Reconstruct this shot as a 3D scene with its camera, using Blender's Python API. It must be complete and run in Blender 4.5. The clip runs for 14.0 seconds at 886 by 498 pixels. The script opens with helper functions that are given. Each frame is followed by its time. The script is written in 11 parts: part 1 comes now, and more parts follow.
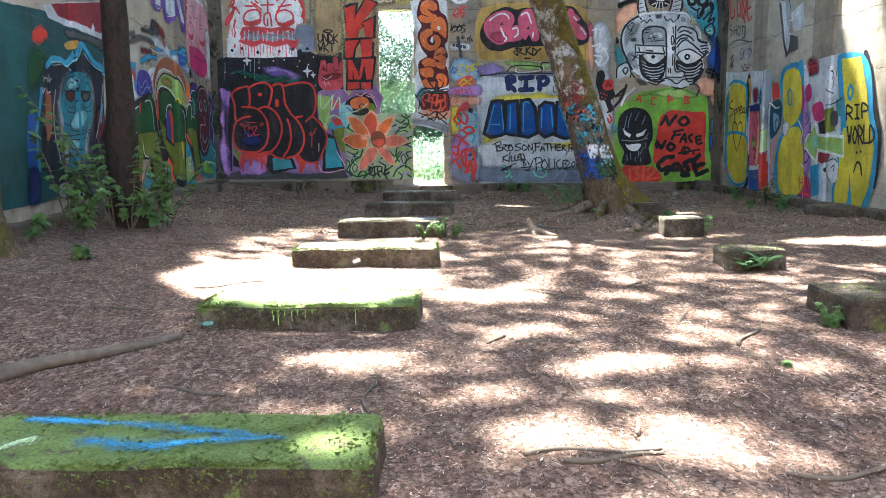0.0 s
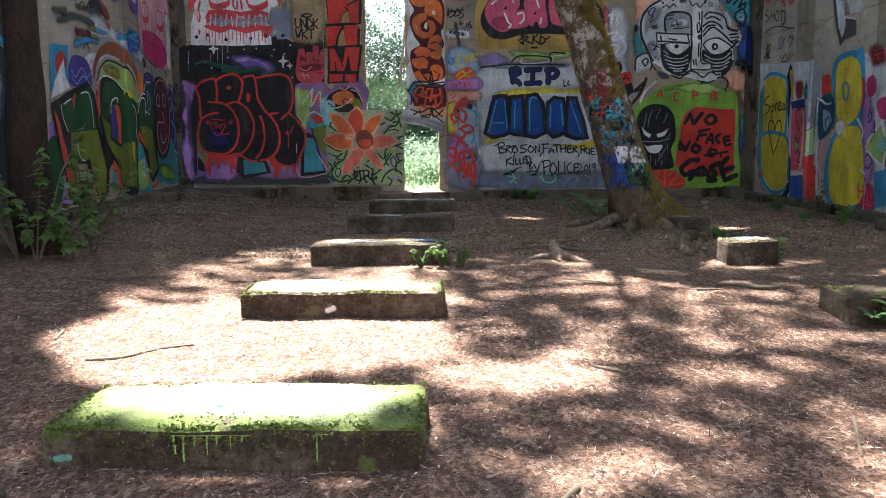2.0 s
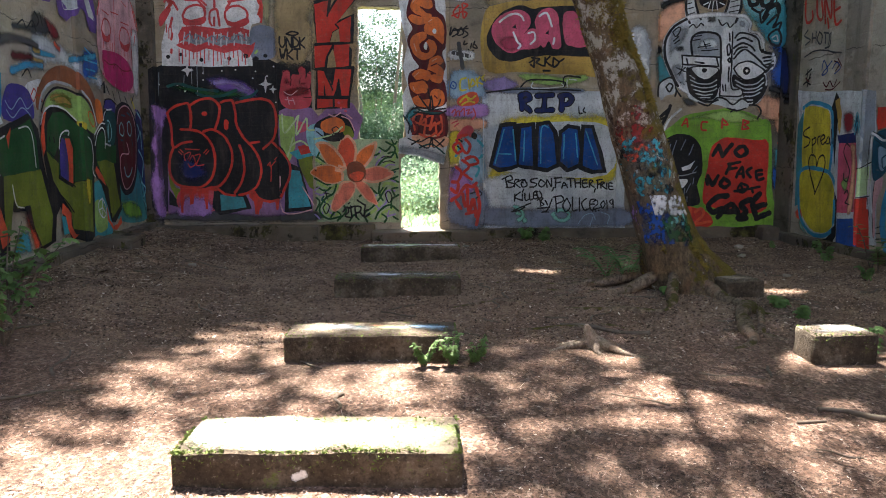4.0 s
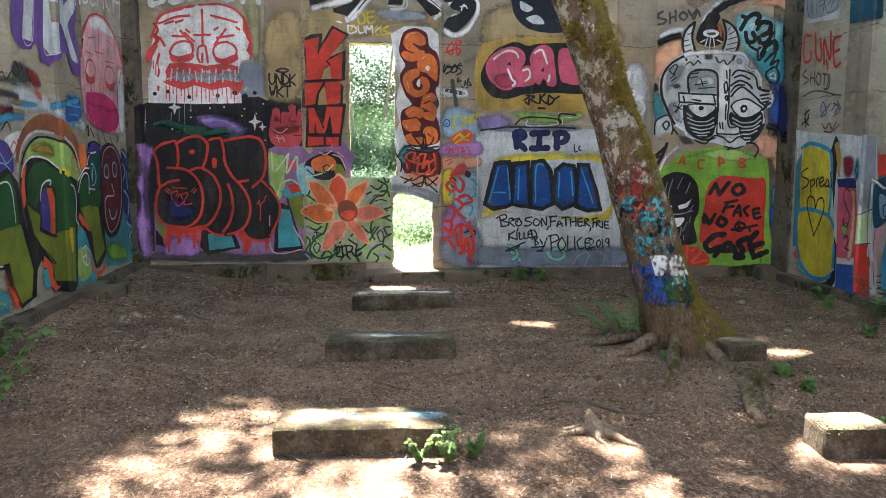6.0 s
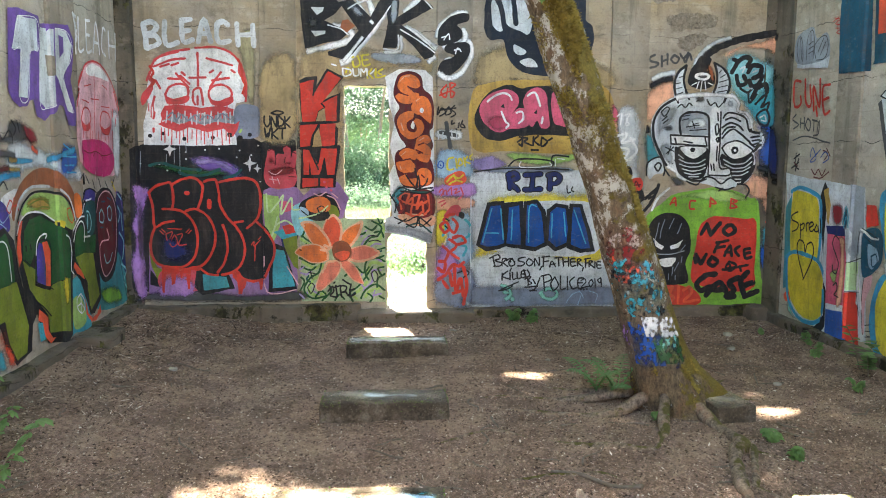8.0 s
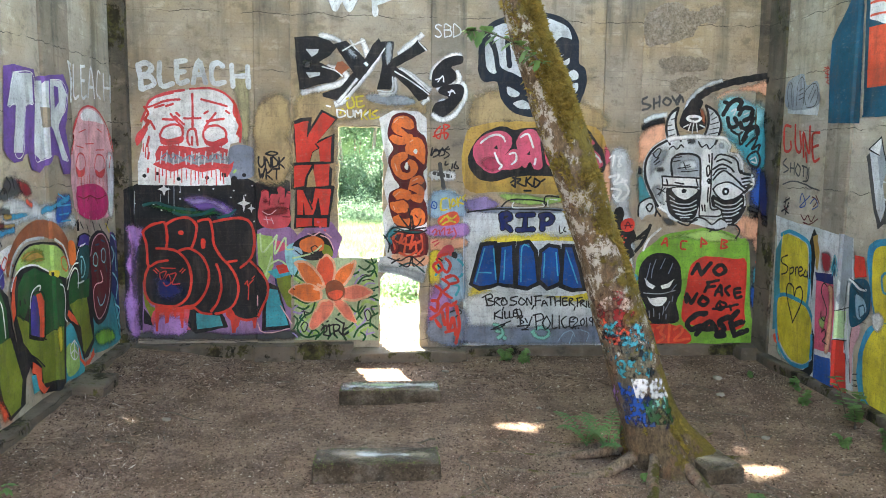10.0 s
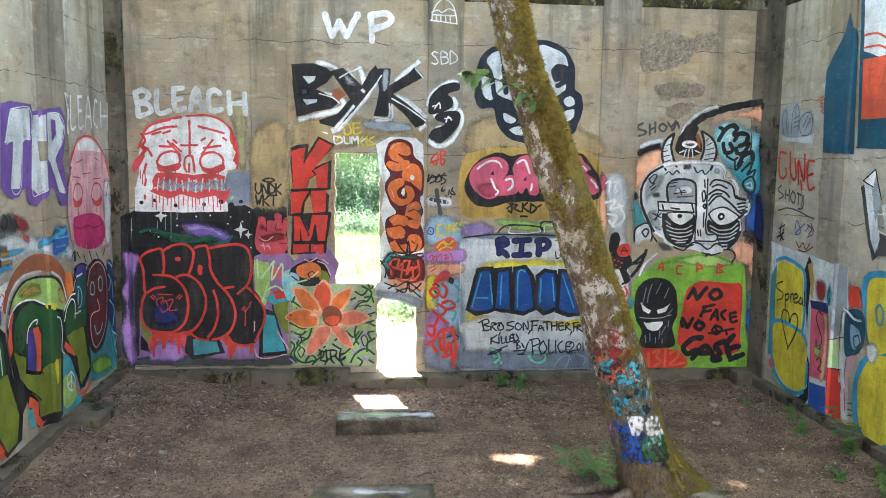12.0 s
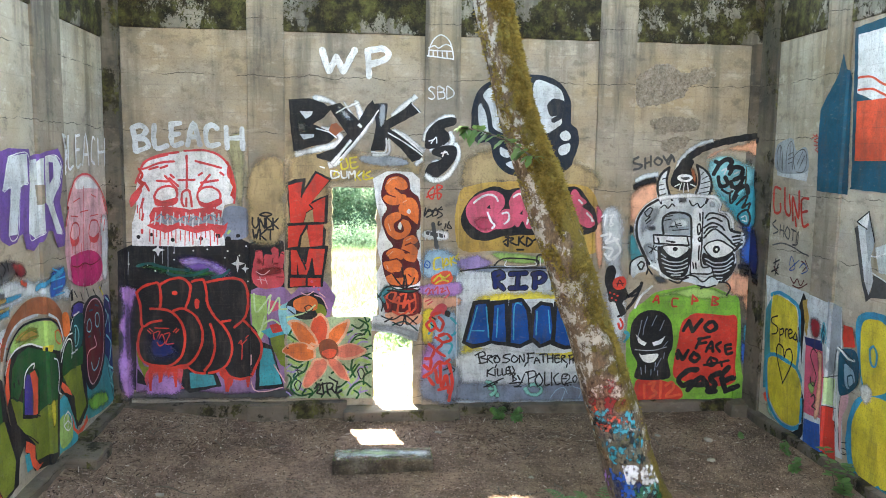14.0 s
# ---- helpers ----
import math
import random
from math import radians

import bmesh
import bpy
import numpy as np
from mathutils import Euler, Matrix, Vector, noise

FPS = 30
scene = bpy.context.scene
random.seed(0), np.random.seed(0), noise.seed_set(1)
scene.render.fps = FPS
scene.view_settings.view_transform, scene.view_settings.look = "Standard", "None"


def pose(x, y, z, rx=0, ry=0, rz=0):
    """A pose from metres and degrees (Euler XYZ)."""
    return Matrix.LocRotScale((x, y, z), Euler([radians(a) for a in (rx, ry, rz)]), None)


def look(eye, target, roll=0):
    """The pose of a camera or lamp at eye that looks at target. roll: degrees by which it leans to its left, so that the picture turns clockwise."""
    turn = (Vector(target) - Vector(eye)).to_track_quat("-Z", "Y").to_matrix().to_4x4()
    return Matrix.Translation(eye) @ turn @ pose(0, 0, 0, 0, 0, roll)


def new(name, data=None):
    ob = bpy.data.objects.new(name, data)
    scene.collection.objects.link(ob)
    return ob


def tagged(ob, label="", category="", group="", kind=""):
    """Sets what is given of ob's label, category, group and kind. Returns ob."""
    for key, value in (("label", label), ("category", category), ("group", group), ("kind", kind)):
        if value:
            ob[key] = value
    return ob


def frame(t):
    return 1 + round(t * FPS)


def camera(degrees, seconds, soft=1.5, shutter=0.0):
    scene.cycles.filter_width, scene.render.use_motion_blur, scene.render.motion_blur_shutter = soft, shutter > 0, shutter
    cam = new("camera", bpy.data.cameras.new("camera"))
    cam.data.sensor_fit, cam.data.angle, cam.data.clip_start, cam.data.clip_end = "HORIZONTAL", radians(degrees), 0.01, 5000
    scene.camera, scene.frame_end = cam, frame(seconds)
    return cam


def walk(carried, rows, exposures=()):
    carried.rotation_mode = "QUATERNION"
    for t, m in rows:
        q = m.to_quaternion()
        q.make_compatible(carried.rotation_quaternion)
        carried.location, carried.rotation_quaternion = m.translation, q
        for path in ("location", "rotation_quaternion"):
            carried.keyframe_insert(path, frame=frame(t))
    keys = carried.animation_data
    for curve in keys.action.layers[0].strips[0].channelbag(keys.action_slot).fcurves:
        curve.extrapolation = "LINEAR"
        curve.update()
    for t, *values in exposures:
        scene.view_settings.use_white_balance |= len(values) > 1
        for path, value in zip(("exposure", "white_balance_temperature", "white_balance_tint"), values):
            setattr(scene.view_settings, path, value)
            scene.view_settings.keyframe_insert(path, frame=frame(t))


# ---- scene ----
import itertools

cam = camera(60.0, 14.0, 1.0)
PATH = [
    (0, (-0.133, 0.1, 0.841), (-0.054, 2.077, 0.553), -0.5),
    (0.5, (-0.14, 0.455, 0.824), (-0.053, 2.432, 0.536), -0.5),
    (1, (-0.146, 0.805, 0.817), (-0.053, 2.782, 0.528), -0.5),
    (1.5, (-0.161, 1.167, 0.818), (-0.059, 3.143, 0.529), -0.4),
    (2, (-0.166, 1.526, 0.845), (-0.057, 3.502, 0.556), -0.4),
    (2.5, (-0.16, 1.879, 0.893), (-0.047, 3.855, 0.607), -0.3),
    (3, (-0.166, 2.207, 0.967), (-0.046, 4.183, 0.679), -0.2),
    (3.2, (-0.169, 2.316, 0.994), (-0.05, 4.293, 0.712), -0.2),
    (5.3, (-0.191, 2.893, 1.372), (-0.048, 4.87, 1.112), 0.1),
    (5.5, (-0.189, 2.896, 1.41), (-0.044, 4.874, 1.151), 0.0),
    (6, (-0.196, 2.885, 1.518), (-0.046, 4.863, 1.262), 0.1),
    (6.5, (-0.202, 2.88, 1.632), (-0.047, 4.858, 1.38), 0.1),
    (7, (-0.201, 2.876, 1.744), (-0.043, 4.854, 1.494), 0.2),
    (7.5, (-0.196, 2.878, 1.852), (-0.034, 4.856, 1.604), 0.3),
    (8, (-0.195, 2.882, 1.953), (-0.029, 4.86, 1.706), 0.3),
    (8.5, (-0.196, 2.88, 2.057), (-0.024, 4.857, 1.811), 0.4),
    (10.8, (-0.193, 2.894, 2.525), (-0.007, 4.871, 2.283), 0.7),
    (11, (-0.186, 2.896, 2.542), (0.0, 4.873, 2.303), 0.6),
    (11.5, (-0.191, 2.899, 2.644), (-0.002, 4.875, 2.404), 0.7),
    (12, (-0.192, 2.898, 2.678), (-0.001, 4.875, 2.441), 0.7),
    (12.5, (-0.199, 2.906, 2.752), (-0.005, 4.883, 2.518), 0.7),
    (13, (-0.199, 2.911, 2.865), (-0.004, 4.888, 2.631), 0.7),
    (13.5, (-0.216, 2.915, 2.953), (-0.014, 4.892, 2.723), 0.8),
    (14, (-0.195, 2.909, 3.031), (0.005, 4.886, 2.803), 0.8),
]
EXPOSURES = [(0, 4.30, 6000, 8), (0.5, 3.72, 6300, 10), (1.5, 3.55, 6400, 15), (3, 3.26, 6500, 15), (6.5, 4.37, 6900, 9), (7.5, 4.57, 6950, 8), (8.5, 4.86, 7000, 6), (11, 4.86, 6800, 7), (14, 4.90, 6800, 7)]
walk(cam, [(t, look(eye, target, roll)) for t, eye, target, roll in PATH], EXPOSURES)

# ---- sky and sun ----
world = bpy.data.worlds.new("world")
scene.world = world
world.use_nodes = True
SUN_ELEVATION, SUN_SIDE = 66.0, -17.0      # degrees; the sun stands beyond the far wall
wn = world.node_tree.nodes
sky = wn.new("ShaderNodeTexSky")
sky.sky_type = "NISHITA"
sky.sun_disc = False
sky.sun_elevation = radians(SUN_ELEVATION)
sky.sun_rotation = radians(SUN_SIDE)
sky.air_density, sky.dust_density = 1.0, 2.5
world.node_tree.links.new(sky.outputs["Color"], wn["Background"].inputs["Color"])
wn["Background"].inputs["Strength"].default_value = 0.078
sun_data = bpy.data.lights.new("sun", "SUN")
sun_data.energy, sun_data.angle, sun_data.color = 5.0, radians(0.8), (1.0, 0.94, 0.84)
sun = new("sun", sun_data)
e_, a_ = radians(SUN_ELEVATION), radians(SUN_SIDE)
SUN_WAY = Vector((math.sin(a_) * math.cos(e_), math.cos(a_) * math.cos(e_), math.sin(e_)))
sun.matrix_world = look(SUN_WAY * 40, (0, 0, 0))

# ---- materials ----
def material(name, rough=0.85, metal=0.0):
    m = bpy.data.materials.new(name)
    m.use_nodes = True
    nt = m.node_tree
    b = nt.nodes["Principled BSDF"]
    b.inputs["Roughness"].default_value, b.inputs["Metallic"].default_value = rough, metal
    b.inputs["Specular IOR Level"].default_value = 0.3
    return m, nt, b


def nd(nt, kind, **values):
    n = nt.nodes.new(kind)
    for k, v in values.items():
        n.inputs[k.replace("_", " ")].default_value = v
    return n


def coords(nt, scale=(1, 1, 1)):
    g = nt.nodes.new("ShaderNodeNewGeometry")
    mp = nt.nodes.new("ShaderNodeMapping")
    mp.inputs["Scale"].default_value = scale
    nt.links.new(g.outputs["Position"], mp.inputs["Vector"])
    return mp.outputs["Vector"]


def noise_tex(nt, vec, scale, detail=6.0, rough=0.6):
    n = nd(nt, "ShaderNodeTexNoise", Scale=scale, Detail=detail, Roughness=rough)
    nt.links.new(vec, n.inputs["Vector"])
    return n.outputs["Fac"]


def ramp(nt, fac, stops):
    r = nt.nodes.new("ShaderNodeValToRGB")
    els = r.color_ramp.elements
    while len(els) < len(stops):
        els.new(0.5)
    for e, (p, c) in zip(els, stops):
        e.position, e.color = p, (c, c, c, 1) if isinstance(c, (int, float)) else (*c, 1)
    nt.links.new(fac, r.inputs["Fac"])
    return r.outputs["Color"]


def mix(nt, fac, a, b, blend="MIX"):
    n = nt.nodes.new("ShaderNodeMix")
    n.data_type, n.blend_type = "RGBA", blend
    for i, v in ((0, fac), (6, a), (7, b)):
        if isinstance(v, (int, float)):
            n.inputs[i].default_value = v
        elif isinstance(v, tuple):
            n.inputs[i].default_value = (*v, 1)
        else:
            nt.links.new(v, n.inputs[i])
    return n.outputs[2]


def math_node(nt, op, a, b=0.0):
    n = nt.nodes.new("ShaderNodeMath")
    n.operation = op
    for i, v in ((0, a), (1, b)):
        if isinstance(v, (int, float)):
            n.inputs[i].default_value = v
        else:
            nt.links.new(v, n.inputs[i])
    return n.outputs[0]


def bump(nt, b, height, strength=0.4, distance=0.01):
    n = nd(nt, "ShaderNodeBump", Strength=strength, Distance=distance)
    nt.links.new(height, n.inputs["Height"])
    nt.links.new(n.outputs["Normal"], b.inputs["Normal"])


def board_lines(nt, step=0.145):
    """Fine ridges at the joints of the formwork boards, and long cracks at the pour lines."""
    v = coords(nt)
    sep = nt.nodes.new("ShaderNodeSeparateXYZ")
    nt.links.new(v, sep.inputs[0])
    wob = noise_tex(nt, coords(nt, (0.6, 0.6, 0.6)), 2.0, 2)
    z = math_node(nt, "ADD", sep.outputs[2], math_node(nt, "MULTIPLY", wob, 0.03))
    f = math_node(nt, "FRACT", math_node(nt, "DIVIDE", z, step))
    line = math_node(nt, "LESS_THAN", math_node(nt, "ABSOLUTE", math_node(nt, "SUBTRACT", f, 0.5)), 0.036)
    cellz = math_node(nt, "FLOOR", math_node(nt, "DIVIDE", z, step))
    wn_ = nt.nodes.new("ShaderNodeTexWhiteNoise")
    wn_.noise_dimensions = "1D"
    nt.links.new(cellz, wn_.inputs["W"])
    return line, wn_.outputs["Value"], z


def concrete(name, light=(0.37, 0.318, 0.252), dark=(0.20, 0.168, 0.128), stain=0.55, moss=0.0, tan=0.0):
    """Old cast concrete: soft clouds, dark runs below the top, cracked pour lines, fine pitting."""
    m, nt, b = material(name, 0.92)
    line, board, z = board_lines(nt)
    bright = tuple(min(0.62, q * 1.35) for q in light)
    big = noise_tex(nt, coords(nt, (0.9, 0.9, 0.9)), 1.5, 8, 0.62)
    mid = noise_tex(nt, coords(nt, (1.0, 1.0, 1.5)), 4.6, 8, 0.68)
    streak = noise_tex(nt, coords(nt, (3.4, 3.4, 0.30)), 1.5, 7, 0.62)
    fine = noise_tex(nt, coords(nt), 75, 4, 0.7)
    base = mix(nt, ramp(nt, big, [(0.34, 0.0), (0.66, 1.0)]), dark, light)
    base = mix(nt, math_node(nt, "MULTIPLY", board, 0.16), base, tuple(q * 0.66 for q in light))
    if tan:
        t_ = noise_tex(nt, coords(nt, (0.7, 0.7, 0.9)), 1.1, 5)
        base = mix(nt, ramp(nt, t_, [(0.42, 0.0), (0.62, tan)]), base, (0.40, 0.275, 0.13))
    base = mix(nt, ramp(nt, mid, [(0.56, 0.0), (0.66, 0.5)]), base, bright)
    base = mix(nt, ramp(nt, mid, [(0.34, 0.55), (0.45, 0.0)]), base, tuple(q * 0.55 for q in dark))
    # rain runs from the wall head
    sep = nt.nodes.new("ShaderNodeSeparateXYZ")
    nt.links.new(coords(nt), sep.inputs[0])
    high = nd(nt, "ShaderNodeMapRange", From_Min=2.9, From_Max=4.5)
    nt.links.new(sep.outputs[2], high.inputs["Value"])
    runs = math_node(nt, "ADD", streak, math_node(nt, "MULTIPLY", high.outputs["Result"], 0.12))
    base = mix(nt, ramp(nt, runs, [(0.57, 0.0), (0.74, stain)]), base, (0.06, 0.055, 0.045))
    # pitting and specks
    pit = noise_tex(nt, coords(nt), 30, 5, 0.8)
    base = mix(nt, ramp(nt, pit, [(0.60, 0.0), (0.68, 0.55)]), base, (0.10, 0.085, 0.062))
    base = mix(nt, ramp(nt, fine, [(0.30, 0.4), (0.46, 0.0)]), base, (0.12, 0.10, 0.078))
    base = mix(nt, ramp(nt, fine, [(0.58, 0.0), (0.74, 0.28)]), base, bright)
    # pour lines: a broken crack about every 0.62 m
    wob = noise_tex(nt, coords(nt, (1.2, 1.2, 0.2)), 2.2, 7, 0.65)
    zz = math_node(nt, "ADD", sep.outputs[2], math_node(nt, "MULTIPLY", wob, 0.16))
    f = math_node(nt, "FRACT", math_node(nt, "DIVIDE", zz, 0.62))
    off = math_node(nt, "ABSOLUTE", math_node(nt, "SUBTRACT", f, 0.5))
    here = ramp(nt, noise_tex(nt, coords(nt, (1, 1, 0.6)), 3.1, 5, 0.6), [(0.42, 0.0), (0.54, 0.9)])
    base = mix(nt, math_node(nt, "MULTIPLY", math_node(nt, "LESS_THAN", off, 0.006), here), base, (0.045, 0.038, 0.03))
    base = mix(nt, math_node(nt, "MULTIPLY", line, ramp(nt, mid, [(0.44, 0.0), (0.62, 0.32)])), base, (0.13, 0.11, 0.085))
    if moss:
        mo = noise_tex(nt, coords(nt, (1, 1, 0.7)), 2.6, 10, 0.75)
        k = ramp(nt, mo, [(0.55 - 0.11 * moss, 0.0), (0.58 - 0.11 * moss, 1.0)])
        mc = ramp(nt, noise_tex(nt, coords(nt), 6, 6, 0.7), [(0.36, (0.010, 0.008, 0.005)), (0.48, (0.026, 0.021, 0.010)), (0.58, (0.06, 0.056, 0.016)), (0.70, (0.11, 0.10, 0.03))])
        base = mix(nt, k, base, mc)
    nt.links.new(base, b.inputs["Base Color"])
    h = math_node(nt, "ADD", math_node(nt, "MULTIPLY", fine, 0.25), math_node(nt, "MULTIPLY", mid, 0.9))
    h = math_node(nt, "SUBTRACT", h, math_node(nt, "MULTIPLY", pit, 0.5))
    h = math_node(nt, "ADD", h, math_node(nt, "MULTIPLY", board, 0.3))
    bump(nt, b, h, 0.6, 0.012)
    return m


def paint_mat(name, col, worn=0.28, rough=0.72, mist=False):
    """Old spray paint: the colour with a slight cloudiness, thin patches where the wall shows, and the wall's relief."""
    m, nt, b = material(name, rough)
    b.inputs["Specular IOR Level"].default_value = 0.2
    worn *= 0.2 if max(col) < 0.12 else 1.0
    line, board, z = board_lines(nt)
    cloud = noise_tex(nt, coords(nt), 2.6, 5, 0.6)
    fine = noise_tex(nt, coords(nt), 60, 4, 0.75)
    wear = noise_tex(nt, coords(nt, (1, 1, 2.2)), 14, 8, 0.75)
    lo, hi = tuple(c * 0.64 for c in col), tuple(min(0.85, c * 1.15 + 0.003) for c in col)
    base = mix(nt, ramp(nt, cloud, [(0.34, 0.0), (0.66, 1.0)]), lo, hi)
    base = mix(nt, ramp(nt, wear, [(0.57, 0.0), (0.68, worn)]), base, (0.30, 0.27, 0.22))
    base = mix(nt, ramp(nt, fine, [(0.30, 0.55), (0.47, 0.0)]), base, (0.05, 0.043, 0.04))
    base = mix(nt, ramp(nt, fine, [(0.60, 0.0), (0.74, 0.3)]), base, tuple(min(0.85, c * 1.4 + 0.004) for c in col))
    grime = noise_tex(nt, coords(nt, (3.0, 3.0, 0.6)), 3.0, 8, 0.72)
    base = mix(nt, ramp(nt, grime, [(0.50, 0.0), (0.72, 0.55)]), base, (0.075, 0.063, 0.052))
    rub = noise_tex(nt, coords(nt), 7.0, 9, 0.78)
    base = mix(nt, ramp(nt, rub, [(0.36, 0.5), (0.46, 0.0)]), base, tuple(c * 0.45 + 0.006 for c in col))
    spat = nd(nt, "ShaderNodeTexVoronoi", Scale=42.0)
    nt.links.new(coords(nt), spat.inputs["Vector"])
    base = mix(nt, math_node(nt, "MULTIPLY", math_node(nt, "LESS_THAN", spat.outputs["Distance"], 0.11), ramp(nt, rub, [(0.50, 0.0), (0.60, 0.55)])), base, (0.045, 0.038, 0.033))
    base = mix(nt, math_node(nt, "MULTIPLY", line, ramp(nt, grime, [(0.42, 0.0), (0.66, 0.28)])), base, (0.07, 0.06, 0.05))
    nt.links.new(base, b.inputs["Base Color"])
    h = math_node(nt, "ADD", math_node(nt, "MULTIPLY", fine, 0.35), math_node(nt, "MULTIPLY", board, 0.3))
    h = math_node(nt, "SUBTRACT", h, math_node(nt, "MULTIPLY", line, 0.25))
    bump(nt, b, h, 0.5, 0.010)
    if mist:
        # overspray: the droplets thin out towards the rim
        at = nt.nodes.new("ShaderNodeAttribute")
        at.attribute_name = "cover"
        drops = noise_tex(nt, coords(nt), 130, 3, 0.7)
        a = math_node(nt, "ADD", at.outputs["Fac"], math_node(nt, "MULTIPLY", math_node(nt, "SUBTRACT", drops, 0.5), 1.2))
        a = math_node(nt, "ADD", a, math_node(nt, "MULTIPLY", math_node(nt, "SUBTRACT", cloud, 0.55), 1.1))
        clear = nt.nodes.new("ShaderNodeBsdfTransparent")
        ms = nt.nodes.new("ShaderNodeMixShader")
        nt.links.new(ramp(nt, a, [(0.15, 0.0), (0.75, 0.95)]), ms.inputs[0])
        nt.links.new(clear.outputs[0], ms.inputs[1])
        nt.links.new(b.outputs[0], ms.inputs[2])
        nt.links.new(ms.outputs[0], nt.nodes["Material Output"].inputs["Surface"])
    return m


def ground_mat():
    m, nt, b = material("forest_litter", 0.95)
    big = noise_tex(nt, coords(nt), 0.55, 5, 0.6)
    mid = noise_tex(nt, coords(nt), 7, 6, 0.7)
    fine = noise_tex(nt, coords(nt), 70, 5, 0.8)
    vor = nd(nt, "ShaderNodeTexVoronoi", Scale=55.0)
    nt.links.new(coords(nt, (1, 0.6, 1)), vor.inputs["Vector"])
    chip = ramp(nt, vor.outputs["Color"], [(0.15, (0.038, 0.020, 0.014)), (0.5, (0.165, 0.089, 0.060)), (0.78, (0.38, 0.247, 0.187)), (0.95, (0.54, 0.42, 0.345))])
    soil = ramp(nt, mid, [(0.30, (0.081, 0.044, 0.030)), (0.52, (0.245, 0.155, 0.111)), (0.72, (0.41, 0.30, 0.232))])
    base = mix(nt, 0.55, soil, chip)
    base = mix(nt, ramp(nt, fine, [(0.40, 0.85), (0.54, 0.0)]), base, (0.014, 0.009, 0.007))
    base = mix(nt, ramp(nt, big, [(0.40, 0.0), (0.65, 0.35)]), base, (0.055, 0.042, 0.034))
    # bare trodden soil towards the far wall, litter nearer the open end
    gs = nt.nodes.new("ShaderNodeSeparateXYZ")
    nt.links.new(coords(nt), gs.inputs[0])
    bare = nd(nt, "ShaderNodeMapRange", From_Min=5.8, From_Max=8.6)
    nt.links.new(math_node(nt, "ADD", gs.outputs[1], math_node(nt, "MULTIPLY", math_node(nt, "SUBTRACT", big, 0.5), 3.0)), bare.inputs["Value"])
    dirt = ramp(nt, noise_tex(nt, coords(nt), 16, 10, 0.85), [(0.32, (0.066, 0.041, 0.029)), (0.48, (0.215, 0.141, 0.100)), (0.62, (0.365, 0.255, 0.185)), (0.75, (0.50, 0.39, 0.30))])
    dirt = mix(nt, ramp(nt, noise_tex(nt, coords(nt), 60, 5, 0.8), [(0.36, 0.75), (0.50, 0.0)]), dirt, (0.088, 0.061, 0.045))
    damp = noise_tex(nt, coords(nt), 1.7, 6, 0.65)
    dirt = mix(nt, ramp(nt, damp, [(0.40, 0.62), (0.54, 0.0)]), dirt, (0.060, 0.040, 0.029))
    dirt = mix(nt, ramp(nt, damp, [(0.55, 0.0), (0.70, 0.40)]), dirt, (0.42, 0.31, 0.23))
    base = mix(nt, math_node(nt, "MULTIPLY", bare.outputs["Result"], 0.85), base, dirt)
    # grass begins outside the walls
    v = coords(nt)
    sep = nt.nodes.new("ShaderNodeSeparateXYZ")
    nt.links.new(v, sep.inputs[0])
    out = math_node(nt, "GREATER_THAN", math_node(nt, "ADD", sep.outputs[1], math_node(nt, "MULTIPLY", mid, 0.8)), 12.7)
    grass = ramp(nt, mid, [(0.3, (0.16, 0.22, 0.07)), (0.7, (0.38, 0.43, 0.22))])
    base = mix(nt, out, base, grass)
    nt.links.new(base, b.inputs["Base Color"])
    h = math_node(nt, "ADD", math_node(nt, "MULTIPLY", fine, 0.6), math_node(nt, "MULTIPLY", mid, 1.2))
    h = math_node(nt, "ADD", h, math_node(nt, "MULTIPLY", vor.outputs["Distance"], 0.5))
    bump(nt, b, h, 0.9, 0.02)
    return m


def simple(name, a, c, scale=8.0, rough=0.8, bumps=0.3, stretch=(1, 1, 1), trans=0.0):
    m, nt, b = material(name, rough)
    f = noise_tex(nt, coords(nt, stretch), scale, 6, 0.65)
    info = nt.nodes.new("ShaderNodeNewGeometry")
    base = mix(nt, ramp(nt, f, [(0.3, 0.0), (0.7, 1.0)]), a, c)
    base = mix(nt, math_node(nt, "MULTIPLY", info.outputs["Random Per Island"], 0.5), base, tuple(x * 0.45 for x in a))
    nt.links.new(base, b.inputs["Base Color"])
    if trans:
        b.inputs["Subsurface Weight"].default_value = 0.0
        tr = nt.nodes.new("ShaderNodeBsdfTranslucent")
        nt.links.new(base, tr.inputs["Color"])
        ms = nt.nodes.new("ShaderNodeMixShader")
        ms.inputs[0].default_value = trans
        nt.links.new(b.outputs[0], ms.inputs[1])
        nt.links.new(tr.outputs[0], ms.inputs[2])
        nt.links.new(ms.outputs[0], nt.nodes["Material Output"].inputs["Surface"])
    if bumps:
        bump(nt, b, f, bumps, 0.01)
    return m


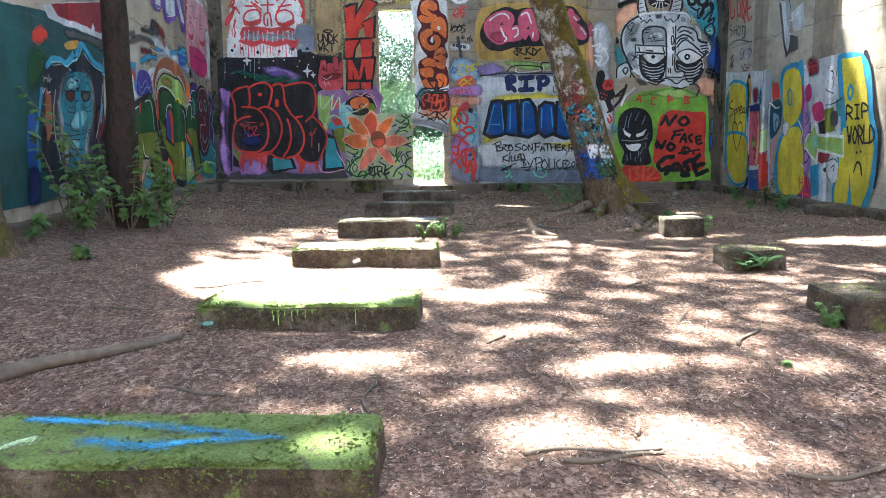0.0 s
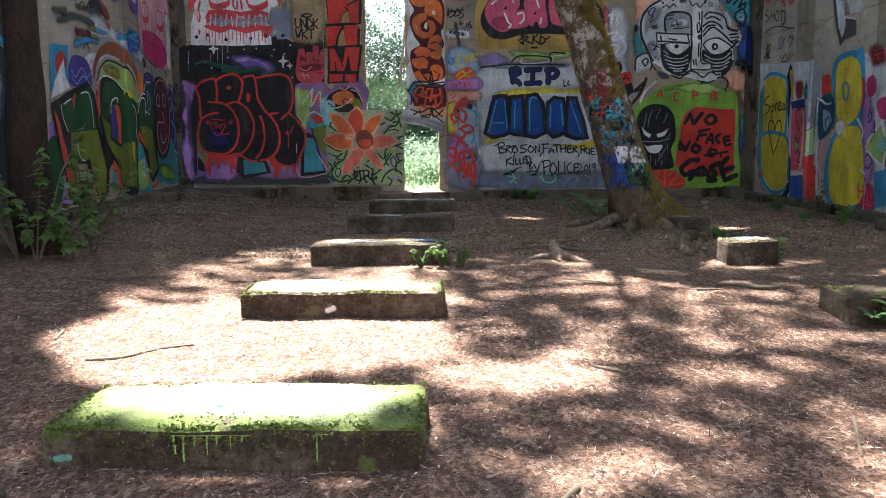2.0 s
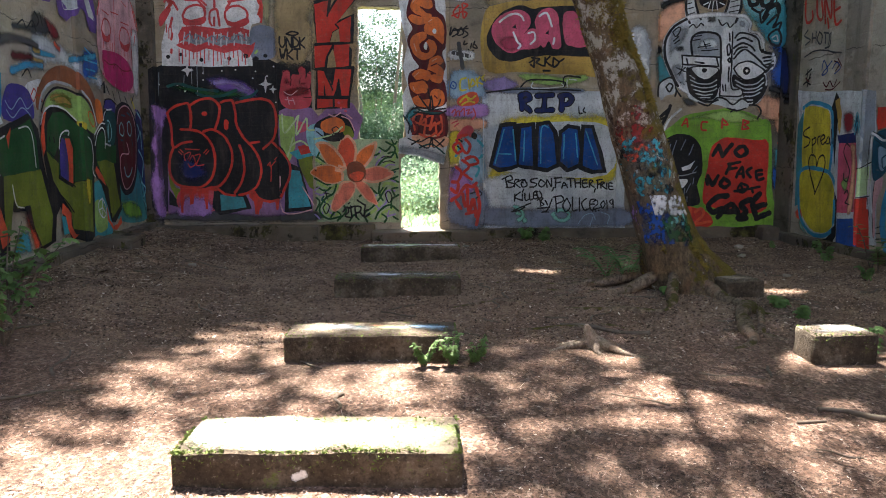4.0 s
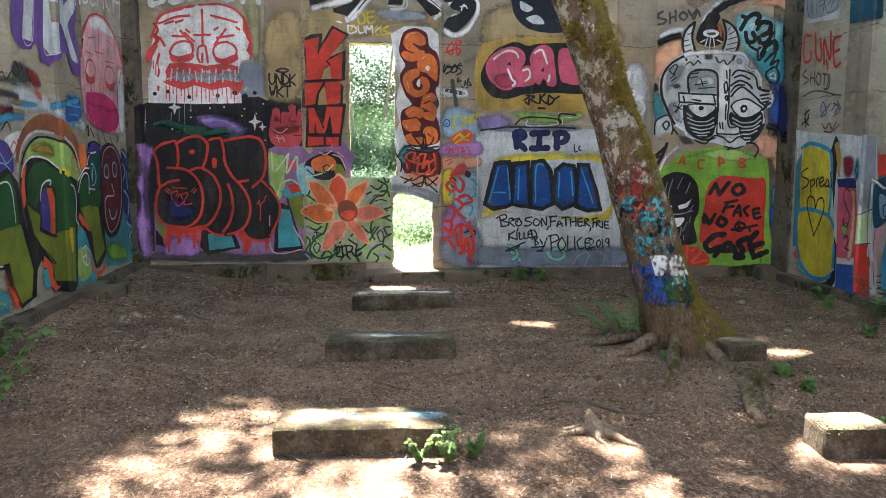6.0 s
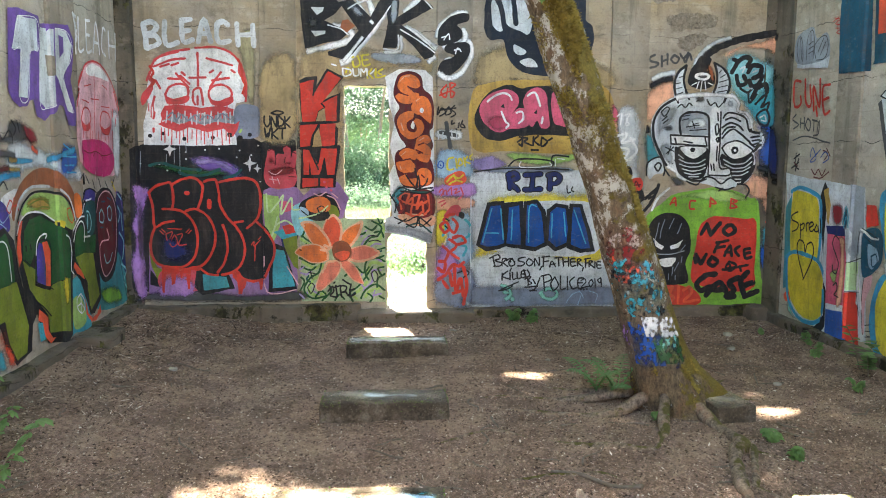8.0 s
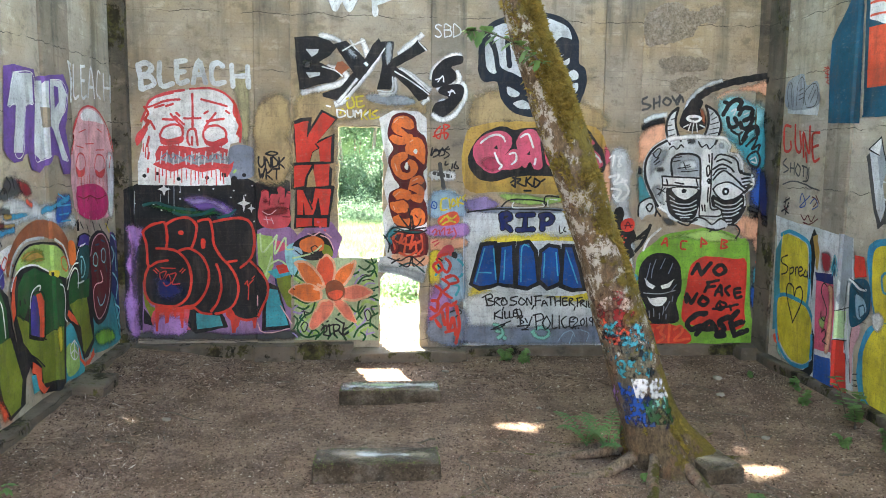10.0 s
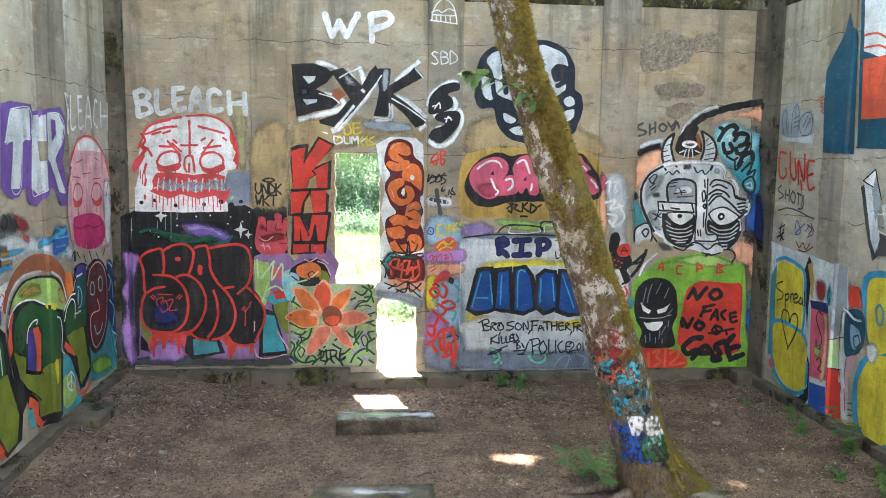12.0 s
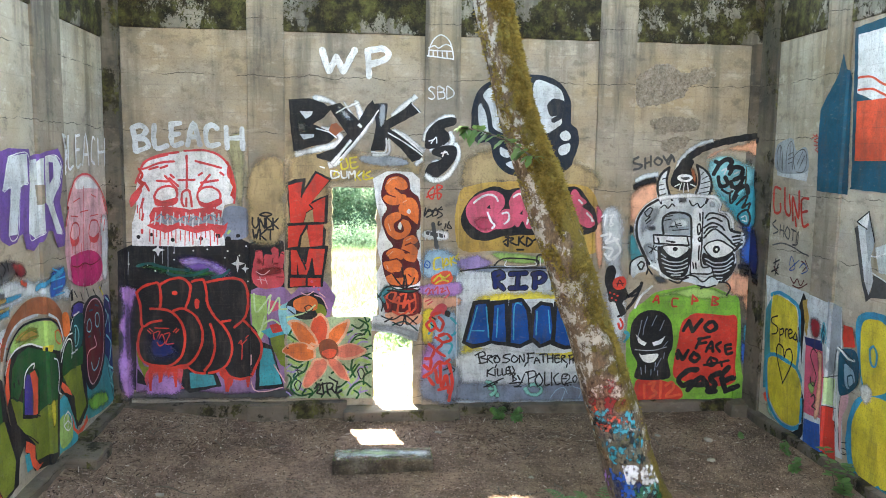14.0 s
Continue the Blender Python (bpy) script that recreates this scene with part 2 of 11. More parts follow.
def bark_mat(name, a, c, moss, amount, lichen=0.0):
    """Rough bark with pale lichen scabs and cushions of moss, thicker higher up."""
    m, nt, b = material(name, 0.95)
    f = noise_tex(nt, coords(nt, (1, 1, 0.4)), 30, 8, 0.75)
    g_ = noise_tex(nt, coords(nt), 5.0, 7, 0.72)
    base = mix(nt, ramp(nt, f, [(0.36, 0.0), (0.64, 1.0)]), a, c)
    red = noise_tex(nt, coords(nt, (1, 1, 0.6)), 8, 5, 0.6)
    base = mix(nt, ramp(nt, red, [(0.52, 0.0), (0.66, 0.5)]), base, (c[0] * 1.0, c[1] * 0.72, c[2] * 0.62))
    base = mix(nt, ramp(nt, noise_tex(nt, coords(nt), 70, 4, 0.8), [(0.34, 0.7), (0.48, 0.0)]), base, tuple(q * 0.4 for q in a))
    if lichen:
        scab = noise_tex(nt, coords(nt, (1, 1, 0.8)), 9, 9, 0.8)
        up = nd(nt, "ShaderNodeMapRange", From_Min=0.5, From_Max=1.5, To_Min=0.10, To_Max=0.0)
        wh = nt.nodes.new("ShaderNodeSeparateXYZ")
        nt.links.new(coords(nt), wh.inputs[0])
        nt.links.new(wh.outputs[2], up.inputs["Value"])
        scab = math_node(nt, "SUBTRACT", scab, up.outputs["Result"])
        base = mix(nt, ramp(nt, scab, [(0.505, 0.0), (0.535, lichen)]), base, (0.46, 0.435, 0.38))
    # moss sits on the upper side of the lean
    geo = nt.nodes.new("ShaderNodeNewGeometry")
    sep = nt.nodes.new("ShaderNodeSeparateXYZ")
    nt.links.new(geo.outputs["Normal"], sep.inputs[0])
    at = nt.nodes.new("ShaderNodeSeparateXYZ")
    nt.links.new(geo.outputs["Position"], at.inputs[0])
    high = nd(nt, "ShaderNodeMapRange", From_Min=1.2, From_Max=3.2, To_Min=-0.03, To_Max=0.075)
    nt.links.new(at.outputs[2], high.inputs["Value"])
    side = math_node(nt, "ADD", math_node(nt, "MULTIPLY", sep.outputs[0], 0.13), math_node(nt, "MULTIPLY", sep.outputs[2], 0.10))
    k = math_node(nt, "ADD", math_node(nt, "ADD", g_, high.outputs["Result"]), math_node(nt, "ADD", side, amount - 0.5))
    mc = mix(nt, ramp(nt, noise_tex(nt, coords(nt), 60, 4, 0.8), [(0.3, 0.0), (0.7, 1.0)]), tuple(x * 0.4 for x in moss), moss)
    base = mix(nt, ramp(nt, k, [(0.52, 0.0), (0.58, 1.0)]), base, mc)
    nt.links.new(base, b.inputs["Base Color"])
    bump(nt, b, math_node(nt, "ADD", f, math_node(nt, "MULTIPLY", ramp(nt, k, [(0.5, 0.0), (0.62, 1.0)]), 0.8)), 1.0, 0.025)
    return m


DRY_TONES = [(0.0, (0.012, 0.007, 0.005)), (0.35, (0.066, 0.036, 0.025)), (0.62, (0.205, 0.126, 0.090)), (0.88, (0.39, 0.285, 0.225)), (1.0, (0.58, 0.50, 0.43))]


def chip_mat(name="dry_litter", tones=DRY_TONES):
    """Loose bits, each of its own tone."""
    m, nt, b = material(name, 0.9)
    geo = nt.nodes.new("ShaderNodeNewGeometry")
    nt.links.new(ramp(nt, geo.outputs["Random Per Island"], tones), b.inputs["Base Color"])
    return m


def block_mat(name="mossy_footing", moss=0.16, green=(0.155, 0.22, 0.06)):
    """Footing concrete with moss on the top face and its front edges."""
    m, nt, b = material(name, 0.93)
    big = noise_tex(nt, coords(nt), 4.5, 7, 0.7)
    fine = noise_tex(nt, coords(nt), 50, 5, 0.75)
    base = ramp(nt, big, [(0.3, (0.028, 0.020, 0.013)), (0.50, (0.085, 0.064, 0.044)), (0.62, (0.17, 0.14, 0.105)), (0.75, (0.30, 0.27, 0.22))])
    base = mix(nt, ramp(nt, fine, [(0.34, 0.7), (0.5, 0.0)]), base, (0.016, 0.013, 0.009))
    base = mix(nt, ramp(nt, fine, [(0.60, 0.0), (0.68, 0.6)]), base, (0.36, 0.34, 0.28))
    geo = nt.nodes.new("ShaderNodeNewGeometry")
    sep = nt.nodes.new("ShaderNodeSeparateXYZ")
    nt.links.new(geo.outputs["Normal"], sep.inputs[0])
    k = math_node(nt, "ADD", math_node(nt, "MULTIPLY", sep.outputs[2], moss), noise_tex(nt, coords(nt), 9, 6, 0.7))
    fz = noise_tex(nt, coords(nt), 110, 3, 0.8)
    mc = mix(nt, ramp(nt, math_node(nt, "MULTIPLY", fz, math_node(nt, "ADD", big, 0.5)), [(0.28, 0.0), (0.62, 1.0)]), tuple(x * 0.25 for x in green), green)
    base = mix(nt, ramp(nt, k, [(0.60, 0.0), (0.68, 1.0)]), base, mc)
    nt.links.new(base, b.inputs["Base Color"])
    bump(nt, b, math_node(nt, "ADD", big, math_node(nt, "MULTIPLY", math_node(nt, "ADD", fine, fz), 0.5)), 1.0, 0.02)
    return m


M_WALL = concrete("board_marked_concrete", tan=0.5)
M_PIER = concrete("pier_concrete", (0.30, 0.258, 0.205), (0.155, 0.13, 0.10), 0.85, tan=0.3)
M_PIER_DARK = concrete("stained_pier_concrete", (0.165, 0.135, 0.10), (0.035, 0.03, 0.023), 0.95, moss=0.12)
M_SIDE = concrete("side_wall_concrete", (0.47, 0.42, 0.345), (0.27, 0.235, 0.185), 0.55, tan=0.3)
M_BEAM = concrete("mossy_beam_concrete", (0.30, 0.275, 0.225), (0.10, 0.09, 0.072), 0.8, moss=1.1)
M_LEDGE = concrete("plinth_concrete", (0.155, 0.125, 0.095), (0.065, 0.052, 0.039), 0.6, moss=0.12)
M_GROUND = ground_mat()
M_BLOCK = block_mat(moss=0.24)
M_BLOCK_BARE = block_mat("worn_footing", 0.02, (0.10, 0.10, 0.03))
M_BLOCK_HALF = block_mat("part_mossy_footing", 0.06, (0.13, 0.17, 0.04))
M_BARK = bark_mat("mossy_bark", (0.055, 0.038, 0.027), (0.215, 0.158, 0.092), (0.20, 0.155, 0.03), 0.50, 0.9)
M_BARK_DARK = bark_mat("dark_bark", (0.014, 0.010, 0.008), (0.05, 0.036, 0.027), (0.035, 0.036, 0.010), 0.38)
M_ROOT = bark_mat("root_bark", (0.08, 0.058, 0.042), (0.31, 0.235, 0.172), (0.13, 0.115, 0.03), 0.46)
M_STUMP = bark_mat("bare_root_wood", (0.13, 0.098, 0.072), (0.36, 0.29, 0.225), (0.15, 0.13, 0.04), 0.25)
M_LEAF = simple("green_leaves", (0.10, 0.20, 0.06), (0.19, 0.31, 0.10), 9, 0.55, 0.0, trans=0.4)
# a sunlit and a shaded tone of the same leaves, light put into colour
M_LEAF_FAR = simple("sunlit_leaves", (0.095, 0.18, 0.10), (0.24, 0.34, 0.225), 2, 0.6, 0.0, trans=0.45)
M_LEAF_SHADED = simple("shaded_leaves", (0.028, 0.072, 0.040), (0.10, 0.17, 0.095), 2, 0.6, 0.0, trans=0.25)
M_GRASS_BLADE = simple("grass_blades", (0.12, 0.18, 0.085), (0.27, 0.33, 0.19), 1.2, 0.6, 0.0, trans=0.3)
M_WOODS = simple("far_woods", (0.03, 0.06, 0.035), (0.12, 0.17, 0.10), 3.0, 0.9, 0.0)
M_FERN = simple("fern_fronds", (0.085, 0.185, 0.065), (0.14, 0.27, 0.10), 12, 0.6, 0.0, trans=0.3)
M_CHIP = chip_mat()
M_CRUMB = chip_mat("crumbly_soil", [(0.0, (0.035, 0.022, 0.016)), (0.45, (0.125, 0.080, 0.055)), (0.85, (0.26, 0.178, 0.126)), (0.97, (0.35, 0.265, 0.205)), (1.0, (0.48, 0.42, 0.35))])
M_STONE = simple("pale_stone", (0.28, 0.25, 0.20), (0.42, 0.39, 0.33), 30, 0.9, 0.3)
M_MOSS = simple("moss_fur", (0.17, 0.125, 0.024), (0.34, 0.26, 0.06), 14, 0.95, 0.0)
M_MOSS_GREEN = simple("green_moss_fur", (0.10, 0.145, 0.035), (0.16, 0.215, 0.055), 14, 0.95, 0.0)
M_BEAM_MOSS = simple("beam_moss", (0.016, 0.014, 0.007), (0.075, 0.07, 0.02), 5, 0.95, 0.0)
M_SPALL = simple("exposed_aggregate", (0.16, 0.125, 0.09), (0.36, 0.31, 0.25), 30, 0.95, 0.6)
M_WOOD = simple("weathered_wood", (0.09, 0.07, 0.05), (0.20, 0.165, 0.13), 20, 0.9, 0.5)

# ---- building blocks ----
def link_mesh(name, bm, mat, parent=None, smooth=False):
    me = bpy.data.meshes.new(name)
    if smooth:
        for f in bm.faces:
            f.smooth = True
    bm.to_mesh(me)
    bm.free()
    for m in (mat if isinstance(mat, (list, tuple)) else [mat]):
        me.materials.append(m)
    ob = new(name, me)
    if parent:
        ob.parent = parent
    return ob


def part(name, bm, mat, parent, label="", smooth=False):
    return tagged(link_mesh(name, bm, mat, parent, smooth), label)


def thing(name, place=(0, 0, 0)):
    ob = new(name)
    ob.location = place
    ob.empty_display_size = 0.1
    return ob


def slab(bm, x0, x1, y0, y1, z0, z1):
    r = bmesh.ops.create_cube(bm, size=1.0)
    for v in r["verts"]:
        v.co = Vector((x0 + (v.co.x + 0.5) * (x1 - x0), y0 + (v.co.y + 0.5) * (y1 - y0), z0 + (v.co.z + 0.5) * (z1 - z0)))
    return r["verts"]


def rough_slab(x0, x1, y0, y1, z0, z1, step=0.12, worn=0.012, bevel=0.02):
    """A cast piece with rounded, chipped arrises."""
    bm = bmesh.new()
    slab(bm, x0, x1, y0, y1, z0, z1)
    bmesh.ops.bevel(bm, geom=bm.edges[:], offset=bevel, segments=2, affect="EDGES", profile=0.6)
    for axis, a, b in ((0, x0, x1), (1, y0, y1), (2, z0, z1)):
        n = int((b - a) / step)
        for i in range(1, min(n, 60)):
            co, no = [0, 0, 0], [0, 0, 0]
            co[axis], no[axis] = a + (b - a) * i / n, 1
            bmesh.ops.bisect_plane(bm, geom=bm.verts[:] + bm.edges[:] + bm.faces[:], plane_co=co, plane_no=no)
    for v in bm.verts:
        v.co += noise.noise_vector(v.co * 5.0) * worn + noise.noise_vector(v.co * 17.0) * worn * 0.6
    return bm


def smooth_loop(pts, closed=True, steps=4):
    """Catmull-Rom through the points."""
    n, out = len(pts), []
    pts = [Vector(p) for p in pts]
    for i in range(n if closed else n - 1):
        if closed:
            a, b, c, d = pts[i - 1], pts[i], pts[(i + 1) % n], pts[(i + 2) % n]
        else:
            a, b, c, d = pts[max(i - 1, 0)], pts[i], pts[i + 1], pts[min(i + 2, n - 1)]
        for k in range(steps):
            t = k / steps
            out.append(0.5 * (2 * b + (c - a) * t + (2 * a - 5 * b + 4 * c - d) * t * t + (3 * b - a - 3 * c + d) * t ** 3))
    if not closed:
        out.append(pts[-1])
    return out


def tube(bm, pts, radii, sides=10, wob=0.0):
    """A tapered limb along the points."""
    rings = []
    pts = [Vector(p) for p in pts]
    for i, p in enumerate(pts):
        d = (pts[min(i + 1, len(pts) - 1)] - pts[max(i - 1, 0)]).normalized()
        s = d.cross(Vector((0, 1, 0.01))).normalized()
        u = s.cross(d)
        ring = []
        for k in range(sides):
            a = 2 * math.pi * k / sides
            o = s * math.cos(a) + u * math.sin(a)
            q = p + o * radii[i]
            ring.append(bm.verts.new(q + o * wob * radii[i] * noise.noise(q * 3.1)))
        rings.append(ring)
    for a, b in zip(rings, rings[1:]):
        for k in range(sides):
            bm.faces.new((a[k], a[(k + 1) % sides], b[(k + 1) % sides], b[k]))
    bm.faces.new(rings[0][::-1])
    bm.faces.new(rings[-1])


def ground_z(x, y):
    t = min(max((-1.3 - x) / 1.7, 0.0), 1.0)
    rise = 0.17 * t * t * (3 - 2 * t)
    r = min(max((y - 11.0) / 0.8, 0.0), 1.0) * 0.03
    return rise + r + 0.035 * noise.noise((x * 0.8, y * 0.8, 3.0)) + 0.012 * noise.noise((x * 3.7, y * 3.7, 8.0))


# ---- the ruin ----
WY, XL, XR, TOP, THICK = 11.82, -3.05, 4.50, 5.15, 0.20
Y0 = -5.0                                   # the near end, behind the eye


def wall_with_holes(outer, holes, thick):
    bm = bmesh.new()
    edges = []
    for loop in [outer] + holes:
        vs = [bm.verts.new((x, 0, z)) for x, z in loop]
        edges += [bm.edges.new((vs[i], vs[(i + 1) % len(vs)])) for i in range(len(vs))]
    bmesh.ops.triangle_fill(bm, use_beauty=True, use_dissolve=False, edges=edges, normal=(0, -1, 0))
    r = bmesh.ops.extrude_face_region(bm, geom=bm.faces[:])
    for v in r["geom"]:
        if isinstance(v, bmesh.types.BMVert):
            v.co.y += thick
    bmesh.ops.recalc_face_normals(bm, faces=bm.faces[:])
    return bm


def ragged(loop, size, step=0.06, seed=0.0):
    out, n = [], len(loop)
    for i in range(n):
        a, b = Vector(loop[i]), Vector(loop[(i + 1) % n])
        k = max(1, int((b - a).length / step))
        for j in range(k):
            p = a.lerp(b, j / k)
            q = noise.noise_vector((p.x * 11, p.y * 11, seed)) + 0.6 * noise.noise_vector((p.x * 31, p.y * 31, seed + 4))
            out.append((p.x + q.x * size, p.y + q.y * size))
    return out


WINDOW = ragged([(-0.59, 1.19), (-0.585, 2.71), (-0.075, 2.72), (-0.07, 1.17)], 0.022, seed=1)
HOLE = ragged([(-0.105, 0.13), (-0.10, 0.97), (-0.02, 1.04), (0.29, 1.03), (0.355, 0.93), (0.37, 0.13)], 0.014, seed=5)
wall_north = link_mesh("wall_north", wall_with_holes([(XL - 0.2, -0.3), (XR + 0.2, -0.3), (XR + 0.2, TOP), (XL - 0.2, TOP)], [WINDOW, HOLE], THICK), M_WALL)
wall_north.location.y = WY
tagged(wall_north, "tall board-marked concrete wall covered in graffiti with a ragged window", "wall", kind="structure")


def plain_wall(name, x0, x1, y0, y1, label, mat=None):
    bm = bmesh.new()
    slab(bm, x0, x1, y0, y1, -0.3, TOP)
    return tagged(link_mesh(name, bm, mat or M_SIDE), label, "wall", kind="structure")


wall_west = plain_wall("wall_west", XL - 0.2, XL, Y0, WY, "weathered concrete side wall painted with green and pink graffiti")
wall_east = plain_wall("wall_east", XR, XR + 0.2, Y0, WY, "weathered concrete side wall painted with yellow letters")
wall_south = plain_wall("wall_south", XL - 0.2, XR + 0.2, Y0 - 0.2, Y0, "plain weathered concrete end wall of the ruin")


def pier(x0, x1, y0, y1, parent, z1=TOP, mat=None):
    return part("pier", rough_slab(x0, x1, y0, y1, -0.2, z1, 0.16, 0.005, 0.012), mat or M_PIER, parent)


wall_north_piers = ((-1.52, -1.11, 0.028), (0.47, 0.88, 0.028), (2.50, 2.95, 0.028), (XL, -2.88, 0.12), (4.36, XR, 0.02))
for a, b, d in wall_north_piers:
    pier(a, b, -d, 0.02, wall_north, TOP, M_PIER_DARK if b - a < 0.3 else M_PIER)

wall_west_piers = ((9.92, 10.53, 0.028), (7.0, 7.55, 0.028), (4.1, 4.65, 0.028))
wall_east_piers = ((11.42, WY - 0.025, 0.03), (10.1, 10.5, 0.028), (8.5, 8.95, 0.028), (5.6, 6.05, 0.028))
for a, b, d in wall_west_piers:
    pier(XL - 0.02, XL + d, a, b, wall_west)
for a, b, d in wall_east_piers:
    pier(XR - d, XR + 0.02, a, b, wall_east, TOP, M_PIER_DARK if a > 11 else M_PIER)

# the mossy ring beam stands a little proud of the panels
beam = tagged(thing("ring_beam"), "moss-covered concrete ring beam along the wall tops", "beam", kind="structure")
part("beam_length", rough_slab(XL, XR, WY - 0.022, WY + 0.1, 4.44, TOP + 0.06, 0.14, 0.008, 0.02), M_BEAM, beam)
part("beam_length", rough_slab(XL - 0.1, XL + 0.022, Y0, WY - 0.02, 4.30, TOP + 0.06, 0.2, 0.008, 0.02), M_BEAM, beam)
part("beam_length", rough_slab(XR - 0.022, XR + 0.1, Y0, WY - 0.02, 4.42, TOP + 0.06, 0.2, 0.008, 0.02), M_BEAM, beam)

# plinth along the foot of the walls
plinth = tagged(thing("plinth"), "low worn concrete plinth along the foot of the walls", "plinth", kind="structure")
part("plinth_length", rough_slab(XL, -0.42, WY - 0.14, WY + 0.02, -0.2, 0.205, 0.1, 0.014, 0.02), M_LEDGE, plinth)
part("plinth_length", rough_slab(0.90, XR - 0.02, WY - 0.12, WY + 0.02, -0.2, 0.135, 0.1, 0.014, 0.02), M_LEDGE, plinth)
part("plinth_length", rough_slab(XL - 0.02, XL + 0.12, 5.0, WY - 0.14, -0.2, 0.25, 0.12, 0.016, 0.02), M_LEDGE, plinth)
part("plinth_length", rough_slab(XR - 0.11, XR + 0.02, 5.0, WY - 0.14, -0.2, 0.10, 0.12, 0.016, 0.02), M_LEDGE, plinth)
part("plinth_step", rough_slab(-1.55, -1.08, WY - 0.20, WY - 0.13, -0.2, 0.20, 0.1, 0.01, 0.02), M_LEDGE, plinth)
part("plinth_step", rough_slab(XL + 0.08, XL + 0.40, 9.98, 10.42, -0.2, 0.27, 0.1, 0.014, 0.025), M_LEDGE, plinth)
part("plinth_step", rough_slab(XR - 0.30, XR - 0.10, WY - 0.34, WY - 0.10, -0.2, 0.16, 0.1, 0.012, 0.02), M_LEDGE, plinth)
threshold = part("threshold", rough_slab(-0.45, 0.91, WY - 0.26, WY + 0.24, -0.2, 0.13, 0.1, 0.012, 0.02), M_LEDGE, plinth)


# ---- ground ----
def ground():
    xs = sorted({round(XL + 0.09 * i, 3) for i in range(85)} | {-400, -120, -40, -15, -7, 8, 15, 40, 120, 400})
    ys = sorted({round(0.09 * i, 3) for i in range(140)} | {-400, -120, -40, -15, -5, -2.5, -1, 14, 16, 20, 30, 60, 120, 400})
    bm = bmesh.new()
    vs = [[bm.verts.new((x, y, ground_z(x, y) if abs(x) < 9 and -6 < y < 13 else 0.0)) for x in xs] for y in ys]
    for j in range(len(ys) - 1):
        for i in range(len(xs) - 1):
            bm.faces.new((vs[j][i], vs[j][i + 1], vs[j + 1][i + 1], vs[j + 1][i]))
    ob = link_mesh("ground", bm, M_GROUND, smooth=True)
    return tagged(ob, "reddish brown forest floor of needles and bark litter", "ground", kind="structure")


ground()

# ---- trees and shrubs round the ruin ----
def leaf_cloud(spots, size, per, spread, rng, flat=0.5, keep=None):
    """Many small pointed leaves round the given spots, as vertex and face lists."""
    spots = np.asarray(spots, float)
    n = len(spots) * per
    c = np.repeat(spots, per, axis=0) + rng.normal(0, 1, (n, 3)) * np.asarray(spread)
    if keep is not None:
        c = c[keep(c)]
        n = len(c)
    yaw, tip = rng.uniform(0, 2 * np.pi, n), rng.normal(0, flat, n)
    d = np.stack([np.cos(yaw) * np.cos(tip), np.sin(yaw) * np.cos(tip), np.sin(tip)], 1)
    s = np.cross(d, np.array([0, 0, 1.0]) + rng.normal(0, flat, (n, 3)))
    s /= np.linalg.norm(s, axis=1, keepdims=True) + 1e-9
    k = size * rng.uniform(0.6, 1.4, (n, 1))
    v = np.stack([c - d * k * 0.5, c + s * k * 0.30, c + d * k * 0.6, c - s * k * 0.30], 1).reshape(-1, 3)
    return v, np.arange(n * 4).reshape(-1, 4)


def mesh_of(name, v, f, mat, parent=None, label=""):
    me = bpy.data.meshes.new(name)
    me.from_pydata(v.tolist(), [], f.tolist())
    me.materials.append(mat)
    ob = new(name, me)
    if parent:
        ob.parent = parent
    return tagged(ob, label)


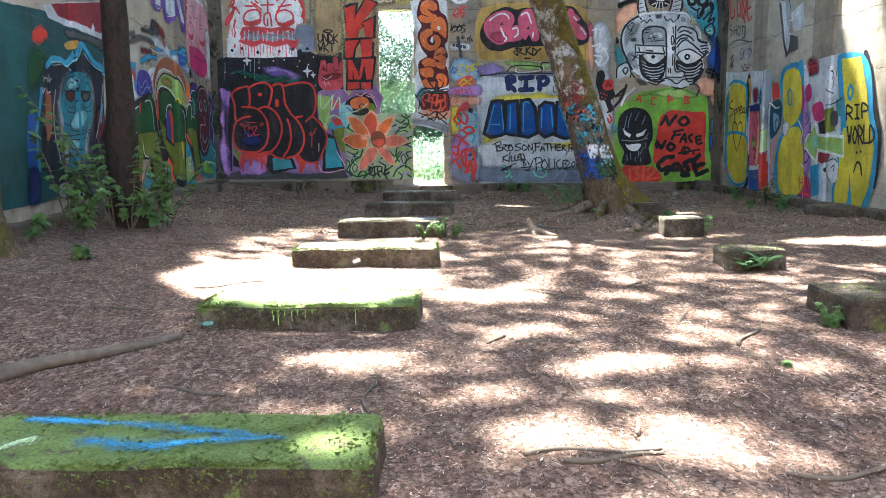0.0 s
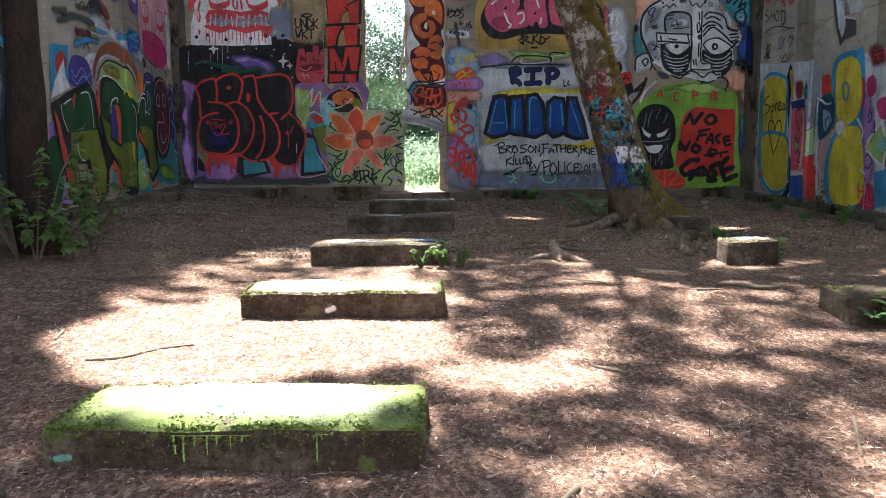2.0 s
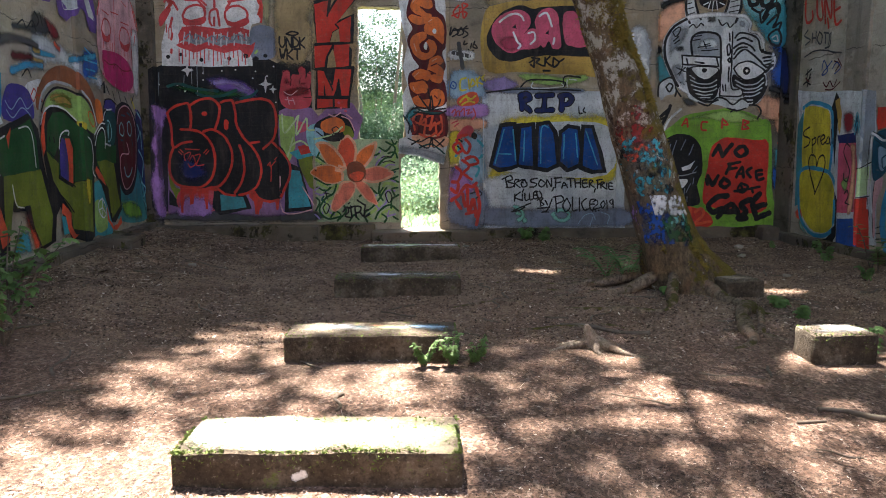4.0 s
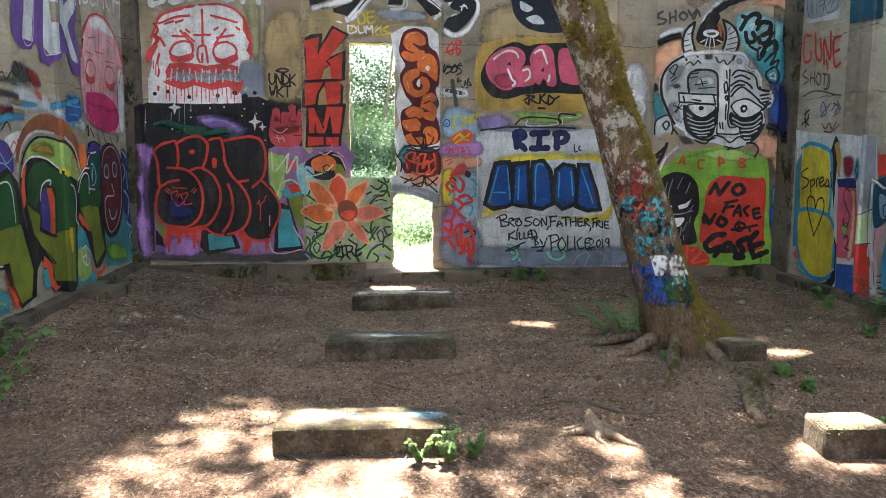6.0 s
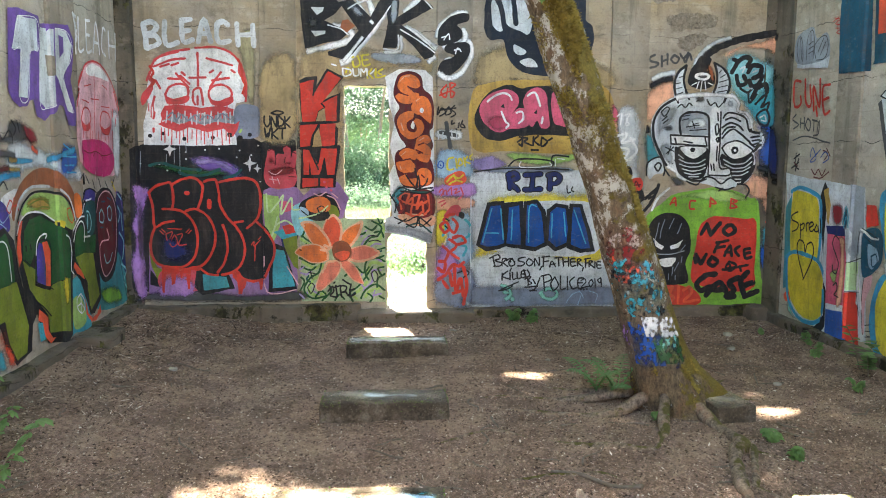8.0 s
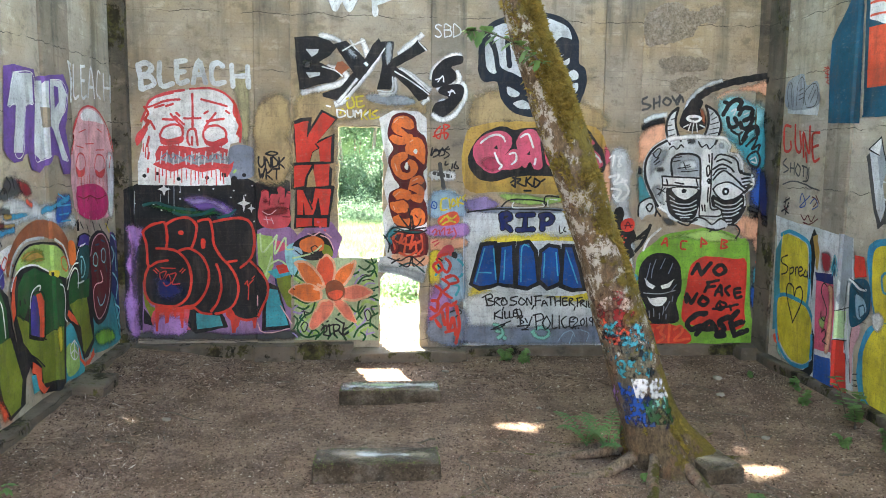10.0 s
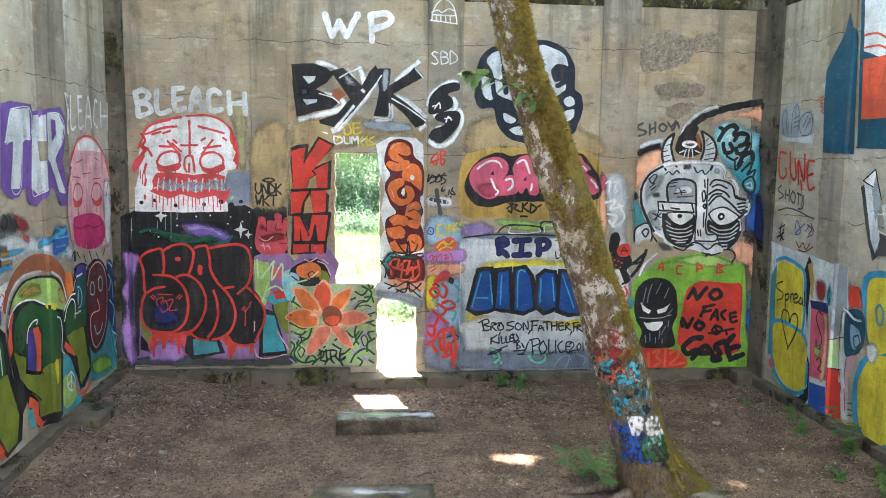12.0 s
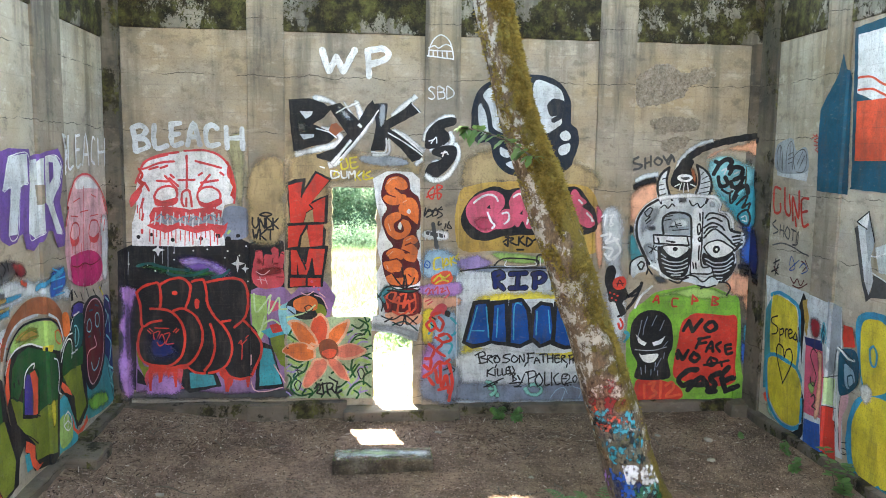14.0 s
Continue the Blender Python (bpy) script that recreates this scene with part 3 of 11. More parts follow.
def crown_sun_mask(c):
    """Drops leaves so that sun patches fall at set places on the floor; elsewhere leaves hang."""
    # each leaf slid down the sun's way to the ground
    x, y = c[:, 0] - c[:, 2] * SUN_WAY.x / SUN_WAY.z, c[:, 1] - c[:, 2] * SUN_WAY.y / SUN_WAY.z
    wob = 0.16 * np.sin(5.1 * x + 2.3 * y) + 0.14 * np.sin(7.7 * y - 3.1 * x)
    keep = np.ones(len(c), bool)
    for gx, gy, ax, ay in ((-0.75, 5.9, 0.92, 1.66), (-0.85, 4.75, 0.85, 0.60), (-0.6, 3.75, 0.55, 0.32), (2.12, 6.45, 0.25, 0.22), (0.24, 2.17, 0.17, 0.15), (0.60, 2.15, 0.18, 0.15), (0.66, 2.8, 0.16, 0.14), (-0.42, 3.0, 0.22, 0.13), (3.5, 6.0, 0.7, 0.25), (0.25, 4.2, 0.35, 0.22), (1.1, 9.42, 0.20, 0.08), (2.85, 8.35, 0.20, 0.09), (0.05, 11.2, 0.75, 0.75), (4.85, 7.2, 0.25, 0.42)):
        keep &= ((x - gx) / ax) ** 2 + ((y - gy) / ay) ** 2 + wob * min(ax, 1) > 1.0
    light_leaf = np.sin(c[:, 0] * 91.7 + c[:, 1] * 213.3 + c[:, 2] * 57.1) * 9631.7
    keep |= (light_leaf - np.floor(light_leaf) < np.where(x < -0.7, 0.22, 0.12)) & (y > 5.5) & (y < 8.0) & (x < 1.2)
    # thin, broken foliage over the middle; closed towards the walls
    lace = 0.5 + 0.25 * (np.sin(6.3 * x + 2.1 * np.sin(3.7 * y)) * np.sin(8.9 * y + 1.9 * np.sin(4.3 * x)) + 0.6 * np.sin(15.1 * x + 8.0 * y) * np.sin(13.3 * y - 6.1 * x) + 0.2 * np.sin(2.1 * x - 1.3 * y + 0.7))
    chance = np.sin(c[:, 0] * 127.1 + c[:, 1] * 311.7 + c[:, 2] * 74.7) * 43758.5
    chance -= np.floor(chance)
    closed = (x < -1.5 + 0.2 * np.sin(3.3 * y)) | (y > 7.15 + 0.12 * np.sin(4.0 * x))
    closed &= y < 12.4
    thin = 1 - 0.65 * np.exp(-((x - 1.1) / 0.9) ** 2 - ((y - 5.8) / 1.1) ** 2)
    thin *= 1 - 0.12 * np.clip((3.4 - y) / 0.6, 0, 1) * np.clip((x + 1.2) / 0.5, 0, 1)
    thin *= 1 - 0.16 * np.clip((5.0 - y) / 1.2, 0, 1) * np.clip((y - 2.3) / 0.5, 0, 1) * np.clip((x + 0.3) / 0.5, 0, 1)
    return keep & ((chance < (0.40 + 0.46 * np.clip(lace, 0, 1)) * thin + 0.14 * np.exp(-((x - 0.9) / 0.8) ** 2 - ((y - 4.3) / 0.5) ** 2)) | closed)


def big_tree(name, x, y, height, radius, crown, label, seed, clumps, lean=0.0, mat=None):
    rng = np.random.default_rng(seed)
    t = tagged(thing(name, (x, y, 0)), label, "tree", "trees round the ruin")
    bm = bmesh.new()
    axis = [(0, 0, -0.2), (lean * 0.1, 0.03, height * 0.2), (lean * 0.35, -0.05, height * 0.45), (lean * 0.7, 0.06, height * 0.7), (lean, 0, height)]
    tube(bm, axis, [radius * 1.25, radius, radius * 0.8, radius * 0.5, radius * 0.12], 12, 0.2)
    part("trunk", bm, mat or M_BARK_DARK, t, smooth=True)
    (cx, cy, cz), (rx, ry, rz) = crown
    spots = []
    while len(spots) < clumps:
        p = rng.uniform(-1, 1, 3)
        if 0.15 < np.linalg.norm(p) < 1:
            spots.append((cx + p[0] * rx, cy + p[1] * ry, cz + p[2] * rz))
    for i in range(7):
        e = spots[i * 3 % len(spots)]
        s = Vector(axis[2]).lerp(Vector(axis[4]), 0.1 + 0.11 * i)
        bm = bmesh.new()
        e = Vector(e)
        tube(bm, [s, s.lerp(e, 0.5) + Vector((0, 0, 0.25)), e], [radius * 0.16, radius * 0.10, radius * 0.03], 6)
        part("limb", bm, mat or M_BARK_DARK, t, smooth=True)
    v, f = leaf_cloud(np.array(spots), 0.165, 260, (0.85, 0.85, 0.40), rng, keep=lambda c: crown_sun_mask(c + np.array([x, y, 0])))
    mesh_of("crown", v, f, M_LEAF_FAR, t)
    return t


# trees out of view, added so that their crowns shade and dapple the floor
for i, (x, y, h, r, c, k) in enumerate((
        (-4.6, 9.5, 13.0, 0.24, ((1.5, 0.4, 9.5), (2.5, 3.2, 2.0)), 56), (-4.4, 13.6, 13.5, 0.26, ((1.8, -0.8, 10.0), (2.6, 3.0, 2.0)), 56), (2.6, 14.8, 14.0, 0.22, ((-2.0, -1.8, 10.5), (2.8, 3.0, 2.0)), 60),
        (5.9, 13.2, 14.0, 0.25, ((-2.0, -1.0, 10.0), (2.6, 3.0, 2.0)), 56), (6.2, 8.0, 13.0, 0.26, ((-2.5, 1.0, 9.5), (2.4, 3.2, 2.0)), 52), (-4.9, 4.5, 13.0, 0.25, ((1.7, 1.5, 9.5), (2.3, 3.0, 2.0)), 48),
        (6.4, 3.0, 13.0, 0.25, ((-2.6, 1.5, 9.8), (2.4, 3.0, 2.0)), 44), (6.0, 5.4, 13.0, 0.22, ((-4.6, 0.2, 9.4), (2.4, 2.4, 1.4)), 40))):
    big_tree("shade_tree", x, y, h, r, c, "tall leafy tree added unseen outside the ruin to dapple the sun", 30 + i, k, 0.4 - 0.2 * (i % 4))


def shrub(x, y, z, size, count, seed, label, mat=None, leaf=0.058, group="shrubs outside the wall"):
    rng = np.random.default_rng(seed)
    t = tagged(thing("shrub", (x, y, 0)), label, "shrub", group)
    for i in range(5):
        a = rng.uniform(0, 6.28)
        bm = bmesh.new()
        tip = Vector((math.cos(a) * size[0] * 0.6, math.sin(a) * size[1] * 0.6, z + size[2] * rng.uniform(0.2, 0.9)))
        tube(bm, [(0, 0, -0.1), tip * 0.5 + Vector((0, 0, 0.2)), tip], [0.025, 0.018, 0.006], 6)
        part("stem", bm, M_WOOD, t)
    p = rng.normal(0, 0.5, (count, 3)) * np.array(size) + np.array([0, 0, z])
    p[:, 2] = np.abs(p[:, 2])
    v, f = leaf_cloud(p, leaf, 60, (0.19, 0.19, 0.16), rng, flat=0.7)
    mesh_of("foliage", v, f, mat or M_LEAF_FAR, t)
    return t


# low bushes in a sunlit leaf tone; thicket and airy trees behind in a shaded one
for i, (x, y, z, s, n, leaf) in enumerate(((-1.9, 28.7, 0.22, (0.9, 0.5, 0.45), 70, 0.058), (-0.6, 29.3, 0.28, (1.0, 0.5, 0.55), 90, 0.058), (0.7, 28.9, 0.24, (0.9, 0.5, 0.45), 80, 0.058), (2.0, 29.2, 0.28, (1.0, 0.5, 0.5), 70, 0.058),
                                           (0.5, 15.6, 0.25, (0.7, 0.5, 0.35), 40, 0.058), (-0.9, 15.2, 0.3, (0.7, 0.5, 0.4), 40, 0.058),
                                           (-2.6, 30.8, 1.2, (1.4, 0.7, 1.3), 230, 0.075), (-0.9, 30.5, 1.1, (1.4, 0.7, 1.2), 260, 0.075), (0.8, 31.0, 1.2, (1.4, 0.7, 1.4), 260, 0.075), (2.5, 30.6, 1.1, (1.4, 0.7, 1.2), 230, 0.075),
                                           (-3.2, 33.5, 3.9, (2.2, 1.0, 2.4), 200, 0.095), (-0.9, 34.2, 4.3, (2.4, 1.0, 2.6), 200, 0.095), (1.5, 34.0, 4.0, (2.4, 1.0, 2.6), 200, 0.095), (3.8, 33.6, 4.2, (2.2, 1.0, 2.6), 180, 0.095))):
    shrub(x, y, z, s, n, 60 + i, "green shrub outside beyond the ragged opening, its leaf tone lit or shaded", M_LEAF_FAR if z < 0.5 else M_LEAF_SHADED, leaf)


def tall_grass(count, seed):
    """Blades of the sunny clearing outside, bent by their own weight."""
    rng = np.random.default_rng(seed)
    p = np.stack([rng.uniform(-3.2, 3.4, count), rng.uniform(15.5, 29.0, count), np.zeros(count)], 1)
    p[:, 2] = [ground_z(a, b) - 0.01 for a, b in p[:, :2]]
    h = rng.uniform(0.10, 0.38, (count, 1)) * (0.65 + 0.6 * np.array([noise.noise((q[0] * 0.9, q[1] * 0.5, 3.0)) for q in p])[:, None])
    yaw = rng.uniform(0, 6.283, count)
    side = np.stack([np.cos(yaw), np.sin(yaw), np.zeros(count)], 1) * 0.008
    bend = np.stack([rng.normal(0, 0.25, count), rng.normal(0, 0.25, count), np.zeros(count)], 1) * h
    up = np.array([[0, 0, 1.0]]) * h
    v = np.stack([p - side, p + side, p + bend * 0.35 + up * 0.6 + side * 0.7, p + bend + up, p + bend * 0.35 + up * 0.6 - side * 0.7], 1).reshape(-1, 3)
    tagged(mesh_of("tall_grass", v, np.arange(count * 5).reshape(-1, 5), M_GRASS_BLADE), "tall pale green grass in the sunny clearing", "grass", kind="stuff")


tall_grass(42000, 41)


def thin_tree(x, y, lean, h):
    t = tagged(thing("sapling", (x, y, 0)), "slim pale trunk standing among shrubs outside", "tree", "saplings outside the wall")
    bm = bmesh.new()
    tube(bm, smooth_loop([(0, 0, -0.1), (lean * 0.2, 0, h * 0.3), (lean * 0.6, 0, h * 0.6), (lean, 0, h)], False, 4), [0.09 - 0.005 * i for i in range(13)], 8, 0.2)
    part("trunk", bm, M_WOOD, t, smooth=True)
    rng = np.random.default_rng(int(x * 10 + 50))
    v, f = leaf_cloud(np.array([(lean + rng.normal(0, 0.6), rng.normal(0, 0.5), h + rng.normal(0, 0.7)) for _ in range(30)]), 0.13, 14, (0.2, 0.2, 0.15), rng)
    mesh_of("crown", v, f, M_LEAF_FAR, t)


for x, y, lean, h in ((-1.25, 32.4, -0.7, 8.0), (-0.3, 33.0, 0.7, 8.5), (-2.2, 32.8, 0.5, 8.5), (1.1, 33.2, -0.6, 8.0)):
    thin_tree(x, y, lean, h)

# the wood behind the clearing
bm = bmesh.new()
rows = [[bm.verts.new((x * 1.5, 41 + 0.02 * x * x + 1.2 * noise.noise((x * 0.6, z * 0.6, 2.0)), z * 0.42 - 0.5 + (0.9 * noise.noise((x * 0.9, 0, 5.0)) if z else 0))) for x in range(-20, 21)] for z in range(11)]
for r0, r1 in zip(rows, rows[1:]):
    for k in range(40):
        bm.faces.new((r0[k], r0[k + 1], r1[k + 1], r1[k]))
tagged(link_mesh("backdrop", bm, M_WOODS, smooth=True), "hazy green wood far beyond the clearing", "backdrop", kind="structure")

# grass blades in the clearing outside
rng = np.random.default_rng(5)
n = 16000
base = np.stack([rng.uniform(-4, 4, n), rng.uniform(12.4, 21, n), np.zeros(n)], 1)
tip = base + np.stack([rng.normal(0, 0.06, n), rng.normal(0, 0.06, n), rng.uniform(0.03, 0.11, n)], 1)
side = np.stack([rng.normal(0, 0.012, n), rng.normal(0, 0.006, n), np.zeros(n)], 1)
gv = np.stack([base - side, base + side, tip], 1).reshape(-1, 3)
tagged(mesh_of("grass", gv, np.arange(n * 3).reshape(-1, 3), M_LEAF_FAR), "sunlit grass growing in the clearing outside the doorway", "grass", kind="stuff")

# ---- concrete footings ----
WORN = 0.009


def footing(x0, x1, y0, y1, top, label, group, turn=0.0, mat=None, marks=(), tufts=0):
    cx, cy = (x0 + x1) / 2, (y0 + y1) / 2
    t = tagged(thing("concrete_footing"), label, "footing", group)
    bm = rough_slab(x0 - cx, x1 - cx, y0 - cy, y1 - cy, -0.15, top, 0.05, WORN, 0.026)
    block = part("block", bm, mat or M_BLOCK, t, smooth=False)
    for k, (face, colour, strokes) in enumerate(marks):
        # thin old paint and painted sun glare: the cover fades to both sides of each stroke
        segs = [tuple(float(q) for q in p.split(",")) for p in strokes.split()]
        bm = bmesh.new()
        cover = bm.verts.layers.float.new("cover")
        a0, a1 = min(min(q[0], q[2]) - q[4] for q in segs), max(max(q[0], q[2]) + q[4] for q in segs)
        b0, b1 = min(min(q[1], q[3]) - q[4] for q in segs), max(max(q[1], q[3]) + q[4] for q in segs)
        lim_u, hi_v = (x1 - x0) / 2 - 0.02, ((y1 - y0) / 2 - 0.02 if face == "top" else top - 0.012)
        a0, a1, b0, b1 = max(a0, -lim_u), min(a1, lim_u), max(b0, -hi_v if face == "top" else 0.0), min(b1, hi_v)
        cell = 0.012 if face == "top" else 0.005
        nu, nv = max(2, int((a1 - a0) / cell)), max(2, int((b1 - b0) / cell))
        grid = []
        for i in range(nu + 1):
            row = []
            for j in range(nv + 1):
                u, v = a0 + (a1 - a0) * i / nu, b0 + (b1 - b0) * j / nv
                q = Vector((u, v, top)) if face == "top" else Vector((u, y0 - cy, v))
                d = noise.noise_vector(q * 5.0) * WORN + noise.noise_vector(q * 17.0) * WORN * 0.6
                lift = 0.004 + 0.001 * k
                vert = bm.verts.new((u, v, top + d.z + lift) if face == "top" else (u, y0 - cy + d.y - lift, v))
                best = 0.0
                for sx, sy, ex, ey, w in segs:
                    m = min(max(((u - sx) * (ex - sx) + (v - sy) * (ey - sy)) / ((ex - sx) ** 2 + (ey - sy) ** 2 + 1e-9), 0), 1)
                    best = max(best, (0.72 if face == "top" else 1.25) * (1 - math.hypot(u - sx - m * (ex - sx), v - sy - m * (ey - sy)) / w))
                vert[cover] = min(best, 1.0)
                row.append(vert)
            grid.append(row)
        for i in range(nu):
            for j in range(nv):
                bm.faces.new((grid[i][j], grid[i + 1][j], grid[i + 1][j + 1], grid[i][j + 1]))
        part("paint_glare_patch", bm, paint(colour, True), t, colour + " layer on the concrete, for worn paint and painted sun glare")
    if tufts:
        # short moss along the top arrises and over the faces
        rng = np.random.default_rng(int(abs(x0 * 100 + y0 * 37)))
        n = tufts
        u, v = rng.uniform(x0 - cx, x1 - cx, n), rng.uniform(y0 - cy, y1 - cy, n)
        edge = rng.random(n)
        v = np.where(edge < 0.45, y0 - cy + np.abs(rng.normal(0, 0.02, n)), v)
        w = np.where((edge < 0.15), top - 0.01 - np.abs(rng.normal(0, 0.035, n)), np.full(n, top))
        v = np.where(edge < 0.15, y0 - cy, v)
        u = np.where((edge > 0.45) & (edge < 0.6), np.where(rng.random(n) < 0.5, x0 - cx + 0.012, x1 - cx - 0.012), u)
        keep = np.array([noise.noise((p * 6, q * 6, 5.0)) + 0.5 * noise.noise((p * 19, q * 19, 1.0)) for p, q in zip(u, v + w)]) > -0.12
        p0 = np.stack([u, v, w], 1)[keep]
        n = len(p0)
        p0 += np.array([tuple(noise.noise_vector(Vector(q) * 5.0) * WORN) for q in p0])
        p1 = p0 + np.stack([rng.normal(0, 0.006, n), rng.normal(-0.003, 0.006, n), rng.uniform(0.002, 0.009, n)], 1)
        sd = rng.normal(0, 0.003, (n, 3))
        tagged(mesh_of("moss", np.stack([p0 - sd, p0 + sd, p1], 1).reshape(-1, 3), np.arange(n * 3).reshape(-1, 3), M_MOSS_GREEN, t, "short green moss on the edges"), kind="stuff")
    t.matrix_world = pose(cx, cy, 0, 0, 0, turn)
    return t


ROW = "footings in a row to the doorway"
SIDE = "small footings along the side"


def all_footings():
    footing(-1.26, -0.22, 1.74, 2.10, 0.12, "mossy concrete footing with blue paint streaks on top", ROW, -3, M_BLOCK,
            # the palegreen spot is a sun highlight put in as colour
            [("top", "skyblue", "-0.40,0.12,-0.1,0.085,0.042 -0.1,0.085,0.28,-0.01,0.048"), ("top", "skyblue", "-0.18,-0.03,0.02,-0.055,0.06 0.02,-0.055,0.25,-0.01,0.045"), ("top", "palegreen", "-0.33,-0.03,-0.38,-0.10,0.05")], 4200)
    footing(-1.09, -0.10, 3.42, 3.80, 0.11, "mossy concrete footing with dripping paint and sun glare painted pale on top", ROW, -4, M_BLOCK,
            # palegreen and ltgrey paint the sun's glare on top, beside real turquoise paint
            [("top", "palegreen", "-0.26,0.04,0.24,0.0,0.26"), ("top", "ltgrey", "-0.16,0.05,0.22,0.02,0.20"), ("top", "turq", "-0.26,0.0,-0.06,-0.02,0.06"),
             ("front", "ltgreen", "-0.145,0.10,-0.14,0.05,0.006 -0.12,0.10,-0.118,0.03,0.005 -0.09,0.10,-0.092,0.07,0.006 -0.06,0.10,-0.06,0.045,0.005 -0.035,0.10,-0.035,0.075,0.006 0.0,0.10,0.002,0.06,0.005 0.03,0.10,0.03,0.08,0.006 0.22,0.10,0.222,0.03,0.005 -0.15,0.10,0.05,0.10,0.010"),
             ("front", "mint", "-0.45,0.035,-0.42,0.04,0.018")], 4500)
    footing(-0.92, 0.05, 5.09, 5.45, 0.12, "mossy concrete footing with faded paint and sun glare painted pale on top", ROW, -3, M_BLOCK_HALF,
            # the broad palegreen and ltgrey strokes whiten the top as sunlight does
            [("top", "palegreen", "-0.34,0.02,0.30,0.0,0.22"), ("top", "ltgrey", "-0.34,0.02,-0.02,0.0,0.20"), ("top", "turq", "0.0,0.0,0.14,0.03,0.12"), ("top", "ltgreen", "0.30,0.02,0.38,0.0,0.11"), ("front", "white", "-0.07,0.04,-0.045,0.05,0.022")], 2500)
    footing(-0.76, 0.16, 6.58, 6.92, 0.14, "worn concrete footing with smeared pale paint beside a leafy plant", ROW, -2, M_BLOCK_BARE,
            [("top", "scar", "-0.30,0.0,0.15,0.0,0.16"), ("top", "ltgrey", "-0.20,0.03,-0.05,0.0,0.10"), ("top", "palegreen", "0.03,0.02,0.13,-0.02,0.09"), ("top", "peach", "0.0,0.05,0.06,0.03,0.05"), ("top", "turq", "-0.09,0.02,-0.06,0.04,0.025 0.31,0.06,0.34,0.07,0.03"), ("top", "ltblue", "0.24,0.02,0.36,0.0,0.09")], 350)
    footing(-0.63, 0.32, 8.32, 8.66, 0.14, "dark shaded concrete footing with a pale rubbed top", ROW, -1, M_BLOCK_BARE, [("top", "scar", "-0.30,0.02,0.32,0.0,0.26"), ("top", "ltgrey", "-0.1,0.02,0.2,0.0,0.10")], 700)
    footing(-0.51, 0.47, 10.10, 10.42, 0.14, "concrete footing just below the doorway with speckled top", ROW, -1, M_BLOCK_BARE,
            [("top", "scar", "-0.42,0.0,0.42,0.0,0.26"), ("top", "ltgrey", "-0.38,0.0,0.40,0.0,0.17"), ("top", "sage", "-0.36,0.03,0.1,0.0,0.10")], 500)
    footing(1.98, 2.31, 6.36, 6.62, 0.155, "small square concrete footing with a pale top", SIDE, -4, M_BLOCK_BARE, [("top", "ltgrey", "0.02,0.05,0.10,0.0,0.13"), ("top", "dkgrey", "-0.10,-0.04,0.02,-0.03,0.07")], 200)
    footing(1.86, 2.24, 4.80, 5.10, 0.12, "small concrete footing half hidden by a fern", SIDE, -3, M_BLOCK_HALF, (), 220)
    footing(1.72, 2.15, 3.18, 3.60, 0.15, "small mossy concrete footing in the litter", SIDE, -3, M_BLOCK_HALF, (), 400)
    footing(2.25, 2.56, 8.12, 8.50, 0.12, "low pale-topped concrete footing at the foot of the tree", SIDE, 6, M_BLOCK_BARE, [("top", "scar", "-0.05,0.05,0.06,-0.05,0.25")])
    footing(4.05, 4.40, 7.6, 8.1, 0.10, "low pale concrete footing against the side wall", SIDE, 3, M_BLOCK_BARE)


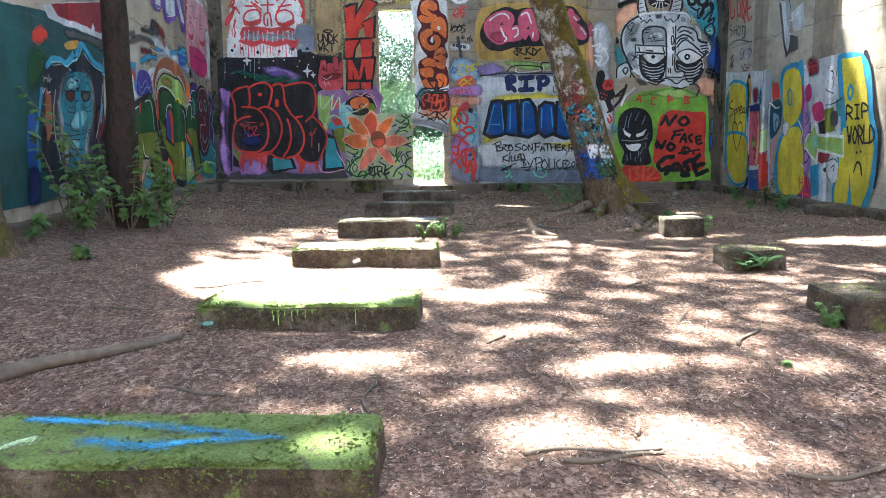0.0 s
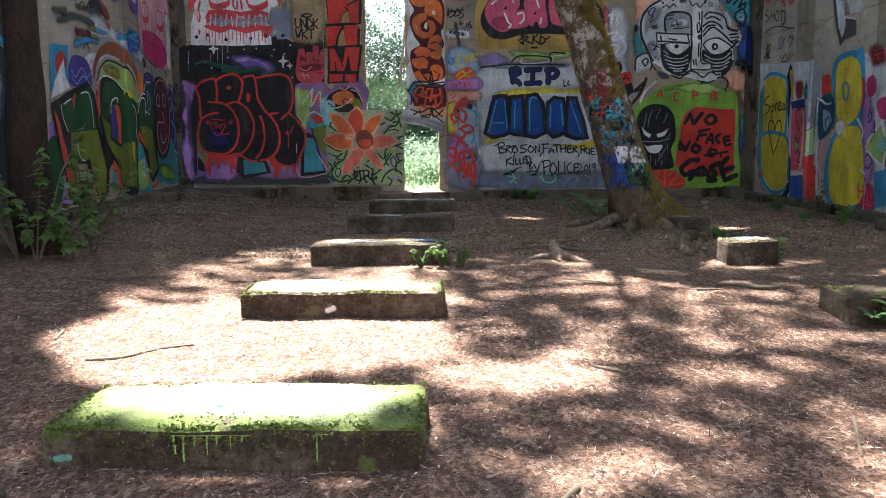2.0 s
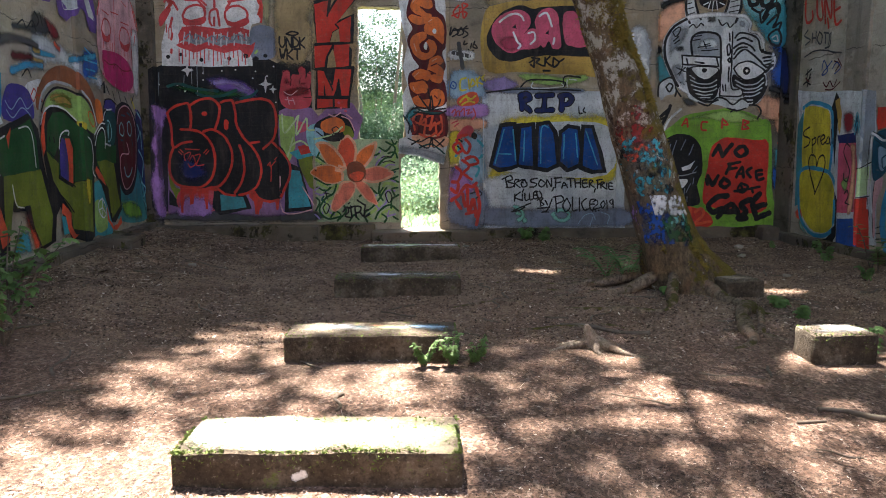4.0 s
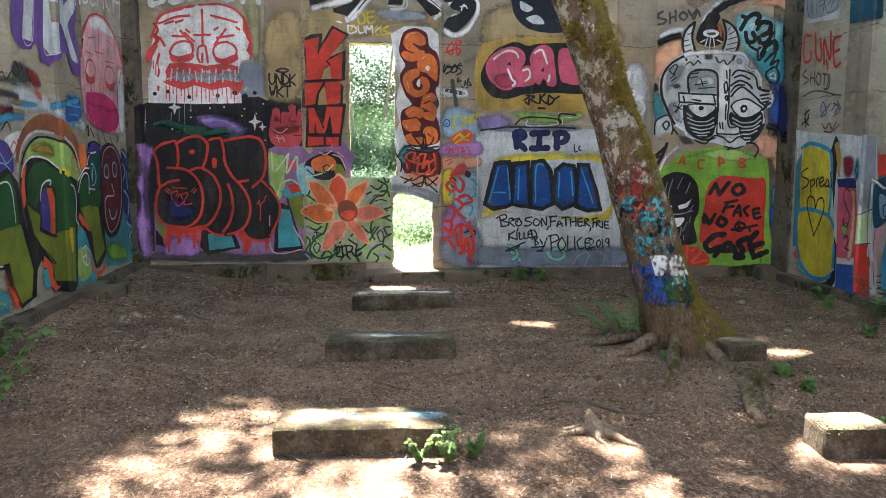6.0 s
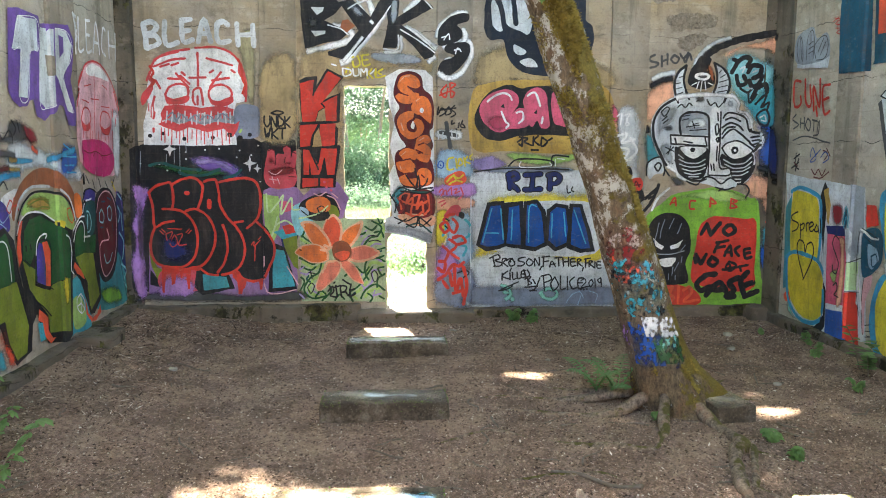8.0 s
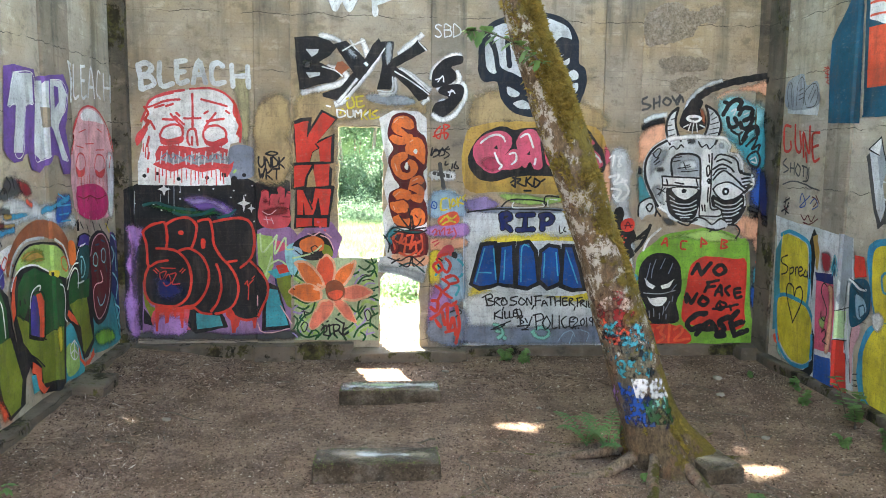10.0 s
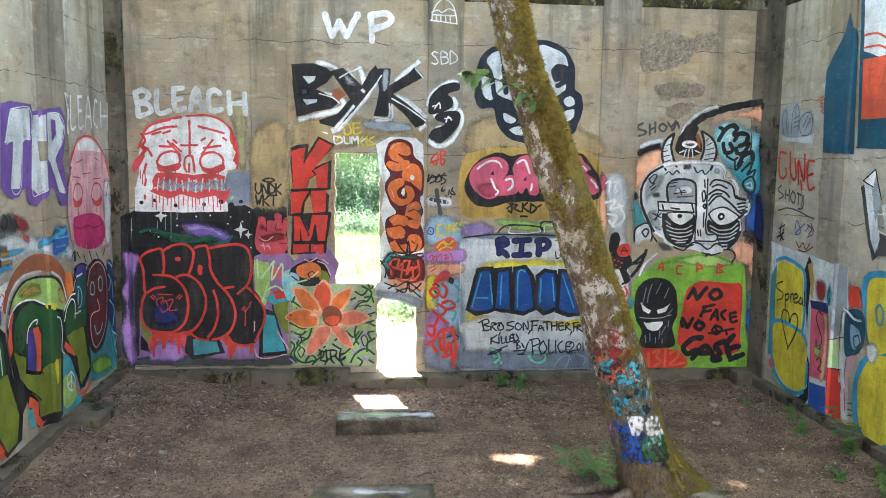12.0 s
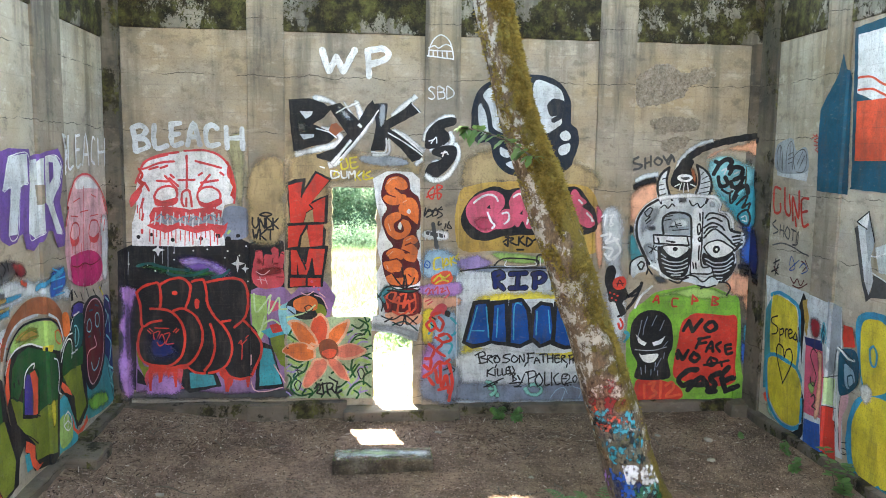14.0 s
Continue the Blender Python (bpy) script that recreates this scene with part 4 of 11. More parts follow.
# ---- leaning tree ----
def leaning_tree():
    t = tagged(thing("leaning_tree", (2.05, 8.55, 0)), "leaning mossy tree trunk with paint bands and spreading roots", "tree")
    axis = [(0.16, 0, -0.15), (0.09, 0, 0.04), (0.0, 0, 0.22), (-0.09, 0.0, 0.43), (-0.22, 0, 0.8), (-0.52, 0, 1.7), (-0.83, 0, 2.56), (-0.98, 0, 2.98), (-1.14, 0.0, 3.39), (-1.34, 0.0, 4.18), (-1.5, 0.1, 5.2), (-1.6, 0.2, 6.4), (-1.5, 0.5, 8.0)]
    rad = [0.42, 0.325, 0.265, 0.228, 0.205, 0.178, 0.170, 0.16, 0.14, 0.132, 0.12, 0.11, 0.08]
    fine = smooth_loop(axis, False, 8)
    radii = list(np.interp(np.linspace(0, len(rad) - 1, len(fine)), range(len(rad)), rad))
    bm = bmesh.new()
    tube(bm, fine, radii, 28, 0.0)
    for v in bm.verts:
        a = math.atan2(v.co.y, v.co.x + 0.05)
        flare = max(0.0, 0.45 - v.co.z)
        c = min(fine, key=lambda q: abs(q.z - v.co.z))
        o = Vector((v.co.x - c.x, v.co.y - c.y, 0))
        v.co += o * (0.45 * flare * math.cos(5 * a + 0.6) + 0.10 * noise.noise((v.co.x * 4, v.co.y * 4, v.co.z * 2)) + 0.05 * noise.noise(v.co * 14))
    part("trunk", bm, M_BARK, t, smooth=True)
    # worn paint round the lower trunk
    def band(z0, z1, colour, worn, a0, a1, seed, layer):
        b2 = bmesh.new()
        cover = b2.verts.layers.float.new("cover")
        zs = np.linspace(z0, z1, max(4, int((z1 - z0) / 0.007)))
        zz, xx = [q.z for q in fine], [q.x for q in fine]
        rows = []
        for z in zs:
            cx, r = float(np.interp(z, zz, xx)), float(np.interp(z, zz, radii))
            row = []
            for k in range(66):
                a = radians(a0 + (a1 - a0) * k / 65)
                d = Vector((math.cos(a), math.sin(a), 0))
                p = Vector((cx, 0, z)) + d * r
                aa = math.atan2(p.y, p.x + 0.05)
                flare = max(0.0, 0.45 - z)
                grow = 1 + 0.45 * flare * math.cos(5 * aa + 0.6) + 0.10 * noise.noise((p.x * 4, p.y * 4, p.z * 2)) + 0.05 * noise.noise(p * 14)
                row.append(b2.verts.new(Vector((cx, 0, z)) + d * (r * grow + 0.005 + 0.0012 * layer)))
            rows.append(row)
        for j, row in enumerate(rows):
            for k, vert in enumerate(row):
                c = vert.co
                edge = min(min(j, len(rows) - 1 - j) * 0.035, min(k, 65 - k) * 0.03, 0.30)
                vert[cover] = min(max(0.45 + 1.5 * (0.6 * noise.noise((c.x * 11, c.y * 11, c.z * 9 + seed)) + 0.6 * noise.noise((c.x * 38, c.y * 38, c.z * 30 + seed)) + edge - worn - 0.12), 0.0), 1.0)
        for j in range(len(rows) - 1):
            for k in range(65):
                b2.faces.new((rows[j][k], rows[j][k + 1], rows[j + 1][k + 1], rows[j + 1][k]))
        part("paint_band", b2, paint(colour, True), t, colour + " paint worn off the bark")

    for layer, (z0, z1, colour, worn, a0, a1, seed) in enumerate(((1.12, 1.42, "dkred", 0.26, -170, -60, 1), (1.0, 1.2, "orangered", 0.30, -172, -60, 2), (0.74, 1.20, "turq", 0.30, -175, -50, 3), (0.72, 1.15, "black", 0.42, -170, -50, 4), (0.90, 1.20, "turq", 0.52, -160, -70, 10),
                                               (0.36, 0.66, "navy", 0.14, -145, -60, 9), (0.38, 0.70, "blue", -0.02, -150, -98, 5), (0.40, 0.62, "dkgreen", 0.06, -108, -50, 8), (0.48, 0.68, "mint", 0.18, -106, -55, 6), (0.60, 0.75, "white", -0.10, -118, -50, 7), (0.45, 0.70, "lilac", 0.35, -185, -145, 11))):
        band(z0, z1, colour, worn, a0, a1, seed * 3.7, layer)
    # roots
    def root(pts, r0, r1):
        b2 = bmesh.new()
        q = smooth_loop([(x - 2.05, y - 8.55, ground_z(x, y) + dz) for k, (x, y, dz) in enumerate(pts)], False, 5)
        q = [p + Vector((1, 1, 0.35)) * noise.noise(p * 7.0) * 0.02 for p in q]
        thick = [r0 * 0.58 * (1 - u) ** 0.8 + r1 * 0.75 for u in np.linspace(0, 1, len(q))]
        q = [p - Vector((0, 0, 0.42 * r)) for p, r in zip(q, thick)]
        tube(b2, q, thick, 9, 0.4)
        part("root", b2, M_ROOT, t, smooth=True)

    root([(1.82, 8.42, 0.12), (1.5, 8.32, 0.02), (1.14, 8.35, 0.0), (0.8, 8.5, -0.01), (0.45, 8.45, -0.03)], 0.06, 0.018)
    root([(1.75, 8.6, 0.10), (1.23, 8.74, 0.0), (0.79, 8.81, 0.0), (0.42, 8.73, -0.02)], 0.045, 0.014)
    root([(1.98, 8.4, 0.16), (1.86, 8.1, 0.06), (1.76, 7.86, 0.0), (1.70, 7.78, -0.03)], 0.06, 0.02)
    root([(1.76, 7.9, 0.0), (1.62, 7.65, 0.0), (1.32, 7.73, 0.005), (1.01, 7.82, -0.01), (0.58, 8.04, 0.0), (0.25, 7.87, 0.0), (-0.17, 7.67, -0.02)], 0.035, 0.010)
    root([(2.15, 8.4, 0.14), (2.22, 8.0, 0.02), (2.24, 7.67, 0.035), (2.11, 7.5, 0.04), (2.02, 7.29, 0.035), (1.93, 7.01, 0.03), (1.91, 6.92, 0.02), (1.85, 6.84, 0.01), (1.70, 6.73, -0.02)], 0.06, 0.032)
    root([(2.22, 7.8, 0.02), (2.27, 7.6, 0.025), (2.11, 7.24, 0.02), (2.03, 7.05, -0.01)], 0.035, 0.02)
    root([(1.95, 7.2, 0.0), (2.12, 6.95, 0.005), (2.28, 6.9, -0.01)], 0.014, 0.006)
    root([(1.33, 7.15, -0.01), (1.21, 7.3, 0.0), (0.9, 7.32, 0.005), (0.5, 7.25, -0.01)], 0.014, 0.012)
    root([(2.2, 8.5, 0.10), (2.6, 8.62, 0.02), (3.0, 8.5, -0.02)], 0.06, 0.015)
    root([(2.24, 7.6, 0.0), (2.6, 7.4, 0.0), (3.0, 7.3, -0.02)], 0.018, 0.010)
    root([(1.85, 8.7, 0.1), (1.5, 8.95, 0.0), (1.1, 9.1, -0.02)], 0.06, 0.02)
    root([(2.3, 8.8, 0.1), (2.7, 9.1, 0.0), (3.1, 9.4, -0.03)], 0.06, 0.02)
    # a fur of moss on the upper side of the lean
    rng = np.random.default_rng(12)
    n = 90000
    zs, ang = rng.uniform(0.03, 5.0, n), rng.normal(-1.25, 0.9, n)
    cx, rr = np.interp(zs, [q.z for q in fine], [q.x for q in fine]), np.interp(zs, [q.z for q in fine], radii)
    patch = np.array([noise.noise((a * 1.6, z * 2.2, 4.0)) + 0.5 * noise.noise((a * 5, z * 7, 1.0)) for a, z in zip(ang, zs)])
    pick = (patch > -0.30 + 0.20 * np.clip(-0.9 - ang, 0, 2) + 0.30 * np.clip(2.7 - zs, 0, 1.3)) & ((zs > 1.45) | ((ang > -0.7) & (zs > 0.7)) | (zs < 0.4))
    zs, ang, cx, rr = zs[pick], ang[pick], cx[pick], rr[pick]
    n = len(zs)
    out = np.stack([np.cos(ang), np.sin(ang), np.zeros(n)], 1)
    p0 = np.stack([cx, np.zeros(n), zs], 1) + out * (rr * 0.99)[:, None]
    p1 = p0 + (out + rng.normal(0, 0.6, (n, 3))) * rng.uniform(0.008, 0.022, (n, 1))
    sd = rng.normal(0, 0.006, (n, 3))
    mv = np.stack([p0 - sd, p0 + sd, p1], 1).reshape(-1, 3)
    tagged(mesh_of("moss", mv, np.arange(n * 3).reshape(-1, 3), M_MOSS, t, "yellow-green moss on the bark"), kind="stuff")
    # leaves and the high crown
    rng = np.random.default_rng(11)
    spots = [(-1.5 + rng.normal(0, 1.5), 0.6 + rng.normal(0, 1.4), 8.6 + rng.normal(0, 0.9)) for _ in range(70)]
    v, f = leaf_cloud(np.array(spots), 0.22, 40, (0.4, 0.4, 0.25), rng, keep=lambda c: crown_sun_mask(c + np.array([2.05, 8.55, 0])))
    mesh_of("crown", v, f, M_LEAF_FAR, t)
    for k in range(6):
        b2 = bmesh.new()
        e = Vector(spots[k * 5])
        s = fine[-1 - k * 5]
        tube(b2, [s, s.lerp(e, 0.5), e], [0.05, 0.03, 0.01], 6)
        part("limb", b2, M_BARK, t, smooth=True)
    return t


# ---- leaves on stalks, ferns, seedlings ----
def leaf_outline(lobes):
    """Half widths along a leaf; lobes make the maple-like outline."""
    out = []
    for k in range(5):
        u = k / 4
        w = math.sin(math.pi * min(1, u * 0.94 + 0.06)) ** 0.8 * 0.34
        out.append((u, w * (1 + (0.35 * (1 if k % 2 else -0.6) if lobes else 0))))
    return out


def leaf_blade(bm, base, way, size, droop, lobes=False, slim=1.0):
    way = way.normalized()
    side = way.cross(Vector((0, 0, 1)))
    side = side.normalized() if side.length > 1e-3 else Vector((1, 0, 0))
    rows = []
    for u, w in leaf_outline(lobes):
        c = base + way * size * u - Vector((0, 0, droop * size * u * u))
        up = Vector((0, 0, 0.10 * size * abs(w)))
        w *= slim
        rows.append((bm.verts.new(c - side * w * size + up), bm.verts.new(c), bm.verts.new(c + side * w * size + up)))
    for a, b in zip(rows, rows[1:]):
        bm.faces.new((a[0], a[1], b[1], b[0]))
        bm.faces.new((a[1], a[2], b[2], b[1]))


def fern(x, y, fronds, length, seed, label, name="fern", upright=1.0):
    rng = random.Random(seed)
    t = tagged(thing(name, (x, y, ground_z(x, y))), label, "fern", "ferns on the litter")
    for k in range(fronds):
        a = 2 * math.pi * k / fronds + rng.uniform(-0.3, 0.3)
        ln, rise = length * rng.uniform(0.7, 1.1), upright * rng.uniform(0.5, 1.0)
        bm = bmesh.new()
        last = None
        for j in range(15):
            u = j / 14
            p = Vector((math.cos(a) * ln * u, math.sin(a) * ln * u, ln * (1.25 * rise * u - 0.75 * rise * u * u) + 0.02))
            if j:
                d = (p - last).normalized()
                s = d.cross(Vector((0, 0, 1))).normalized()
                w = ln * 0.24 * math.sin(math.pi * min(1, 0.15 + u * 0.85)) + 0.008
                for sg in (-1, 1):
                    leaf_blade(bm, p, s * sg + d * 0.45, w, 0.35, False, 0.42)
                tube(bm, [last, p], [0.004, 0.003], 4)
            last = p
        part("frond", bm, M_FERN, t)
    return t


def seedling(x, y, stems, height, leaf, seed, label, z=None, name="seedling", lobes=True, group="seedlings on the litter"):
    rng = random.Random(seed)
    t = tagged(thing(name, (x, y, ground_z(x, y) if z is None else z)), label, "plant", group)
    for k in range(stems):
        a = rng.uniform(0, 6.28)
        h = height * rng.uniform(0.5, 1.1)
        tip = Vector((math.cos(a) * h * rng.uniform(0.2, 0.7), math.sin(a) * h * rng.uniform(0.2, 0.7), h))
        bm = bmesh.new()
        tube(bm, [(0, 0, -0.03), tip * 0.5 + Vector((0, 0, h * 0.12)), tip], [0.006, 0.005, 0.002], 5)
        part("stem", bm, M_WOOD, t)
        bm = bmesh.new()
        n = rng.randint(12, 18)
        for j in range(n):
            u = 0.25 + 0.75 * j / n
            p = tip * u + Vector((0, 0, h * 0.1 * (1 - u)))
            b = rng.uniform(0, 6.28)
            size, fold = leaf * rng.uniform(0.6, 1.2), rng.uniform(0.05, 0.35)
            if lobes:
                tilt = Vector((math.cos(b), math.sin(b), rng.uniform(-0.75, 0.1))).normalized()
                # lobes spread like fingers from the leaf stalk
                for turn, share in ((-1.25, 0.55), (-0.62, 0.8), (0.0, 1.0), (0.62, 0.8), (1.25, 0.55)):
                    leaf_blade(bm, p, tilt * math.cos(turn) + Vector((-math.sin(b), math.cos(b), 0)) * math.sin(turn), size * share * 0.85, fold, False, 0.8)
            else:
                leaf_blade(bm, p, Vector((math.cos(b), math.sin(b), 0.25)), size, fold)
        part("leaves", bm, M_LEAF, t)
    return t


PAINT = {
    "white": (0.74, 0.75, 0.74), "black": (0.014, 0.014, 0.016), "red": (0.56, 0.045, 0.03), "orange": (0.72, 0.17, 0.04), "orangered": (0.72, 0.10, 0.045),
    "salmon": (0.74, 0.20, 0.13), "peach": (0.74, 0.38, 0.24), "pink": (0.62, 0.10, 0.17), "dkpink": (0.42, 0.05, 0.10), "ltpink": (0.72, 0.40, 0.43),
    "pinkred": (0.55, 0.07, 0.09), "magenta": (0.52, 0.03, 0.15), "crimson": (0.24, 0.02, 0.03), "dkred": (0.22, 0.02, 0.02), "maroon": (0.10, 0.012, 0.016),
    "rust": (0.30, 0.10, 0.045), "brown": (0.22, 0.065, 0.03), "tan": (0.40, 0.27, 0.12), "ochre": (0.46, 0.29, 0.07), "ochre2": (0.37, 0.27, 0.14),
    "greenish": (0.33, 0.30, 0.17), "yellow": (0.64, 0.52, 0.045), "olive": (0.17, 0.21, 0.025), "green": (0.20, 0.42, 0.05), "ltgreen": (0.33, 0.50, 0.14),
    "palegreen": (0.50, 0.66, 0.35), "dkgreen": (0.014, 0.085, 0.024), "sage": (0.36, 0.45, 0.27), "mint": (0.22, 0.52, 0.42), "teal": (0.05, 0.26, 0.30),
    "dkteal": (0.012, 0.075, 0.075), "turq": (0.05, 0.33, 0.40), "cyan": (0.25, 0.55, 0.60), "skyblue": (0.04, 0.29, 0.48), "ltblue": (0.30, 0.45, 0.58),
    "blue": (0.018, 0.085, 0.33), "navy": (0.012, 0.022, 0.11), "petrol": (0.008, 0.075, 0.125), "indigo": (0.06, 0.045, 0.26), "purple": (0.15, 0.075, 0.30),
    "ltpurple": (0.33, 0.25, 0.50), "lilac": (0.42, 0.22, 0.52), "deepblue": (0.006, 0.062, 0.25), "purplegrime": (0.27, 0.15, 0.31), "turqdark": (0.025, 0.20, 0.26), "coral": (0.62, 0.07, 0.075), "petrolblack": (0.011, 0.017, 0.028), "slate": (0.20, 0.23, 0.30), "grey": (0.30, 0.33, 0.36), "scar": (0.27, 0.225, 0.17), "ltgrey": (0.55, 0.58, 0.60), "dkgrey": (0.07, 0.07, 0.07),
}
PAINTS = {}
MIST = ("haze", "wash", "glow", "halo", "smear", "cloud", "warm", "deep", "shade", "surround", "foot", "splash", "scar", "mist")


def paint(colour, mist=False):
    key = (colour, mist)
    if key not in PAINTS:
        PAINTS[key] = paint_mat("spray_mist_" + colour if mist else "spray_paint_" + colour, PAINT[colour], mist=mist)
    return PAINTS[key]


WALL_PIERS = {"N": wall_north_piers, "W": wall_west_piers, "E": wall_east_piers}
COUNT = itertools.count()


def graffiti(name, label, wall):
    g = tagged(thing(name), label, "graffiti", "graffiti on the concrete walls")
    g["wall"], g["coat"] = wall, 0.003 + 0.00012 * next(COUNT)
    return g


def on_wall(g, u, v, layer):
    """A place on the painted wall; the paint wraps over the piers."""
    d = g["coat"] + 0.0022 * (layer + 2)
    for a, b, deep in WALL_PIERS[g["wall"]]:
        if a - 0.004 < u < b + 0.004:
            d += deep
    if g["wall"] == "N":
        return (u, WY - d, v)
    if g["wall"] == "W":
        return (XL + d, u, v)
    return (XR - d, u, v)


def points(text):
    return [Vector((*(float(q) for q in p.split(",")), 0)) for p in text.split()]


def unsteady(p, size):
    q = noise.noise_vector((p.x * 9, p.y * 9, 2.0)) + 0.7 * noise.noise_vector((p.x * 33, p.y * 33, 7.0))
    return Vector((p.x + q.x * size, p.y + q.y * size, 0))


def finer(pts, closed, step=0.035):
    out, n = [], len(pts)
    for i in range(n if closed else n - 1):
        a, b = pts[i], pts[(i + 1) % n]
        k = max(1, int((b - a).length / step))
        out += [a.lerp(b, j / k) for j in range(k)]
    return out if closed else out + [pts[-1]]


def lifted(g, layer):
    """Paint laid later lies a hair above what was laid before on the same layer."""
    g["coats"] = g.get("coats", 0) + 1
    return layer + 0.09 * (g["coats"] % 10)


def fill(g, name, colour, layer, text, rounded=True):
    """A filled painted area; mists are laid as a fine net whose cover thins out towards the rim."""
    layer = lifted(g, layer)
    pts = points(text)
    if rounded:
        pts = smooth_loop(pts, True, 5)
    bm = bmesh.new()
    if name in MIST:
        cover = bm.verts.layers.float.new("cover")
        p = np.array([(q.x, q.y) for q in pts])
        lo, hi = p.min(0) - 0.03, p.max(0) + 0.03
        rim = min(0.16, 0.30 * float((hi - lo).min()))
        cell = max(0.02, rim / 4)
        nx, ny = int((hi[0] - lo[0]) / cell) + 2, int((hi[1] - lo[1]) / cell) + 2
        gx, gy = np.meshgrid(lo[0] + cell * np.arange(nx), lo[1] + cell * np.arange(ny), indexing="ij")
        inside, near = np.zeros(gx.shape, bool), np.full(gx.shape, 9.0)
        for (x1, y1), (x2, y2) in zip(p, np.roll(p, -1, 0)):
            cross = (y1 > gy) != (y2 > gy)
            inside ^= cross & (gx < (x2 - x1) * (gy - y1) / (y2 - y1 + 1e-12) + x1)
            t = np.clip(((gx - x1) * (x2 - x1) + (gy - y1) * (y2 - y1)) / ((x2 - x1) ** 2 + (y2 - y1) ** 2 + 1e-12), 0, 1)
            near = np.minimum(near, np.hypot(gx - x1 - t * (x2 - x1), gy - y1 - t * (y2 - y1)))
        value = np.clip(np.where(inside, near, -near) / rim + 0.25, 0, 1)
        made = {}

        def corner(i, j):
            if (i, j) not in made:
                made[i, j] = bm.verts.new(on_wall(g, gx[i, j], gy[i, j], layer))
                made[i, j][cover] = float(value[i, j])
            return made[i, j]

        for i in range(nx - 1):
            for j in range(ny - 1):
                if value[i:i + 2, j:j + 2].max() > 0:
                    bm.faces.new((corner(i, j), corner(i + 1, j), corner(i + 1, j + 1), corner(i, j + 1)))
    else:
        pts = [unsteady(p, 0.006) for p in finer(pts, True)]
        vs = [bm.verts.new((p.x, p.y, 0)) for p in pts]
        edges = [bm.edges.new((vs[i], vs[(i + 1) % len(vs)])) for i in range(len(vs))]
        bmesh.ops.triangle_fill(bm, use_beauty=True, edges=edges)
        for a, b, deep in WALL_PIERS[g["wall"]]:
            for cut in (a - 0.008, a + 0.001, b - 0.001, b + 0.008):
                bmesh.ops.bisect_plane(bm, geom=bm.verts[:] + bm.edges[:] + bm.faces[:], plane_co=(cut, 0, 0), plane_no=(1, 0, 0))
        for v in bm.verts:
            v.co = on_wall(g, v.co.x, v.co.y, layer)
    return part(name, bm, paint(colour, name in MIST), g)


def ribbon(bm, g, pts, width, layer, lift=0.0):
    """One pass of the spray can: a band of uneven width with round ends."""
    n = len(pts)
    left, right = [], []
    for i, p in enumerate(pts):
        d = pts[min(i + 1, n - 1)] - pts[max(i - 1, 0)]
        d = d.normalized() if d.length > 1e-6 else Vector((1, 0, 0))
        o = Vector((-d.y, d.x, 0)) * width * 0.5 * (1 + 0.25 * noise.noise((p.x * 14, p.y * 14, 5.0)) + 0.18 * noise.noise((p.x * 60, p.y * 60, 3.0)))
        high = layer + lift + 0.05 * i          # every bit of the pass lies on the one before
        left.append(bm.verts.new(on_wall(g, p.x + o.x, p.y + o.y, high)))
        right.append(bm.verts.new(on_wall(g, p.x - o.x, p.y - o.y, high)))
    for i in range(n - 1):
        bm.faces.new((left[i], left[i + 1], right[i + 1], right[i]))
    for p, q, a, b, high in ((pts[0], pts[1], left[0], right[0], layer + lift), (pts[-1], pts[-2], right[-1], left[-1], layer + lift + 0.05 * (n - 1))):
        d = (p - q).normalized() if (p - q).length > 1e-6 else Vector((1, 0, 0))
        s = Vector((-d.y, d.x, 0))
        cap = []
        for k in (1, 2, 3):
            t = math.pi * k / 4
            o = (s * -math.cos(t) + d * math.sin(t)) * width * 0.5
            cap.append(bm.verts.new(on_wall(g, p.x + o.x, p.y + o.y, high)))
        try:
            bm.faces.new([b] + cap[::-1] + [a])
        except ValueError:
            pass


def strokes(g, name, colour, layer, width, text):
    layer = lifted(g, layer)
    for k, s in enumerate(text.split(";")):
        bm = bmesh.new()
        pts = points(s)
        if len(pts) > 2:
            pts = smooth_loop(pts, False, 5)
        pts = [unsteady(p, 0.003 + 0.05 * width) for p in finer(pts, False, 0.03)]
        if name in MIST:
            cover = bm.verts.layers.float.new("cover")
            for side in (-1, 1):
                rows = []
                for i, p in enumerate(pts):
                    d = (pts[min(i + 1, len(pts) - 1)] - pts[max(i - 1, 0)]).normalized()
                    end = 0.3 if i in (0, len(pts) - 1) else 1.0
                    a = bm.verts.new(on_wall(g, p.x, p.y, layer + 0.05 * i))
                    b = bm.verts.new(on_wall(g, p.x - side * d.y * width, p.y + side * d.x * width, layer + 0.05 * i))
                    a[cover], b[cover] = end, 0.0
                    rows.append((a, b))
                for (a, b), (c, d) in zip(rows, rows[1:]):
                    bm.faces.new((a, c, d, b))
        else:
            ribbon(bm, g, pts, width, layer, 0.07 * (k % 9))
        part(name, bm, paint(colour, name in MIST), g)


